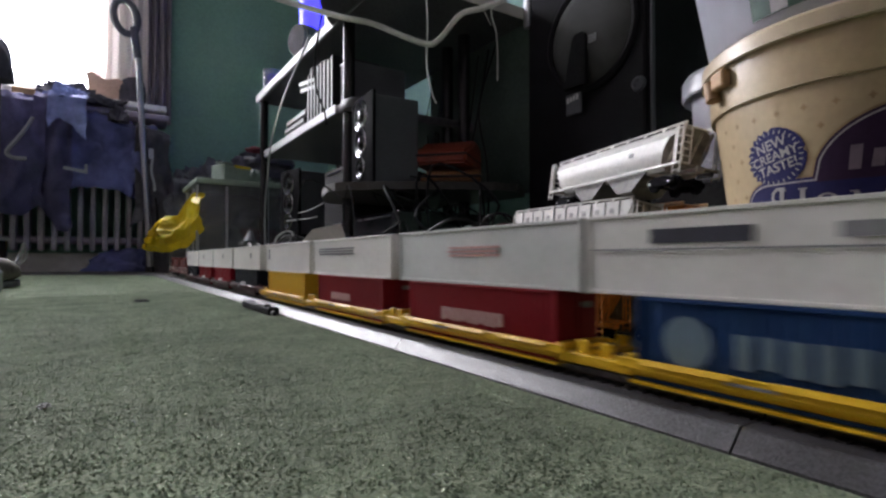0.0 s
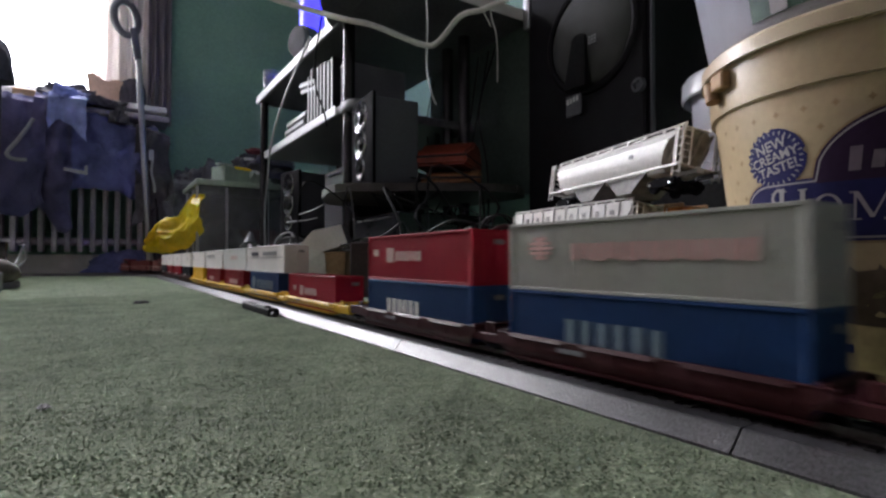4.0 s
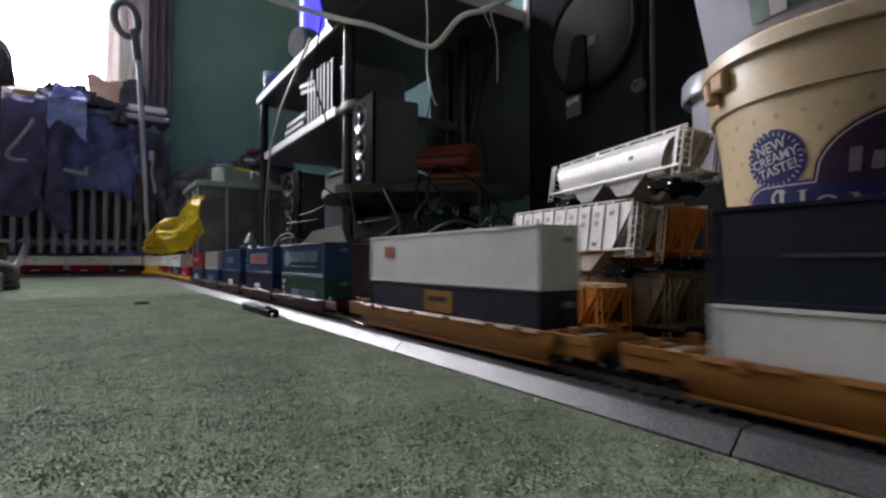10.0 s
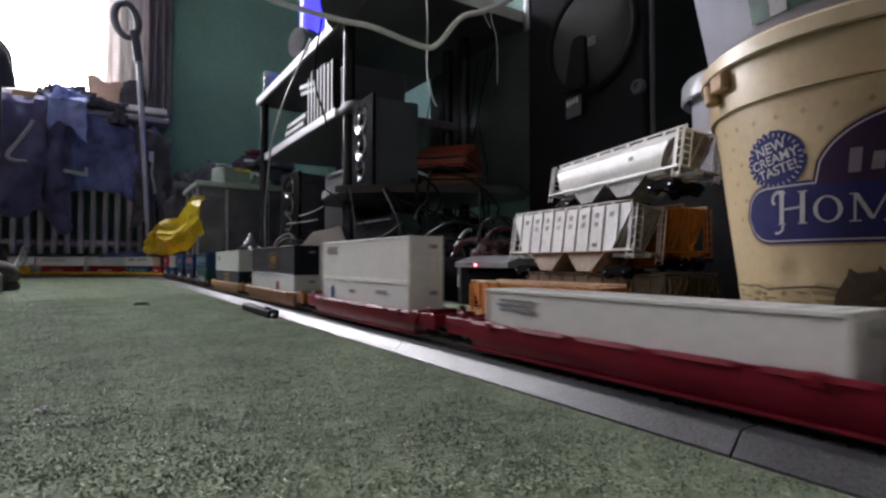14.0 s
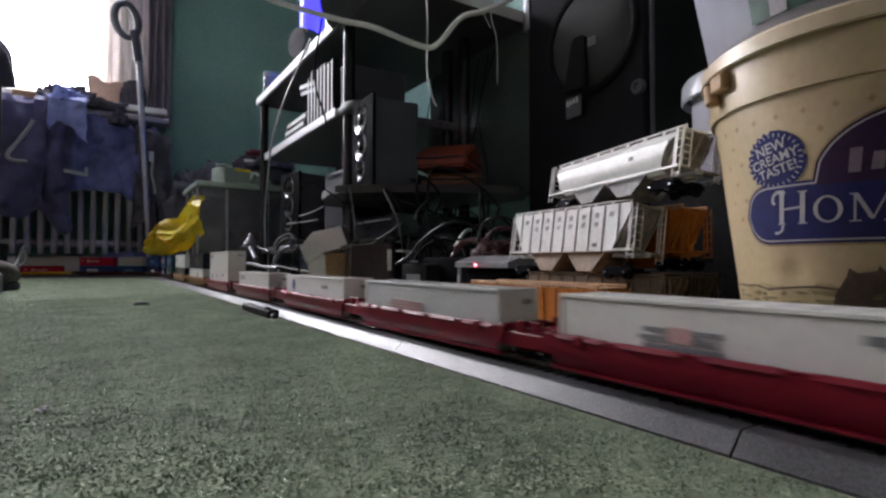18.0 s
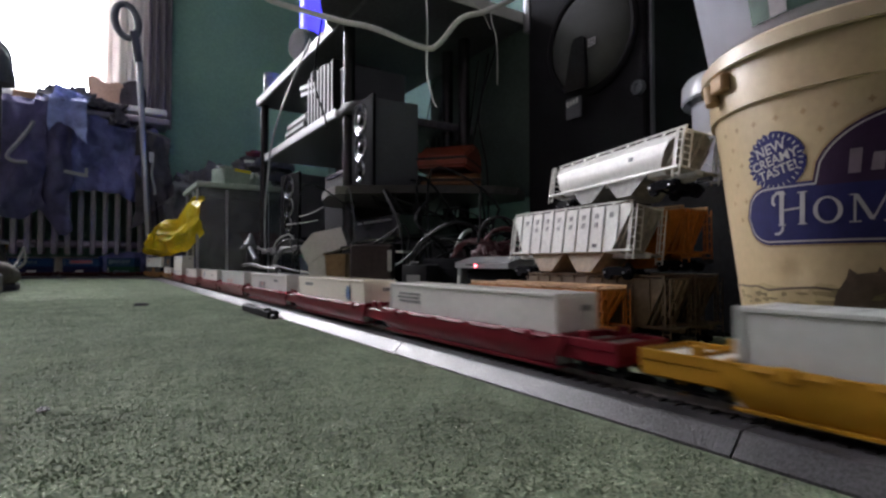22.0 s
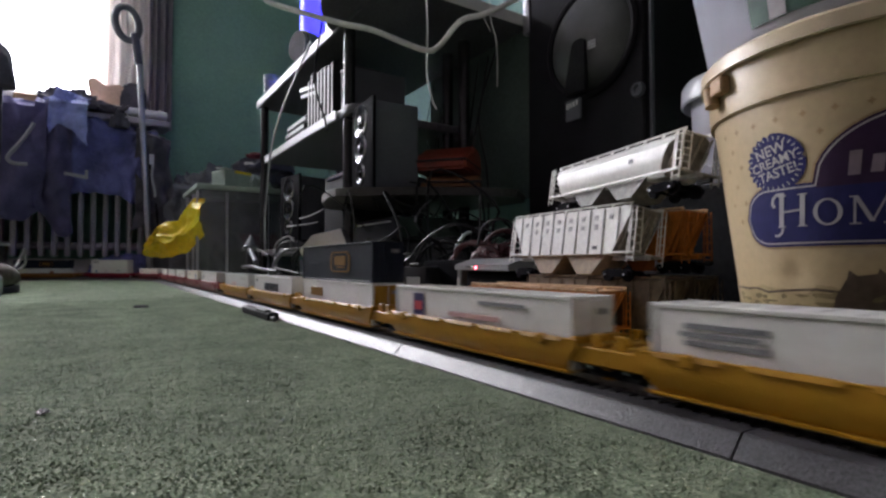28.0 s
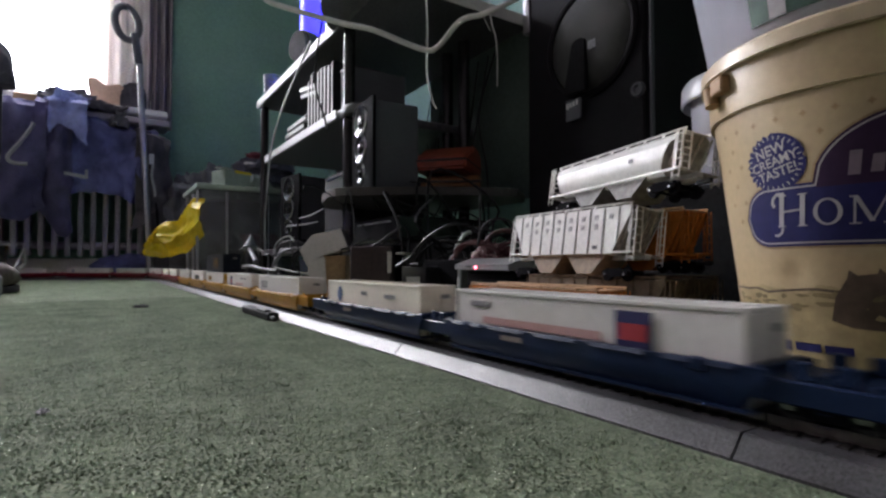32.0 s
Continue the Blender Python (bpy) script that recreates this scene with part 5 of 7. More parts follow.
# name shield: rounded band and oval, with outlines
PA0, PZ0 = 180.0, 0.0855
for grow, mtl, lift in ((0.0046, M_PRINTGOLD, 0.0005), (0.0035, M_PRINTBLUE, 0.0008), (0.0023, M_PRINTPALE, 0.0011), (0.0014, M_PRINTBLUE, 0.0014)):
    bm = B()
    nx = 40
    xs = [-0.0365 - grow + (0.1015 + 2 * grow) * k / nx for k in range(nx + 1)]
    r = (0.0232 + 2 * grow) / 2

    def half(x):
        e = min(x - xs[0], xs[-1] - x)
        return math.sqrt(max(0.0, r * r - max(0.0, r - e) ** 2))
    up = [bm.verts.new((x, 0.0012 + max(half(x), 0.0002), 0)) for x in xs]
    dn = [bm.verts.new((x, 0.0012 - max(half(x), 0.0002), 0)) for x in xs]
    for k in range(nx):
        bm.faces.new((dn[k], dn[k + 1], up[k + 1], up[k]))
    part("name_band", on_tub(bm, PA0, PZ0, lift), mtl, tub, "dark blue printed band with pale outline")
for grow, mtl, lift in ((0.0044, M_PRINTGOLD, 0.0006), (0.0033, M_PRINTPURPLE, 0.0009), (0.0021, M_PRINTPALE, 0.0012), (0.0012, M_PRINTPURPLE, 0.0015)):
    bm = B()
    nx = 36
    rx, ry = 0.0435 + grow, 0.0300 + grow
    up, dn = [], []
    for k in range(nx + 1):
        x = -rx + 2 * rx * k / nx
        y = ry * math.sqrt(max(0.0, 1 - (x / rx) ** 2)) + 0.0001
        up.append(bm.verts.new((x + 0.044, y, 0)))
        dn.append(bm.verts.new((x + 0.044, 0, 0)))
    for k in range(nx):
        bm.faces.new((dn[k], dn[k + 1], up[k + 1], up[k]))
    part("name_oval", on_tub(bm, PA0, PZ0 + 0.0135, lift), mtl, tub, "plum printed oval with pale outline")


def glyph(strokes, wide, high, slant):
    """A serif letter from strokes (x0, y0, x1, y1, thick), x and y from 0 to 1."""
    bm = B()
    for x0, y0, x1, y1, t in strokes:
        pts = [((x0 + (x1 - x0) * k / 6 - 0.5) * wide + slant * (y0 + (y1 - y0) * k / 6) * high, (y0 + (y1 - y0) * k / 6) * high) for k in range(7)]
        d = (Vector(pts[-1]) - Vector(pts[0])).normalized()
        flat_stroke = abs(d.y) > 0.5
        lo, hi = [], []
        for x, y in pts:
            lo.append(bm.verts.new((x - (t / 2 if flat_stroke else 0), y - (0 if flat_stroke else t / 2), 0)))
            hi.append(bm.verts.new((x + (t / 2 if flat_stroke else 0), y + (0 if flat_stroke else t / 2), 0)))
        for i in range(6):
            bm.faces.new((lo[i], lo[i + 1], hi[i + 1], hi[i]))
    return bm


SER = 0.0006
GLYPHS = {
    "H": ((0.14, 0.0, 0.14, 1.0, 0.0023), (0.84, 0.0, 0.84, 1.0, 0.0023), (0.14, 0.47, 0.84, 0.52, 0.0010), (0.02, 0.0, 0.30, 0.0, SER), (0.70, 0.0, 1.0, 0.0, SER), (0.02, 1.0, 0.30, 1.0, SER), (0.68, 1.0, 0.98, 1.0, SER)),
    "M": ((0.12, 0.0, 0.14, 1.0, 0.0010), (0.16, 1.0, 0.50, 0.06, 0.0019), (0.50, 0.06, 0.82, 1.0, 0.0009), (0.86, 0.0, 0.84, 1.0, 0.0021), (0.0, 0.0, 0.26, 0.0, SER), (0.72, 0.0, 1.0, 0.0, SER), (0.02, 1.0, 0.2, 1.0, SER), (0.8, 1.0, 0.98, 1.0, SER)),
    "E": ((0.18, 0.0, 0.18, 1.0, 0.0021), (0.05, 0.0, 0.92, 0.0, SER), (0.05, 1.0, 0.90, 1.0, SER), (0.18, 0.52, 0.66, 0.52, SER), (0.92, 0.0, 0.94, 0.22, SER), (0.90, 0.8, 0.90, 1.0, SER)),
}
for ch, ang, wide, high, dz, slant in (("H", 169.9, 0.0142, 0.0152, -0.0040, 0.10), ("M", 195.6, 0.0165, 0.0122, -0.0042, 0.0), ("E", 207.5, 0.0100, 0.0122, -0.0042, 0.0)):
    part("lettering", on_tub(glyph(GLYPHS[ch], wide, high, slant), ang, PZ0 + dz, 0.0018), M_PRINTPALE, tub, "pale printed letter")
bm = B()
ring_o, ring_i = [], []
for k in range(41):
    q = 2 * math.pi * k / 40
    ring_o.append(bm.verts.new((0.0058 * math.cos(q), 0.0063 * math.sin(q), 0)))
    ring_i.append(bm.verts.new((0.0040 * math.cos(q + 0.12), 0.0054 * math.sin(q + 0.12), 0)))
for k in range(40):
    bm.faces.new((ring_o[k], ring_o[k + 1], ring_i[k + 1], ring_i[k]))
part("lettering", on_tub(bm, 182.6, PZ0 + 0.0019, 0.0018), M_PRINTPALE, tub, "pale printed letter")
bm = strip([(-0.0205, 0.0060), (-0.0217, 0.0075), (-0.0212, 0.0102), (-0.0190, 0.0122), (-0.0150, 0.0120)], 0.0016)
part("flourish", on_tub(bm, PA0, PZ0, 0.0018), M_PRINTPALE, tub)
bm = strip([(-0.0170, -0.0046), (-0.0176, -0.0070), (-0.0196, -0.0084), (-0.0216, -0.0082)], 0.0013)
part("flourish", on_tub(bm, PA0, PZ0, 0.0018), M_PRINTPALE, tub)
for u, v, tall in ((0.0145, 0.0, 1.0), (0.0225, -0.001, 0.72), (0.0300, -0.001, 0.72), (0.0375, 0.0, 1.0), (0.0320, 0.0135, 1.0), (0.0410, 0.0130, 0.8)):
    hh = 0.0054 * tall
    part("name_mark", on_tub(flat([(u - 0.0027, v - hh), (u + 0.0018, v - hh), (u + 0.0032, v + hh), (u - 0.0013, v + hh)]), PA0, 0.1085, 0.0019), M_PRINTMAUVE, tub, "pale plain mark in place of the name")
# meadow print round the foot
bm = B()
n = 120
lo, hi = [], []
for k in range(n + 1):
    a = -0.125 + 0.25 * k / n
    z = 0.0505 + 0.0035 * noise.fractal(Vector((a * 60, 0, 0)), 0.8, 2, 4)
    lo.append(bm.verts.new((a, 0.0125, 0)))
    hi.append(bm.verts.new((a, z, 0)))
for k in range(n):
    bm.faces.new((lo[k], lo[k + 1], hi[k + 1], hi[k]))
bmesh.ops.subdivide_edges(bm, edges=[e for e in bm.edges if abs(e.verts[0].co.x - e.verts[1].co.x) < 1e-6], cuts=4)
part("meadow_print", on_tub(bm, 175, 0.0, 0.0003), M_PRINTOLIVE, tub, "printed olive meadow band")
part("tree_line", on_tub(strip([(-0.10 + 0.0085 * k, 0.0490 + 0.0045 * noise.noise(Vector((k * 0.61, 3.3, 0)))) for k in range(22)], 0.0012), 175, 0.0, 0.0007), M_PRINTBROWN, tub)
rng = random.Random(23)
for k in range(44):
    u, z = -0.075 + 0.0031 * k + rng.uniform(-0.003, 0.003), 0.0485 - 0.010 * rng.random() ** 1.6
    rx_, ry_ = rng.uniform(0.0015, 0.0050), rng.uniform(0.0005, 0.0016)
    part("bush_print", on_tub(flat([(u + rx_ * math.cos(q) * rng.uniform(0.7, 1.1), z + ry_ * math.sin(q) * rng.uniform(0.6, 1.2)) for q in (2 * math.pi * j / 11 for j in range(11))]), 175, 0.0, 0.0007), M_PRINTSAGE, tub)
part("animal_print", on_tub(flat([(0.004, 0.036), (0.006, 0.047), (0.011, 0.056), (0.012, 0.060), (0.015, 0.0575), (0.022, 0.0585), (0.023, 0.061), (0.026, 0.057), (0.036, 0.053), (0.05, 0.052), (0.06, 0.048), (0.06, 0.034), (0.03, 0.032), (0.012, 0.033)]), 178, 0.0, 0.0009), M_PRINTBROWN, tub, "dark brown printed animal shape")
for u0, u1, v0, v1 in ((-0.0060, -0.0020, -0.0024, 0.0026), (0.0000, 0.0120, -0.0018, 0.0024), (0.0135, 0.0250, -0.0018, 0.0022)):
    part("foot_mark", on_tub(flat([(u0, v0), (u1, v0), (u1, v1), (u0, v1)]), 166, 0.0215, 0.0009), M_PRINTBLUE, tub, "plain printed bar at the tub's foot")
# little star flecks
for row in range(6):
    for k in range(12):
        a = 138.6 + 9.6 * k + (4.8 if row % 2 else 0)
        z = 0.1347 - 0.0097 * row
        if abs(a - SA) < 15 and abs(z - SZ) < 0.018 or a > 178.5 and z < 0.121 or a > 184 and z < 0.130 or z < 0.104 and a > 150:
            continue
        bm = flat([(0, 0.0019), (0.0007, 0.0007), (0.0018, 0), (0.0007, -0.0007), (0, -0.0019), (-0.0007, -0.0007), (-0.0018, 0), (-0.0007, 0.0007)])
        part("fleck", on_tub(bm, a, z, 0.0006), M_PRINTGOLD, tub)
# handle tab
tab = part("handle_tab", box(B(), (0, 0, 0), (0.0055, 0.0125, 0.0095), 0.0010), M_TAB, tub, "tan plastic handle lug")
ta = radians(145)
tab.matrix_basis = pose(TX + (TR1 + 0.002) * math.cos(ta), TY + (TR1 + 0.002) * math.sin(ta), TH - 0.0125, rz=147)
tab2 = part("handle_end", rod(B(), (0, 0, -0.0055), (0, 0, 0.0055), 0.0038, 16), M_TAB, tub)
ta = radians(139)
tab2.matrix_basis = pose(TX + (TR1 + 0.003) * math.cos(ta), TY + (TR1 + 0.003) * math.sin(ta), TH - 0.0165, rx=15, rz=147)

# what stands in and behind the tub
bin_ = thing("plastic_bin", "milky translucent plastic bin standing on the tub", "bin")
BX, BY = TX, TY
part("body", lathe(B(), [(0.0, 0.1775), (0.0795, 0.1775), (0.0815, 0.180), (0.0980, 0.275), (0.0965, 0.275), (0.0790, 0.182), (0.0, 0.1805)], 64, (BX, BY, 0.0018)), M_BIN, bin_, smooth=True)
part("rim", lathe(B(), [(0.0975, 0.272), (0.1015, 0.272), (0.1015, 0.278), (0.0965, 0.278), (0.0975, 0.272)], 64, (BX, BY, 0.0018)), M_BIN, bin_, smooth=True)
bm = lathe(B(), [(0.0826, 0.1815), (0.0940, 0.250)], 96, (BX, BY, 0.0018))
bmesh.ops.delete(bm, geom=[f for f in bm.faces if not 160 < math.degrees(math.atan2(f.calc_center_median().y - BY, f.calc_center_median().x - BX)) % 360 < 290], context="FACES")
part("label", bm, M_GREENCUP, bin_, "dark green wrap-round label", True)
bm = lathe(B(), [(0.0832, 0.1818), (0.0944, 0.250)], 64, (BX, BY, 0.0018))
bmesh.ops.delete(bm, geom=[f for f in bm.faces if not 167 < math.degrees(math.atan2(f.calc_center_median().y - BY, f.calc_center_median().x - BX)) % 360 < 175], context="FACES")
part("label_panel", bm, M_PRINTPALE, bin_, "white panel on the label", True)
pail = thing("milky_tub", "milky white plastic tub behind the cream one", "tub")
QX, QY = 0.490, 0.2415
part("body", lathe(B(), [(0.0, 0.130), (0.044, 0.130), (0.0455, 0.134), (0.0482, 0.213), (0.0467, 0.213), (0.0440, 0.136), (0.0, 0.134)], 64, (QX, QY, 0.003)), M_MILKY, pail, smooth=True)
part("rim", lathe(B(), [(0.0465, 0.214), (0.0520, 0.212), (0.0552, 0.206), (0.0566, 0.208), (0.0562, 0.222), (0.0530, 0.227), (0.0465, 0.226), (0.0465, 0.214)], 64, (QX, QY, 0.003)), M_MILKY, pail, "rolled milky rim", True)
tube("handle", [(0.438, 0.2415, 0.190), (0.4385, 0.232, 0.1800), (0.442, 0.222, 0.184), (0.449, 0.213, 0.192), (0.457, 0.205, 0.198)], 0.0016, M_CABLE, pail, "thin white wire handle")

solo("black_box", box(B(), (QX + 0.006, QY, 0.0665), (0.11, 0.14, 0.133), 0.004), M_SATIN, "plain black box under the milky tub", "box")

# ---- loudspeaker cabinet ----
pa = thing("loudspeaker", "big black floor loudspeaker with a round steel grille", "loudspeaker")
PX = 0.86
part("cabinet", box(B(), (PX + 0.125, 0.768, 0.49), (0.25, 0.345, 0.94), 0.012, seg=2), M_CABINET, pa, smooth=True)
part("baffle", box(B(), (PX - 0.004, 0.768, 0.49), (0.012, 0.318, 0.90), 0.004), M_CABINET, pa)
bm = lathe(B(), [(0.0, 0.030), (0.04, 0.028), (0.08, 0.022), (0.108, 0.010), (0.120, 0.0)], 64)
g = part("grille", bm, M_GRILLE, pa, "perforated steel woofer grille", True)
g.matrix_basis = pose(PX - 0.010, 0.738, 0.530, ry=-90) @ Matrix.Scale(0.90, 4)
bm = lathe(B(), [(0.118, 0.0), (0.118, 0.008), (0.126, 0.010), (0.133, 0.006), (0.134, 0.0)], 64)
g = part("grille_ring", bm, M_CABINET, pa, smooth=True)
g.matrix_basis = pose(PX - 0.010, 0.738, 0.530, ry=-90) @ Matrix.Scale(0.90, 4)
part("bracket", prism(B(), [(0.725, 0.522), (0.732, 0.528), (0.752, 0.528), (0.760, 0.520), (0.783, 0.420), (0.725, 0.420)], "x", PX - 0.042, PX - 0.032), M_SATIN, pa, "flat black strap over the grille")
# small steel studs added to imitate glints on the cone
for k in range(9):
    part("cone_glint", rod(B(), (PX - 0.042, 0.700 + 0.007 * (k % 3), 0.500 + 0.006 * (k // 3)), (PX - 0.039, 0.700 + 0.007 * (k % 3), 0.500 + 0.006 * (k // 3)), 0.0022, 8), M_STEEL, pa)
part("badge", box(B(), (PX - 0.026, 0.769, 0.390), (0.004, 0.042, 0.044), 0.001), M_GREYBOX, pa, "small slate badge plate")
for k in range(4):
    part("badge_mark", box(B(), (PX - 0.0295, 0.7830 - 0.0085 * k, 0.399 + 0.0012 * k), (0.001, 0.0052, 0.0100 if k % 3 else 0.0115)), K_WHITE, pa, "pale plain bar in place of the maker's name")
part("corner_guard", box(B(), (PX - 0.002, 0.597, 0.49), (0.010, 0.006, 0.93), 0.002), M_GREYBOX, pa)
# pale piece added to imitate light caught on the cabinet's corner
part("lit_corner", box(B(), (PX - 0.006, 0.930, 0.660), (0.018, 0.022, 0.09), 0.006, seg=2), M_STEEL, pa, "added grey piece for the cabinet corner catching light", True)
jack = part("jack_plate", lathe(B(), [(0.0, 0.004), (0.006, 0.004), (0.008, 0.008), (0.013, 0.008), (0.015, 0.0)], 24), M_GREYBOX, pa, "small round jack socket", True)
jack.matrix_basis = pose(PX - 0.010, 0.620, 0.394, ry=-90)
for z in (0.10, 0.86):
    part("screw", rod(B(), (PX - 0.012, 0.622, z), (PX - 0.006, 0.622, z), 0.006, 12), M_GREYBOX, pa)

# ---- the black shelf unit with hi-fi and clutter ----
st = thing("shelf_unit", "black wooden media shelf unit with pale edging", "shelf unit")
SX0, SX1, SYN, SYF = 0.48, 0.87, 0.945, 1.995
part("top_board", box(B(), ((SX0 + SX1) / 2 + 0.003, (SYN + SYF) / 2, 0.655), (SX1 - SX0 - 0.006, SYF - SYN, 0.026), 0.002), M_BLACKWOOD, st)
part("top_edging", box(B(), (SX0 - 0.0005, 1.60, 0.655), (0.003, SYF - 1.20, 0.027), 0.0006), M_EDGE, st, "pale front edging")
part("side_edging", box(B(), ((SX0 + SX1) / 2 + 0.06, SYN - 0.0016, 0.655), (SX1 - SX0 - 0.12, 0.003, 0.027), 0.0006), M_WHITEPAINT, st, "pale side edging")
bow = [(SX0 + 0.001, 1.24)] + [(SX0 - 0.085 * math.sin(math.pi * k / 14), 1.24 - 0.34 * k / 14) for k in range(1, 14)] + [(SX0 + 0.001, 0.90)]
part("bow_front", prism(B(), bow, "z", 0.645, 0.667), M_BLACKWOOD, st, "rounded black front of the top board")
part("middle_shelf", box(B(), ((SX0 + SX1) / 2 + 0.003, 1.530, 0.432), (SX1 - SX0 - 0.006, 0.71, 0.022), 0.002), M_BLACKWOOD, st)
part("middle_edging", box(B(), (SX0 - 0.0005, 1.545, 0.432), (0.003, 0.66, 0.023), 0.0006), M_EDGE, st, "pale front edging")
bm = lathe(B(), [(0.0, 0.0), (0.058, 0.0), (0.060, 0.003), (0.060, 0.019), (0.058, 0.022), (0.0, 0.022)], 32, (0.540, 1.172, 0.421))
part("shelf_end", bm, M_BLACKWOOD, st, "rounded end of the middle shelf", True)
low = [(0.50, 1.33), (0.44, 1.20), (0.416, 1.10), (0.420, 1.065), (0.445, 1.035), (0.50, 0.990), (0.56, 0.948), (0.63, 0.905), (0.70, 0.872), (0.76, 0.865), (0.84, 0.93), (0.84, 1.33)]
part("lower_shelf", prism(B(), low, "z", 0.210, 0.227), M_LOWSHELF, st, "rounded black lower shelf")
part("base_board", box(B(), (0.66, 1.60, 0.105), (0.34, 0.80, 0.02), 0.002), M_BLACKWOOD, st)
for x, y in ((0.505, 1.192), (0.500, 1.965), (0.795, 1.192), (0.795, 1.965), (0.785, 1.100)):
    part("post", rod(B(), (x, y, 0.0), (x, y, 0.642), 0.0145, 20), M_BLACKGLOSS, st, "glossy black round post", True)
# added panel: imitates the shaded wall behind the shelves, not part of the unit
part("wall_shade_panel", box(B(), (0.876, 1.173, 0.445), (0.010, 0.46, 0.440)), M_WALLSHADE, st, "added panel in the dark green of the shaded wall")
# steel rod added to draw the highlight down the glossy post
part("post", rod(B(), (0.497, 1.186, 0.0), (0.497, 1.186, 0.642), 0.0032, 10), M_STEEL, st, "thin bright rod in place of the post's highlight", True)

# upright cases on the middle shelf
rng = random.Random(7)
y = 1.280
for k in range(8):
    wide = rng.uniform(0.011, 0.017)
    tall = rng.uniform(0.145, 0.17)
    cs = thing("disc_case", "upright dark case with a pale spine on the shelf", "case", pose(SX0 + 0.085, y + wide / 2, 0.4435), "row of upright cases")
    part("case", box(B(), (0, 0, tall / 2), (0.135, wide * 0.86, tall), 0.001), M_BLACKPLASTIC, cs)
    part("spine", box(B(), (-0.0682, 0, tall / 2), (0.0012, wide * 0.52, tall * 0.94)), M_EDGE, cs, "pale spine")
    y += wide + 0.0135
for k, (dz, dy) in enumerate(((0.0, 0.0), (0.020, 0.01), (0.040, -0.008))):
    cs = thing("disc_case", "dark case lying flat with a pale spine", "case", pose(SX0 + 0.085, 1.585 + dy, 0.4435 + dz), "row of upright cases")
    part("case", box(B(), (0, 0, 0.0085), (0.14, 0.19, 0.017), 0.001), M_BLACKPLASTIC, cs)
    part("spine", box(B(), (-0.0708, 0, 0.0085), (0.0014, 0.17, 0.0085)), M_EDGE, cs, "pale spine")
for k, (dz, dy) in enumerate(((0.0, 0.0), (0.022, 0.012))):
    cs = thing("disc_case", "dark case leaning flat with a pale spine", "case", pose(SX0 + 0.085, 1.475 + dy, 0.600 + dz - 0.052, rx=9), "row of upright cases")
    part("case", box(B(), (0, 0, 0.0085), (0.13, 0.15, 0.015), 0.001), M_BLACKPLASTIC, cs)
    part("spine", box(B(), (-0.0658, 0, 0.0085), (0.0014, 0.14, 0.0090)), M_EDGE, cs, "pale spine")
solo("paper", box(B(), (SX0 + 0.04, 1.86, 0.446), (0.06, 0.10, 0.004), 0.001, 8), M_EDGE, "folded pale papers on the shelf", "paper")
# grey set-top box over the speaker
gb = thing("amplifier", "slate grey amplifier box on the shelf end", "amplifier")
part("case", box(B(), (0.593, 1.2395, 0.5030), (0.162, 0.053, 0.118), 0.004, seg=2), M_AMP, gb, smooth=True)
part("top_lip", box(B(), (0.5105, 1.2395, 0.5590), (0.003, 0.050, 0.004), 0.001), M_STEEL, gb)


# slim speakers with chrome-ringed drivers
def speaker(m, label):
    sp = thing("speaker", label, "speaker", m, "pair of slim speakers")
    part("cabinet", box(B(), (0.055, 0, 0.0985), (0.11, 0.118, 0.197), 0.006, seg=2), M_GREYBOX, sp, smooth=True)
    part("front", box(B(), (-0.003, -0.006, 0.1000), (0.008, 0.132, 0.204), 0.003, seg=2), M_BAFFLE, sp, "dull black front", True)
    for z, r in ((0.160, 0.033), (0.098, 0.030), (0.042, 0.022)):
        bm = lathe(B(), [(r, 0.0), (r + 0.0006, 0.003), (r + 0.0022, 0.0035), (r + 0.0036, 0.001), (r + 0.0036, 0.0)], 40)
        g = part("driver_ring", bm, M_CHROME, sp, "chrome driver ring", True)
        g.matrix_basis = pose(-0.007, 0, z, ry=-90)
        bm = lathe(B(), [(0.0, 0.006), (r * 0.3, 0.005), (r * 0.4, -0.002), (r, 0.003)], 40)
        c = part("driver_cone", bm, M_BLACKGLOSS, sp, smooth=True)
        c.matrix_basis = pose(-0.0075, 0, z, ry=-90)
    return sp


speaker(pose(0.497, 1.088, 0.227, rz=-4), "slim dark speaker with chrome driver rings on the shelf")
speaker(pose(0.500, 1.640, 0.1400, rz=8), "second slim dark speaker standing on the base board")
sub = thing("subwoofer", "black glossy subwoofer box at the shelf's foot", "subwoofer")
part("cabinet", box(B(), (0.66, 1.37, 0.2155), (0.24, 0.17, 0.20), 0.012, seg=3), M_CABINET, sub, smooth=True)
part("slot", box(B(), (0.538, 1.37, 0.30), (0.004, 0.10, 0.006), 0.001), M_CHROME, sub, "thin bright slot trim")
player = thing("disc_player", "flat black disc player with bright trim line", "player")
part("case", box(B(), (0.60, 1.02, 0.135), (0.22, 0.22, 0.05), 0.003), M_BLACKGLOSS, player)
part("trim", box(B(), (0.4885, 1.02, 0.150), (0.002, 0.16, 0.003)), M_STEEL, player, "bright trim line")
solo("player_stand", box(B(), (0.60, 1.02, 0.055), (0.20, 0.20, 0.11), 0.004), M_BLACKWOOD, "plain black riser block under the player", "block")
solo("speaker_riser", box(B(), (0.555, 1.64, 0.1275), (0.12, 0.13, 0.025), 0.003, 8), M_SATIN, "thin black block under the speaker", "block")
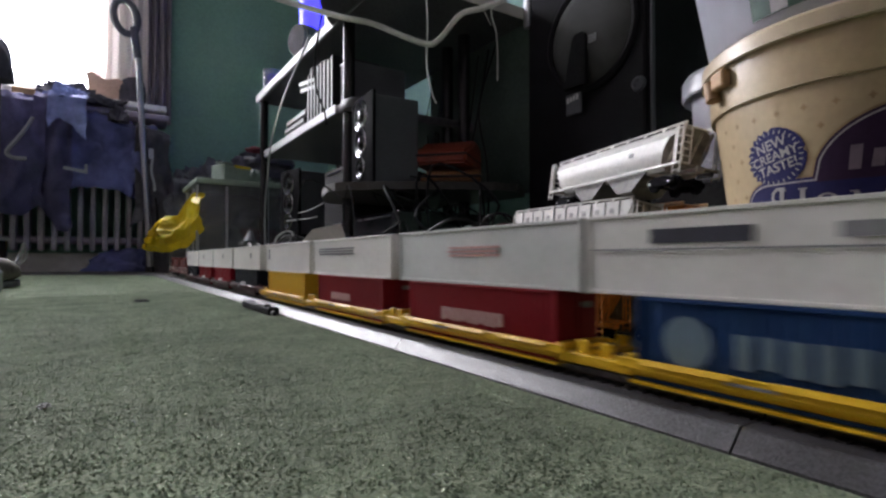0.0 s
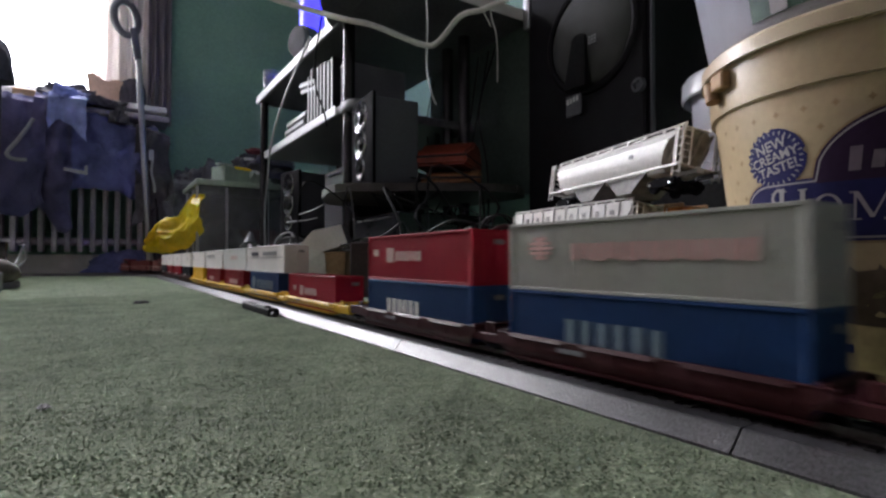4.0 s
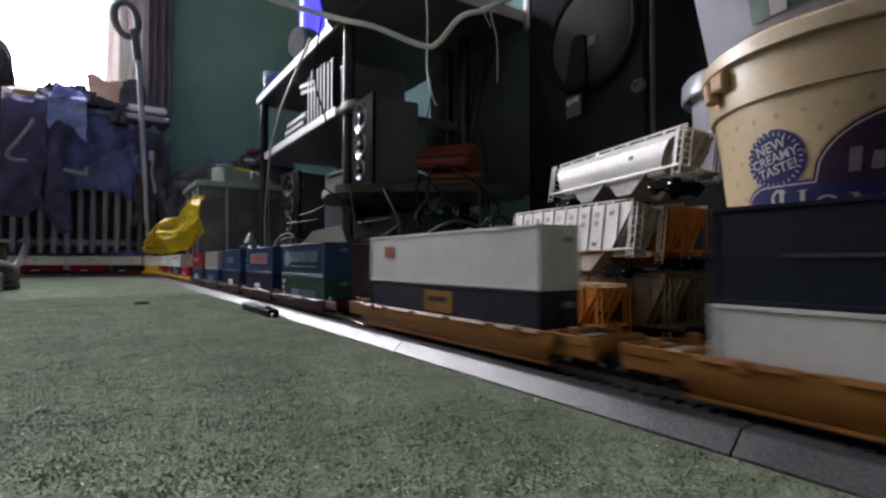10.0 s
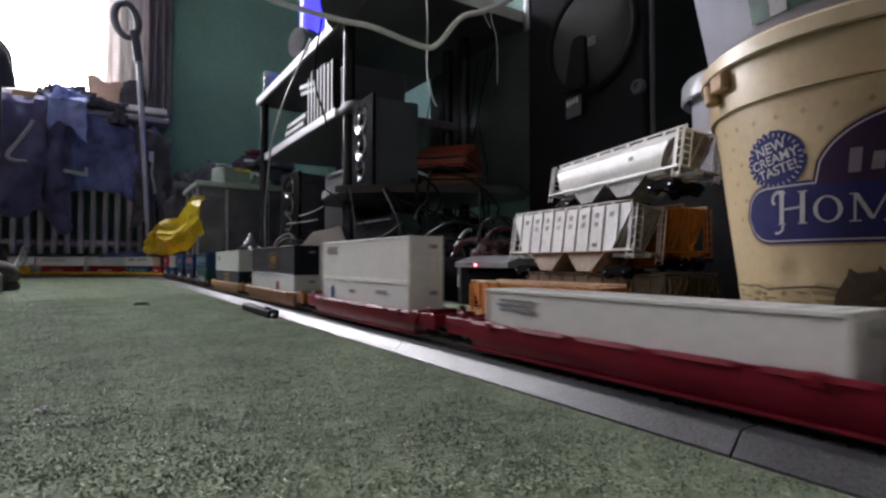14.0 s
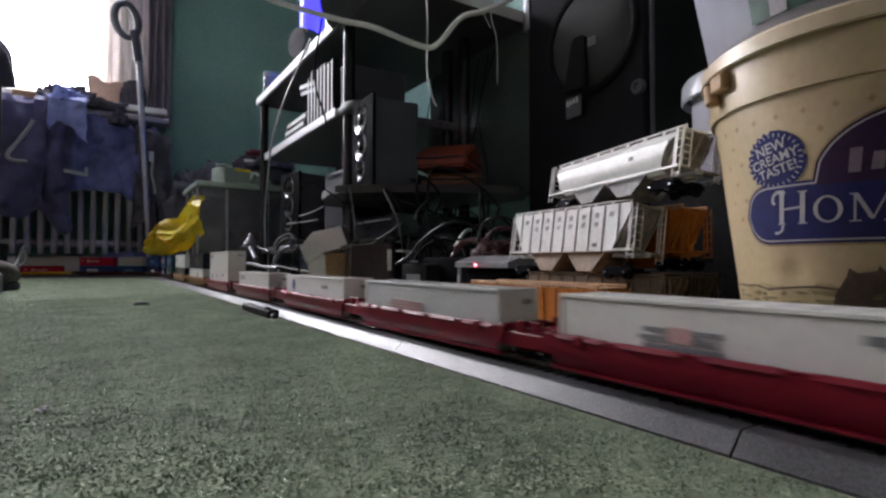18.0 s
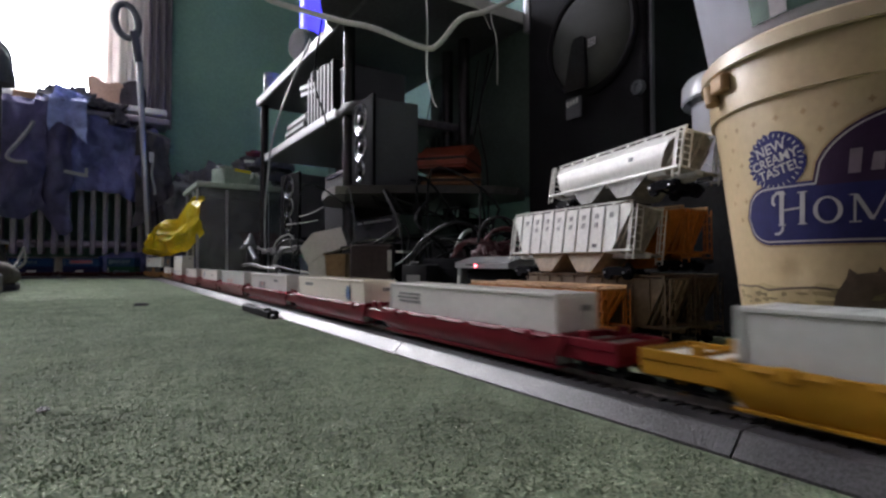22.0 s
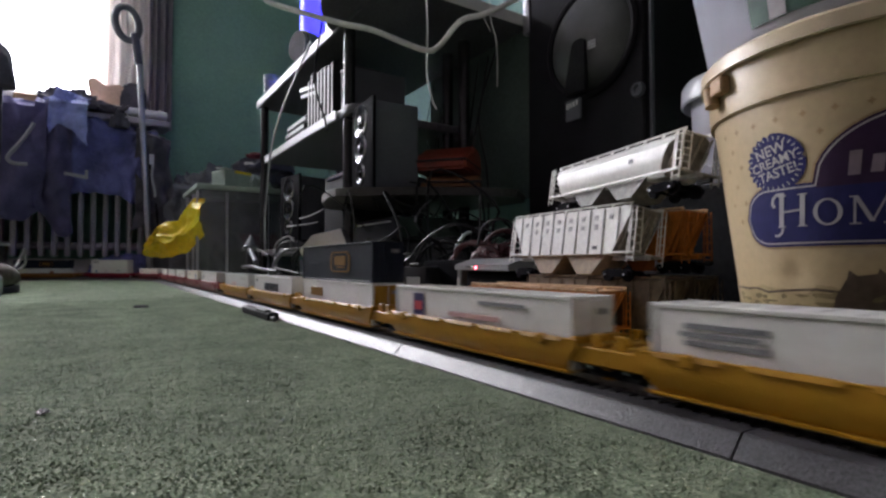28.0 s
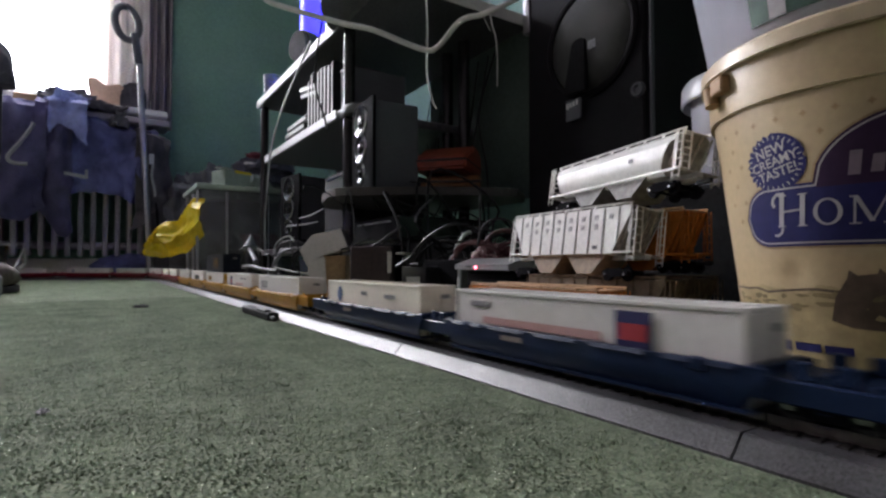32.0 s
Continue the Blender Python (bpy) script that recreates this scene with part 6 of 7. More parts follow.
# orange cases on the lower shelf
for k, (mtl, x, y, z, rz, hh, q) in enumerate(((M_ORANGEBOX, 0.690, 1.010, 0.227, -38, 0.050, 0.86), (M_REDBOX, 0.690, 1.035, 0.277, -50, 0.068, 0.70))):
    cs = thing("tool_case", "dusty orange plastic case" if k == 0 else "orange-red plastic case on top of another", "case", pose(x, y, z, rz=rz))
    bm = prism(B(), [(-0.11 * q, 0.0), (0.11 * q, 0.0), (0.118 * q, hh * 0.40), (0.105 * q, hh * 0.78), (0.072 * q, hh * 0.98), (0.020 * q, hh), (-0.020 * q, hh * 0.74), (-0.075 * q, hh * 0.56), (-0.112 * q, hh * 0.34)], "x", -0.065, 0.065)
    bmesh.ops.bevel(bm, geom=bm.edges[:], offset=0.006, segments=3, affect="EDGES")
    part("shell", bm, mtl, cs, smooth=True)
    part("seam", box(B(), (0, 0, hh * 0.30), (0.133, 0.232 * q, 0.004), 0.001), M_BLACKPLASTIC, cs, "dark seam")
    part("catch", box(B(), (-0.067, 0.03, hh * 0.32), (0.004, 0.026, 0.014), 0.001), M_BLACKPLASTIC, cs)
    part("handle", box(B(), (-0.068, -0.030, hh * 0.30), (0.008, 0.040, 0.008), 0.003, seg=2), M_BLACKPLASTIC, cs, "black carrying handle", True)
# things on the top board
hp = thing("headphones", "round black headphone cup on the shelf's edge", "headphones")
part("ear_cup", rod(B(), (0.500, 1.560, 0.728), (0.535, 1.570, 0.728), 0.050, 28), M_BLACKPLASTIC, hp, smooth=True)
part("ear_pad", rod(B(), (0.488, 1.557, 0.728), (0.502, 1.561, 0.728), 0.044, 28), M_DARKCLOTH, hp, smooth=True)
part("foot", box(B(), (0.52, 1.565, 0.678), (0.06, 0.06, 0.02), 0.004), M_BLACKPLASTIC, hp)
cup = thing("drinking_glass", "small clear glass at the end of the shelf", "glass")
part("glass", lathe(B(), [(0.0, 0.668), (0.024, 0.668), (0.026, 0.67), (0.029, 0.75), (0.0275, 0.75), (0.0245, 0.673), (0.0, 0.672)], 32, (0.515, 1.93, 0)), M_CLEAR, cup, smooth=True)
part("base", lathe(B(), [(0.0, 0.672), (0.024, 0.673), (0.0245, 0.68), (0.0, 0.681)], 32, (0.515, 1.93, 0)), M_CLEAR, cup, smooth=True)
led = thing("light_bottle", "glowing blue and teal coloured lamp bottle on the shelf", "lamp")
part("body", lathe(B(), [(0.0, 0.668), (0.050, 0.668), (0.054, 0.672), (0.054, 1.12), (0.04, 1.15), (0.0, 1.155)], 40, (0.60, 1.700, 0)), M_LEDBLUE, led, "glowing blue plastic", True)
part("collar", lathe(B(), [(0.0, 0.668), (0.036, 0.668), (0.036, 0.672), (0.036, 1.02), (0.0, 1.03)], 40, (0.575, 1.445, 0)), M_LEDTEAL, led, "dim teal plastic", True)
part("band", lathe(B(), [(0.0385, 0.700), (0.0395, 0.700), (0.0395, 0.708), (0.0385, 0.708)], 40, (0.575, 1.445, 0)), M_BLACKPLASTIC, led)
solo("white_box", box(B(), (0.545, 1.20, 0.735), (0.14, 0.16, 0.134), 0.006), M_WHITEPAINT, "white plastic box on the top board", "box", smooth=True)

# cables
tube("thick_white_cable", [(0.255, 1.02, 0.585), (0.267, 1.006, 0.563), (0.375, 0.936, 0.525), (0.430, 0.901, 0.511), (0.507, 0.852, 0.475), (0.534, 0.834, 0.479), (0.569, 0.809, 0.528), (0.605, 0.785, 0.541), (0.646, 0.758, 0.563), (0.72, 0.72, 0.62), (0.80, 0.70, 0.75)], 0.0052, M_CABLE, label="thick white cable sagging in front of the shelves")
tube("white_cable", [(0.545, 0.90, 0.64), (0.548, 0.895, 0.54), (0.545, 0.892, 0.45), (0.553, 0.885, 0.395), (0.56, 0.88, 0.375)], 0.0015, M_CABLE, label="thin white cable hanging from the shelf")
tube("white_cable", [(0.712, 0.901, 0.695), (0.714, 0.901, 0.633), (0.712, 0.892, 0.590), (0.719, 0.888, 0.563), (0.723, 0.887, 0.516), (0.730, 0.896, 0.457)], 0.0012, M_CABLE, label="thin white cable hanging beside the loudspeaker", category="cable")
tube("white_cable", [(0.654, 0.963, 0.693), (0.683, 0.933, 0.645), (0.699, 0.912, 0.618), (0.716, 0.902, 0.580)], 0.001, M_CABLE, label="thin white cable under the top board", category="cable")
tube("grey_cable", [(0.478, 1.40, 0.68), (0.470, 1.47, 0.63), (0.468, 1.63, 0.55), (0.468, 1.75, 0.45), (0.470, 1.80, 0.34), (0.472, 1.84, 0.22), (0.48, 1.86, 0.1)], 0.0032, M_GREYCABLE, label="grey cable trailing down the shelf's front")
tube("grey_cable", [(0.475, 1.30, 0.70), (0.470, 1.335, 0.60), (0.470, 1.33, 0.52), (0.470, 1.27, 0.44), (0.470, 1.25, 0.40)], 0.0026, M_DARKCABLE, label="black cable looped over the shelf's front")
rng = random.Random(11)
for k in range(20):
    x, y = rng.uniform(0.40, 0.80), rng.uniform(0.62, 1.25)
    z = rng.uniform(0.02, 0.22)
    pts = [(x, y, 0.004)]
    for j in range(5):
        pts.append((x + rng.uniform(-0.10, 0.10), y + rng.uniform(-0.12, 0.12), max(0.006, z * (0.4 + 0.9 * rng.random()))))
    pts.append((x + rng.uniform(-0.1, 0.1), y + rng.uniform(-0.1, 0.1), 0.004))
    tube("loose_cable", pts, rng.choice((0.0016, 0.0020, 0.0026)), M_DARKCABLE, label="tangled loose cable behind the track", category="cable")
for k in range(7):
    y = 0.97 + rng.uniform(0.0, 0.34)
    tube("loose_cable", [(0.83, y + rng.uniform(-0.06, 0.06), 0.60), (0.80, y + rng.uniform(-0.05, 0.05), rng.uniform(0.40, 0.50)), (0.76, y + rng.uniform(-0.10, 0.10), rng.uniform(0.26, 0.34)), (0.80, y + rng.uniform(-0.10, 0.10), rng.uniform(0.12, 0.20)), (0.74, y + rng.uniform(-0.08, 0.08), 0.05)], rng.choice((0.0014, 0.0020, 0.0026)), M_DARKCABLE, label="black cable hanging behind the shelves", category="cable")
tube("black_cable", [(0.55, 1.45, 0.10), (0.46, 1.52, 0.13), (0.43, 1.55, 0.09), (0.42, 1.46, 0.02), (0.40, 1.35, 0.006)], 0.0045, M_BLACKPLASTIC, label="stout black cable on the carpet", category="cable")
tube("grey_cable", [(0.40, 1.62, 0.008), (0.385, 1.46, 0.02), (0.385, 1.38, 0.075), (0.40, 1.33, 0.10), (0.43, 1.28, 0.09), (0.43, 1.22, 0.02)], 0.0048, M_SMOKECABLE, label="dull grey looped hose beside the shelves", category="hose")
tube("grey_cable", [(0.355, 1.62, 0.055), (0.36, 1.55, 0.058), (0.365, 1.44, 0.050), (0.38, 1.36, 0.046)], 0.0050, M_SMOKECABLE, label="dark grey cable end on the carpet", category="cable")
fn = thing("funnel", "small pale plastic funnel on its spout", "funnel")
part("cone", rod(B(), (0.375, 1.63, 0.112), (0.380, 1.64, 0.150), 0.020, 20, 0.004), M_GREYBOX, fn, smooth=True)
part("spout", rod(B(), (0.372, 1.62, 0.108), (0.362, 1.50, 0.070), 0.007, 12), M_GREYBOX, fn, smooth=True)
part("stand", rod(B(), (0.372, 1.625, 0.0), (0.374, 1.628, 0.112), 0.010, 12), M_BLACKPLASTIC, fn)

def coil(cx, cy, cz, r, turns, thick, material, label, seed):
    """A loose coil of cable that stands on edge, facing along its shorter way."""
    rr = random.Random(seed)
    pts = []
    for k in range(turns * 14):
        a = 2 * math.pi * k / 14
        q = r * (1 + 0.10 * math.sin(2.3 * a + seed) + rr.uniform(-0.03, 0.03))
        pts.append((cx + 0.78 * q * math.cos(a), cy - 0.52 * q * math.cos(a) + 0.006 * math.sin(0.7 * a), max(0.004, cz + q * 0.8 * math.sin(a))))
    tube("cable_coil", pts, thick, material, label=label, category="cable")


coil(0.545, 0.82, 0.062, 0.060, 3, 0.0022, M_DARKCABLE, "loose black cable coil standing among the adapters", 3)
coil(0.535, 0.62, 0.075, 0.050, 3, 0.0020, M_DARKCABLE, "loose black cable coil behind the wagons", 5)
coil(0.475, 0.565, 0.090, 0.026, 2, 0.0022, M_REDCABLE, "dark red cable coil lying on the charger", 7)
coil(0.430, 1.24, 0.060, 0.050, 2, 0.0030, M_DARKCABLE, "stout black cable loop in front of the shelves", 9)

# open carton, adapters and a small device with a red light
cb = thing("carton", "small opened carton, white outside and brown below", "carton", pose(0.381, 1.029, 0.0, rz=-33.2))
part("body", box(B(), (0.0205, 0.030, 0.0405), (0.050, 0.052, 0.081), 0.001), M_CARD, cb, "brown carton body")
bm = prism(B(), [(-0.0485, 0.0922), (-0.0231, 0.1233), (0.0358, 0.1360), (0.0496, 0.0956), (0.0, 0.0806), (-0.0312, 0.0560)], "y", 0.0, 0.056)
bmesh.ops.bevel(bm, geom=bm.edges[:], offset=0.0012, segments=2, affect="EDGES")
part("lid", bm, M_CARDWHITE, cb, "white carton lid", True)
part("lid_edge", prism(B(), [(0.0358, 0.1360), (0.0496, 0.0956), (0.0515, 0.0962), (0.0400, 0.1310)], "y", 0.002, 0.050), M_DARKCLOTH, cb, "torn dark lid edge")
part("flap", prism(B(), [(-0.0312, 0.0550), (-0.002, 0.0790), (0.0030, 0.0770), (0.0085, 0.0), (-0.022, 0.0), (-0.028, 0.030)], "y", -0.0005, 0.0015), M_CARDWHITE, cb, "white hanging flap")
part("side_panel", box(B(), (-0.010, 0.030, 0.036), (0.010, 0.050, 0.072), 0.001), M_CARDWHITE, cb)
mb = thing("maroon_box", "dark maroon cardboard box with a white edge", "box", pose(0.408, 0.852, 0.0, rz=-33.2))
part("body", box(B(), (0, 0, 0.047), (0.070, 0.075, 0.094), 0.002), M_REDDARK, mb)
part("label", box(B(), (0.0335, -0.0385, 0.066), (0.007, 0.002, 0.036), 0.0004), M_CARDWHITE, mb, "white edge label")
solo("power_adapter", box(B(), (0.46, 0.92, 0.05), (0.07, 0.09, 0.10), 0.006, -10, 2), M_BAFFLE, "tall black adapter block on the carpet", "adapter", smooth=True)
solo("power_adapter", box(B(), (0.50, 0.70, 0.035), (0.07, 0.14, 0.07), 0.006, 5, 2), M_BAFFLE, "long black power strip on the carpet", "adapter", smooth=True)
dv = thing("charger", "flat white charger with a small red light", "charger", pose(0.452, 0.548, 0.0, rz=-8))
part("block", box(B(), (0.006, 0, 0.027), (0.056, 0.120, 0.054), 0.004), M_BAFFLE, dv, "black base block")
part("top", prism(B(), [(-0.036, 0.0555), (0.036, 0.0560), (0.036, 0.0720), (-0.010, 0.0710), (-0.036, 0.0625)], "y", -0.075, 0.066), K_GREY, dv, "white top cover")
part("light", rod(B(), (-0.0378, 0.004, 0.0586), (-0.034, 0.004, 0.0586), 0.0013, 12), M_LEDRED, dv, "small red light")
part("slot", box(B(), (-0.0365, 0.024, 0.0600), (0.002, 0.016, 0.0025), 0.0004), M_BLACKPLASTIC, dv, "dark slot")
solo("red_cloth", heap(0.470, 0.585, 0.071, 0.022, 0.040, 0.020, 91, 0.3, creases=0.10), M_REDCABLE, "small dark red cloth lying on the charger", "cloth", smooth=True)
tube("red_cable", [(0.42, 0.62, 0.07), (0.44, 0.60, 0.095), (0.47, 0.57, 0.09), (0.50, 0.53, 0.098), (0.53, 0.50, 0.06)], 0.0026, M_REDCABLE, label="dark red cable lying over the charger", category="cable")
solo("book", box(B(), (0.49, 0.53, 0.022), (0.10, 0.16, 0.044), 0.003, -12), M_SATIN, "flat black box beside the wagons", "box")

tube("stout_cable", [(0.378, 0.709, 0.059), (0.391, 0.688, 0.074), (0.397, 0.672, 0.091), (0.410, 0.651, 0.109), (0.426, 0.628, 0.120), (0.448, 0.613, 0.118), (0.466, 0.615, 0.104), (0.471, 0.624, 0.076)], 0.0020, M_SLEEKCABLE, label="stout glossy black cable arching over the clutter", category="cable")
tube("stout_cable", [(0.422, 0.560, 0.089), (0.426, 0.557, 0.109), (0.429, 0.542, 0.120), (0.444, 0.532, 0.122), (0.454, 0.526, 0.113), (0.460, 0.535, 0.089)], 0.0020, M_SLEEKCABLE, label="glossy black cable loop behind the wagons", category="cable")
tube("stout_cable", [(0.379, 0.911, 0.081), (0.409, 0.879, 0.091), (0.441, 0.846, 0.118), (0.458, 0.834, 0.132), (0.468, 0.828, 0.109), (0.462, 0.821, 0.058)], 0.0016, M_SLEEKCABLE, label="black cable curling over the boxes", category="cable")
tube("grey_cable", [(0.434, 1.458, 0.169), (0.450, 1.436, 0.171), (0.476, 1.406, 0.174), (0.499, 1.392, 0.180)], 0.0020, M_GREYCABLE, label="short pale grey cable among the boxes", category="cable")
tube("grey_cable", [(0.469, 1.458, 0.193), (0.486, 1.435, 0.198), (0.502, 1.412, 0.207), (0.521, 1.400, 0.219)], 0.0018, M_GREYCABLE, label="short pale grey cable among the boxes", category="cable")
tube("grey_cable", [(0.359, 1.319, 0.082), (0.363, 1.315, 0.110), (0.373, 1.296, 0.126), (0.389, 1.286, 0.132), (0.395, 1.270, 0.120)], 0.0022, M_GREYCABLE, label="pale grey hose loop on the carpet", category="cable")
tube("grey_cable", [(0.411, 1.319, 0.131), (0.404, 1.324, 0.114), (0.406, 1.312, 0.093), (0.420, 1.302, 0.085), (0.432, 1.294, 0.099)], 0.0028, M_SMOKECABLE, label="dark grey hose loop on the carpet", category="cable")
tube("grey_cable", [(0.346, 1.268, 0.057), (0.362, 1.246, 0.051), (0.378, 1.212, 0.045), (0.399, 1.174, 0.041)], 0.0018, M_GREYCABLE, label="pale grey cable lying on the carpet", category="cable")
tube("grey_cable", [(0.362, 1.699, 0.107), (0.386, 1.659, 0.114), (0.406, 1.622, 0.103), (0.418, 1.579, 0.092)], 0.0036, M_SMOKECABLE, label="grey tube lying beside the funnel", category="cable")
tube("green_cable", [(0.454, 0.659, 0.085), (0.459, 0.655, 0.098), (0.466, 0.650, 0.109), (0.474, 0.645, 0.112)], 0.0028, M_LID, label="short dull green cable by the charger", category="cable")
tube("red_cable", [(0.408, 0.593, 0.076), (0.405, 0.583, 0.085), (0.415, 0.576, 0.091), (0.425, 0.558, 0.089), (0.432, 0.541, 0.085), (0.438, 0.538, 0.077)], 0.0026, M_REDCABLE, label="dark red cable lying over the charger", category="cable")
for x, y, rz in ((0.438, 0.735, 20), (0.470, 0.640, -30)):
    pb = thing("plug_adapter", "small black plug adapter among the cables", "adapter", pose(x, y, 0.0, rz=rz), "adapters among the cables")
    part("body", box(B(), (0, 0, 0.030), (0.038, 0.052, 0.060), 0.005, seg=2), M_BLACKPLASTIC, pb, smooth=True)
    part("collar", box(B(), (-0.012, 0, 0.062), (0.014, 0.020, 0.006), 0.002), M_BLACKPLASTIC, pb)
    part("label", box(B(), (-0.0195, 0.0, 0.034), (0.001, 0.028, 0.018), 0.0002), M_MARKGREY, pb, "small faded rating label")
solo("paper", box(B(), (0.4360, 0.782, 0.081), (0.060, 0.014, 0.003), 0.0005, 40), M_CARDWHITE, "torn white paper slip on the adapters", "paper")

# clear storage box with a lid, cloths and the yellow bag
sb = thing("storage_box", "cloudy clear plastic storage box with a pale green lid", "storage box")
bm = box(B(), (0.49, 2.28, 0.172), (0.38, 0.36, 0.344), 0.012, seg=2)
bmesh.ops.delete(bm, geom=[f for f in bm.faces if f.calc_center_median().z > 0.3435], context="FACES")
bmesh.ops.solidify(bm, geom=bm.faces[:], thickness=0.003)
part("body", bm, M_CLEAR, sb, smooth=True)
part("lid", box(B(), (0.49, 2.28, 0.354), (0.40, 0.38, 0.020), 0.007, seg=2), M_LID, sb, "pale green snap lid", True)
for x, y in ((0.298, 2.098), (0.298, 2.20), (0.298, 2.36), (0.40, 2.098), (0.55, 2.098)):
    part("corner_rib", rod(B(), (x, y, 0.01), (x - 0.003, y - 0.003, 0.335), 0.005, 10), M_MILKY, sb, smooth=True)
part("contents", heap(0.49, 2.28, 0.008, 0.14, 0.14, 0.24, 31, 0.2), M_DARKCLOTH, sb, "dark contents", True)
for k, (x, y, hh, mtl, lbl) in enumerate(((0.40, 2.30, 0.19, M_DARKCLOTH, "dark folded bundle inside"), (0.53, 2.20, 0.11, M_LOWSHELF, "dark box inside"), (0.53, 2.22, 0.065, M_REDCLOTH, "dull red folder inside"))):
    zb = (0.008, 0.008, 0.120)[k]
    part("contents", box(B(), (x, y, zb + hh / 2), (0.13, 0.15, hh), 0.012, (8, -6, 14)[k], 2), mtl, sb, lbl, True)
tin = thing("small_carton", "small grey-green carton with a yellow band on the storage box", "box", pose(0.425, 2.165, 0.364, rz=24))
part("body", box(B(), (0, 0, 0.030), (0.115, 0.085, 0.060), 0.003), M_LID, tin)
part("flap", box(B(), (-0.045, -0.02, 0.066), (0.045, 0.05, 0.003), 0.001, 20), M_LID, tin)
part("band", box(B(), (0.022, -0.0425, 0.056), (0.072, 0.003, 0.010), 0.001), M_YELLOWBAG, tin, "dull yellow band")
solo("towel", heap(0.50, 2.29, 0.364, 0.10, 0.12, 0.075, 41, 0.3, creases=0.15), M_LID, "crumpled pale green towel on the storage box", "towel", smooth=True)
solo("blanket", heap(0.54, 2.72, 0.0, 0.30, 0.18, 0.50, 44, 0.05, 0.30, 0.13), M_SLATECLOTH, "heaped charcoal blanket in the corner", "blanket", smooth=True)
solo("coat", heap(0.335, 2.74, 0.0, 0.15, 0.12, 0.43, 47, 0.08, 0.45, 0.14), M_DARKCLOTH, "heaped dark coat beside the radiator", "clothes", smooth=True)
solo("pullover", sheet(60, 60, drape(0.27, 0.37, 0.405, lambda u: 0.235 + 0.09 * (u - 0.5) ** 2, 2.62, 33, 6, 0.012)), M_SLATECLOTH, "grey pullover hanging off the heap of clothes", "clothes", smooth=True)
for k, (x, y, zb, sx, sz) in enumerate(((0.575, 2.44, 0.364, 0.17, 0.075), (0.60, 2.42, 0.420, 0.15, 0.070), (0.61, 2.40, 0.475, 0.13, 0.055))):
    solo("folded_shirt", heap(x, y, zb, sx, 0.11, sz, 80 + k, 0.12, 0.45, 0.10), (M_SLATECLOTH, M_DARKCLOTH, M_DARKCLOTH)[k], "dark folded shirt in a pile of clothes", "clothes", group="pile of folded shirts", smooth=True)
solo("woollen_hat", heap(0.60, 2.37, 0.520, 0.075, 0.07, 0.036, 51, 0.2, 0.7, 0.1), M_REDCLOTH, "maroon woollen hat on top of the pile", "hat", smooth=True)
solo("paper", box(B(), (0.545, 2.335, 0.497), (0.065, 0.04, 0.010), 0.001, -20), M_CARDWHITE, "small white paper slip among the clothes", "paper")


def bag_at(u, v):
    # u runs from the loose end to the box's near corner, v from the top fold to the hem
    x, y = 0.152 + 0.163 * u, 2.40 - 0.33 * u
    top = 0.140 + 0.085 * min(1.0, u * 2.6) + 0.080 * max(0.0, min(1.0, (u - 0.60) * 4))
    low = 0.100 - 0.008 * math.sin(4.4 * u) + 0.060 * max(0.0, u - 0.72) / 0.28
    z = top + (low - top) * v
    fold = abs(noise.noise(Vector((u * 3.2, v * 2.2, 2.7)))) + 0.3 * abs(noise.noise(Vector((u * 7 + 3, v * 5, 5.1))))
    out = 0.050 * math.sin(math.pi * min(1.0, 0.10 + 0.9 * v)) * (0.35 + 0.65 * math.sin(math.pi * u)) - 0.060 * (fold - 0.25) * math.sin(math.pi * min(1.0, 0.2 + 0.75 * v))
    return Vector((x - out * 0.70, y - out * 0.70, z + wob(u * 2, v * 2, 13, 1.5, 0.010)))


solo("plastic_bag", sheet(70, 60, bag_at, 0.0015), M_YELLOWBAG, "crumpled bright yellow plastic bag hanging from the storage box", "bag", smooth=True)
solo("blue_rag", heap(0.10, 2.80, 0.0, 0.16, 0.07, 0.11, 61, 0.25), M_NAVY, "faded blue cloth fallen below the radiator", "cloth", smooth=True)

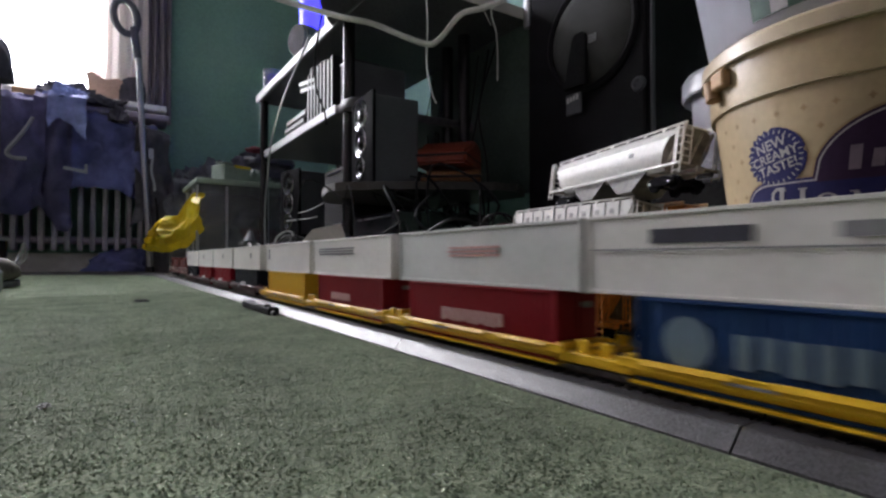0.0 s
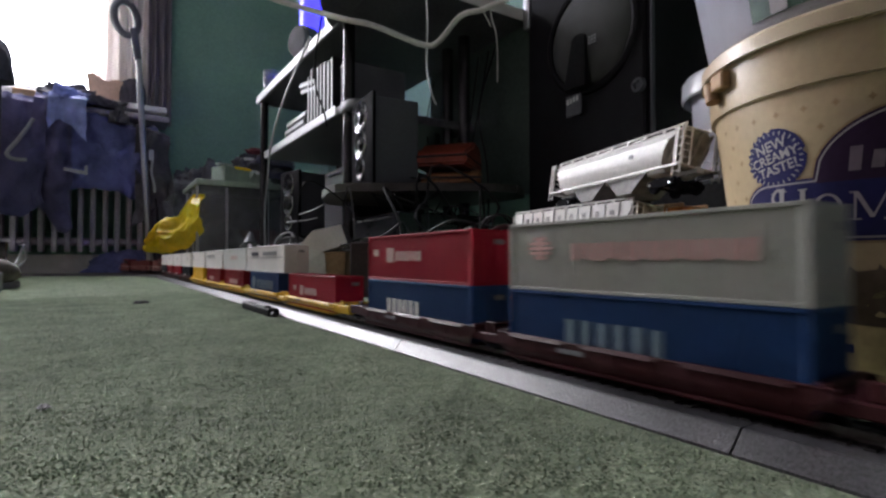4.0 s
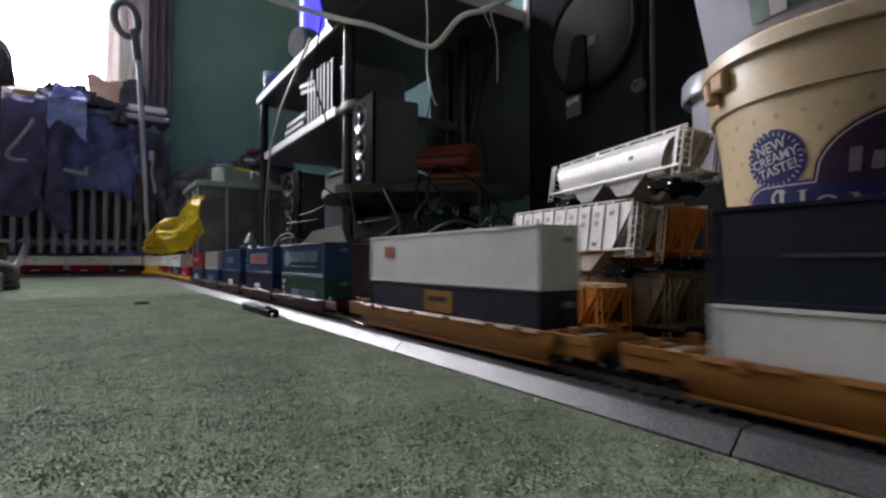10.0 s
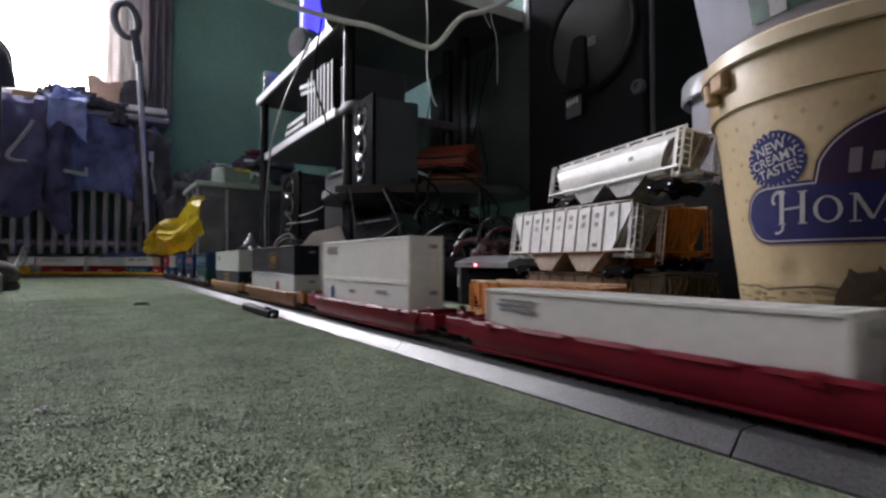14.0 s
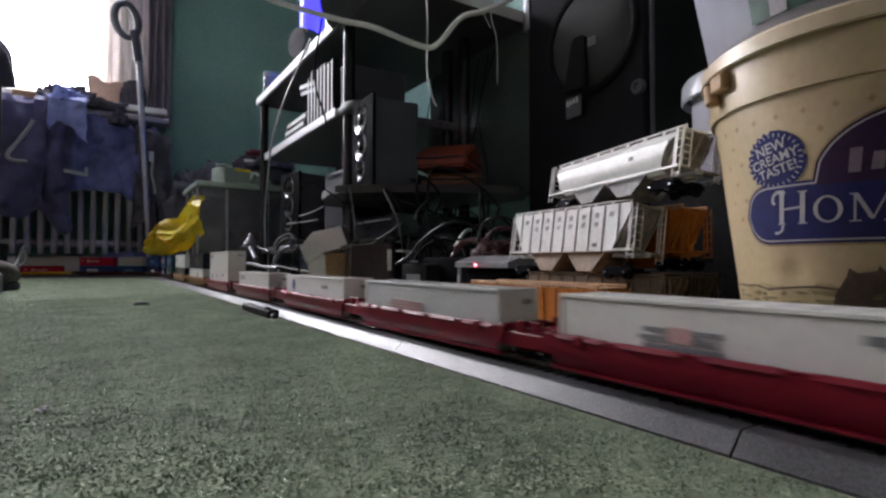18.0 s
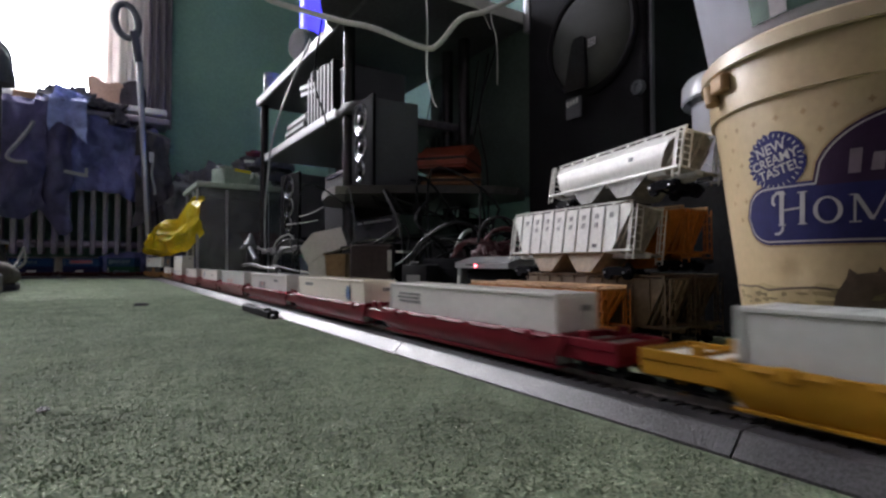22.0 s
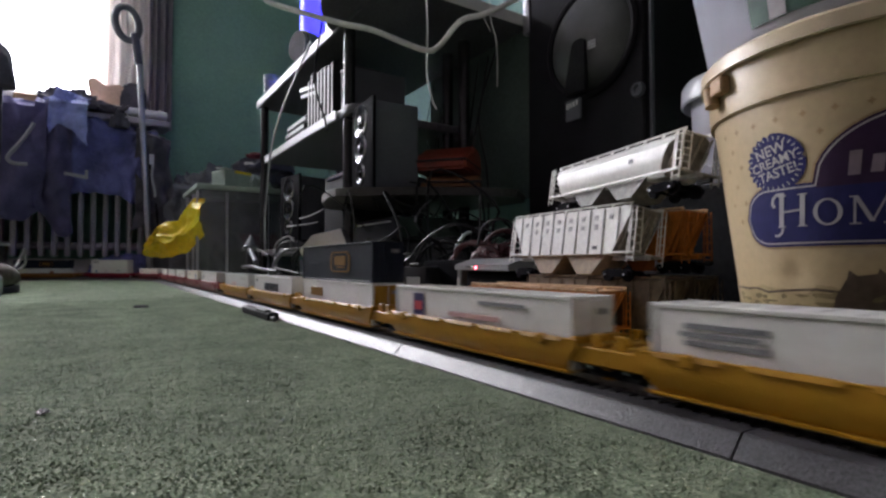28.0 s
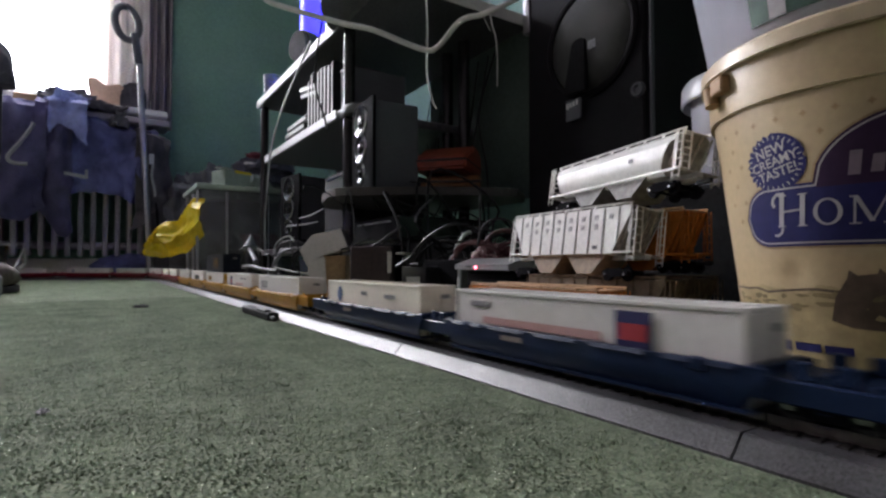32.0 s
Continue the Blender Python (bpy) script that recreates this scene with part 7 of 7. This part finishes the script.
# ---- carpet pile near the track ----
def pile(xa, xb, ya, yb, step, tall, seed):
    r = np.random.RandomState(seed)
    gx, gy = np.meshgrid(np.arange(xa, xb, step), np.arange(ya, yb, step))
    n = gx.size
    px = gx.ravel() + r.uniform(-0.5, 0.5, n) * step
    py = gy.ravel() + r.uniform(-0.5, 0.5, n) * step
    keep = (px < 0.1675) & (py < 2.12 + 0.52 * np.clip(1 - (px + 0.33) / 0.5, 0, 1) ** 0.5) & ~((px > 0.155) & (py > 0.575) & (py < 0.725))
    px, py = px[keep], py[keep]
    n = px.size
    # clumps: the pile stands higher and lower over a few millimetres
    grid = r.uniform(0.0, 1.0, (96, 96))
    cx, cy = px / 0.0046, py / 0.0034
    ix, iy = np.floor(cx).astype(int), np.floor(cy).astype(int)
    fx, fy = cx - ix, cy - iy
    fx, fy = fx * fx * (3 - 2 * fx), fy * fy * (3 - 2 * fy)
    lump = (grid[ix % 96, iy % 96] * (1 - fx) + grid[(ix + 1) % 96, iy % 96] * fx) * (1 - fy) + (grid[ix % 96, (iy + 1) % 96] * (1 - fx) + grid[(ix + 1) % 96, (iy + 1) % 96] * fx) * fy
    h = tall * (0.50 + 0.9 * lump) * r.uniform(0.72, 1.0, n)
    rad_ = step * r.uniform(0.62, 1.05, n)
    a0 = r.uniform(0, 6.28, n)
    verts = np.zeros((n, 4, 3))
    for k in range(3):
        verts[:, k, 0] = px + rad_ * np.cos(a0 + k * 2.094)
        verts[:, k, 1] = py + rad_ * np.sin(a0 + k * 2.094)
        verts[:, k, 2] = -0.0003
    verts[:, 3, 0] = px + r.uniform(-0.5, 0.5, n) * step
    verts[:, 3, 1] = py + r.uniform(-0.5, 0.5, n) * step
    verts[:, 3, 2] = h
    base = np.arange(n)[:, None] * 4
    faces = np.concatenate([base + np.array([[0, 1, 3]]), base + np.array([[1, 2, 3]]), base + np.array([[2, 0, 3]])])
    me = bpy.data.meshes.new("carpet_pile")
    me.from_pydata(verts.reshape(-1, 3).tolist(), [], faces.tolist())
    me.materials.append(M_TUFT)
    for p in me.polygons:
        p.use_smooth = True
    return tagged(new("carpet_pile", me), "short grey-green carpet pile", "carpet", kind="stuff")


pile(-0.12, 0.170, 0.06, 0.50, 0.0014, 0.0006, 1)
pile(-0.18, 0.170, 0.50, 1.10, 0.0021, 0.0007, 2)
pile(-0.34, 0.170, 1.10, 2.45, 0.0040, 0.0006, 3)

# ---- what moves ----
TRAVEL = ((0, 0.0), (1, 0.171), (2, 0.339), (3, 0.502), (4, 0.664), (5, 0.822), (6, 0.980), (7, 1.142), (8, 1.308), (9, 1.475), (10, 1.644),
          (11, 1.815), (12, 1.989), (13, 2.160), (14, 2.328), (15, 2.491), (16, 2.650), (17, 2.807), (18, 2.965), (19, 3.122), (20, 3.277),
          (21, 3.430), (22, 3.579), (23, 3.725), (24, 3.870), (25, 4.018), (26, 4.167), (27, 4.317), (28, 4.469), (29, 4.619), (30, 4.772),
          (31, 4.930), (32, 5.089))


def gone(t):
    """How far the train has run at t, smooth from second to second."""
    i = min(int(t), 31)
    p = [TRAVEL[min(max(i + k, 0), 32)][1] for k in (-1, 0, 1, 2)]
    f = t - i
    m0, m1 = (p[2] - p[0]) / (2 if i > 0 else 1), (p[3] - p[1]) / (2 if i < 31 else 1)
    return (2 * f ** 3 - 3 * f * f + 1) * p[1] + (f ** 3 - 2 * f * f + f) * m0 + (3 * f * f - 2 * f ** 3) * p[2] + (f ** 3 - f * f) * m1


def motions():
    times = [0.5 * k for k in range(65)]
    for ob, mid, z, wheelbase in MOVERS:
        rows = []
        for t in times:
            s = mid + gone(t)
            ax, ay, _ = path(s + wheelbase / 2)
            bx, by, _ = path(s - wheelbase / 2)
            rows.append((t, pose((ax + bx) / 2, (ay + by) / 2, z, rz=math.degrees(math.atan2(ay - by, ax - bx)) - 90)))
        walk(ob, rows)


motions()
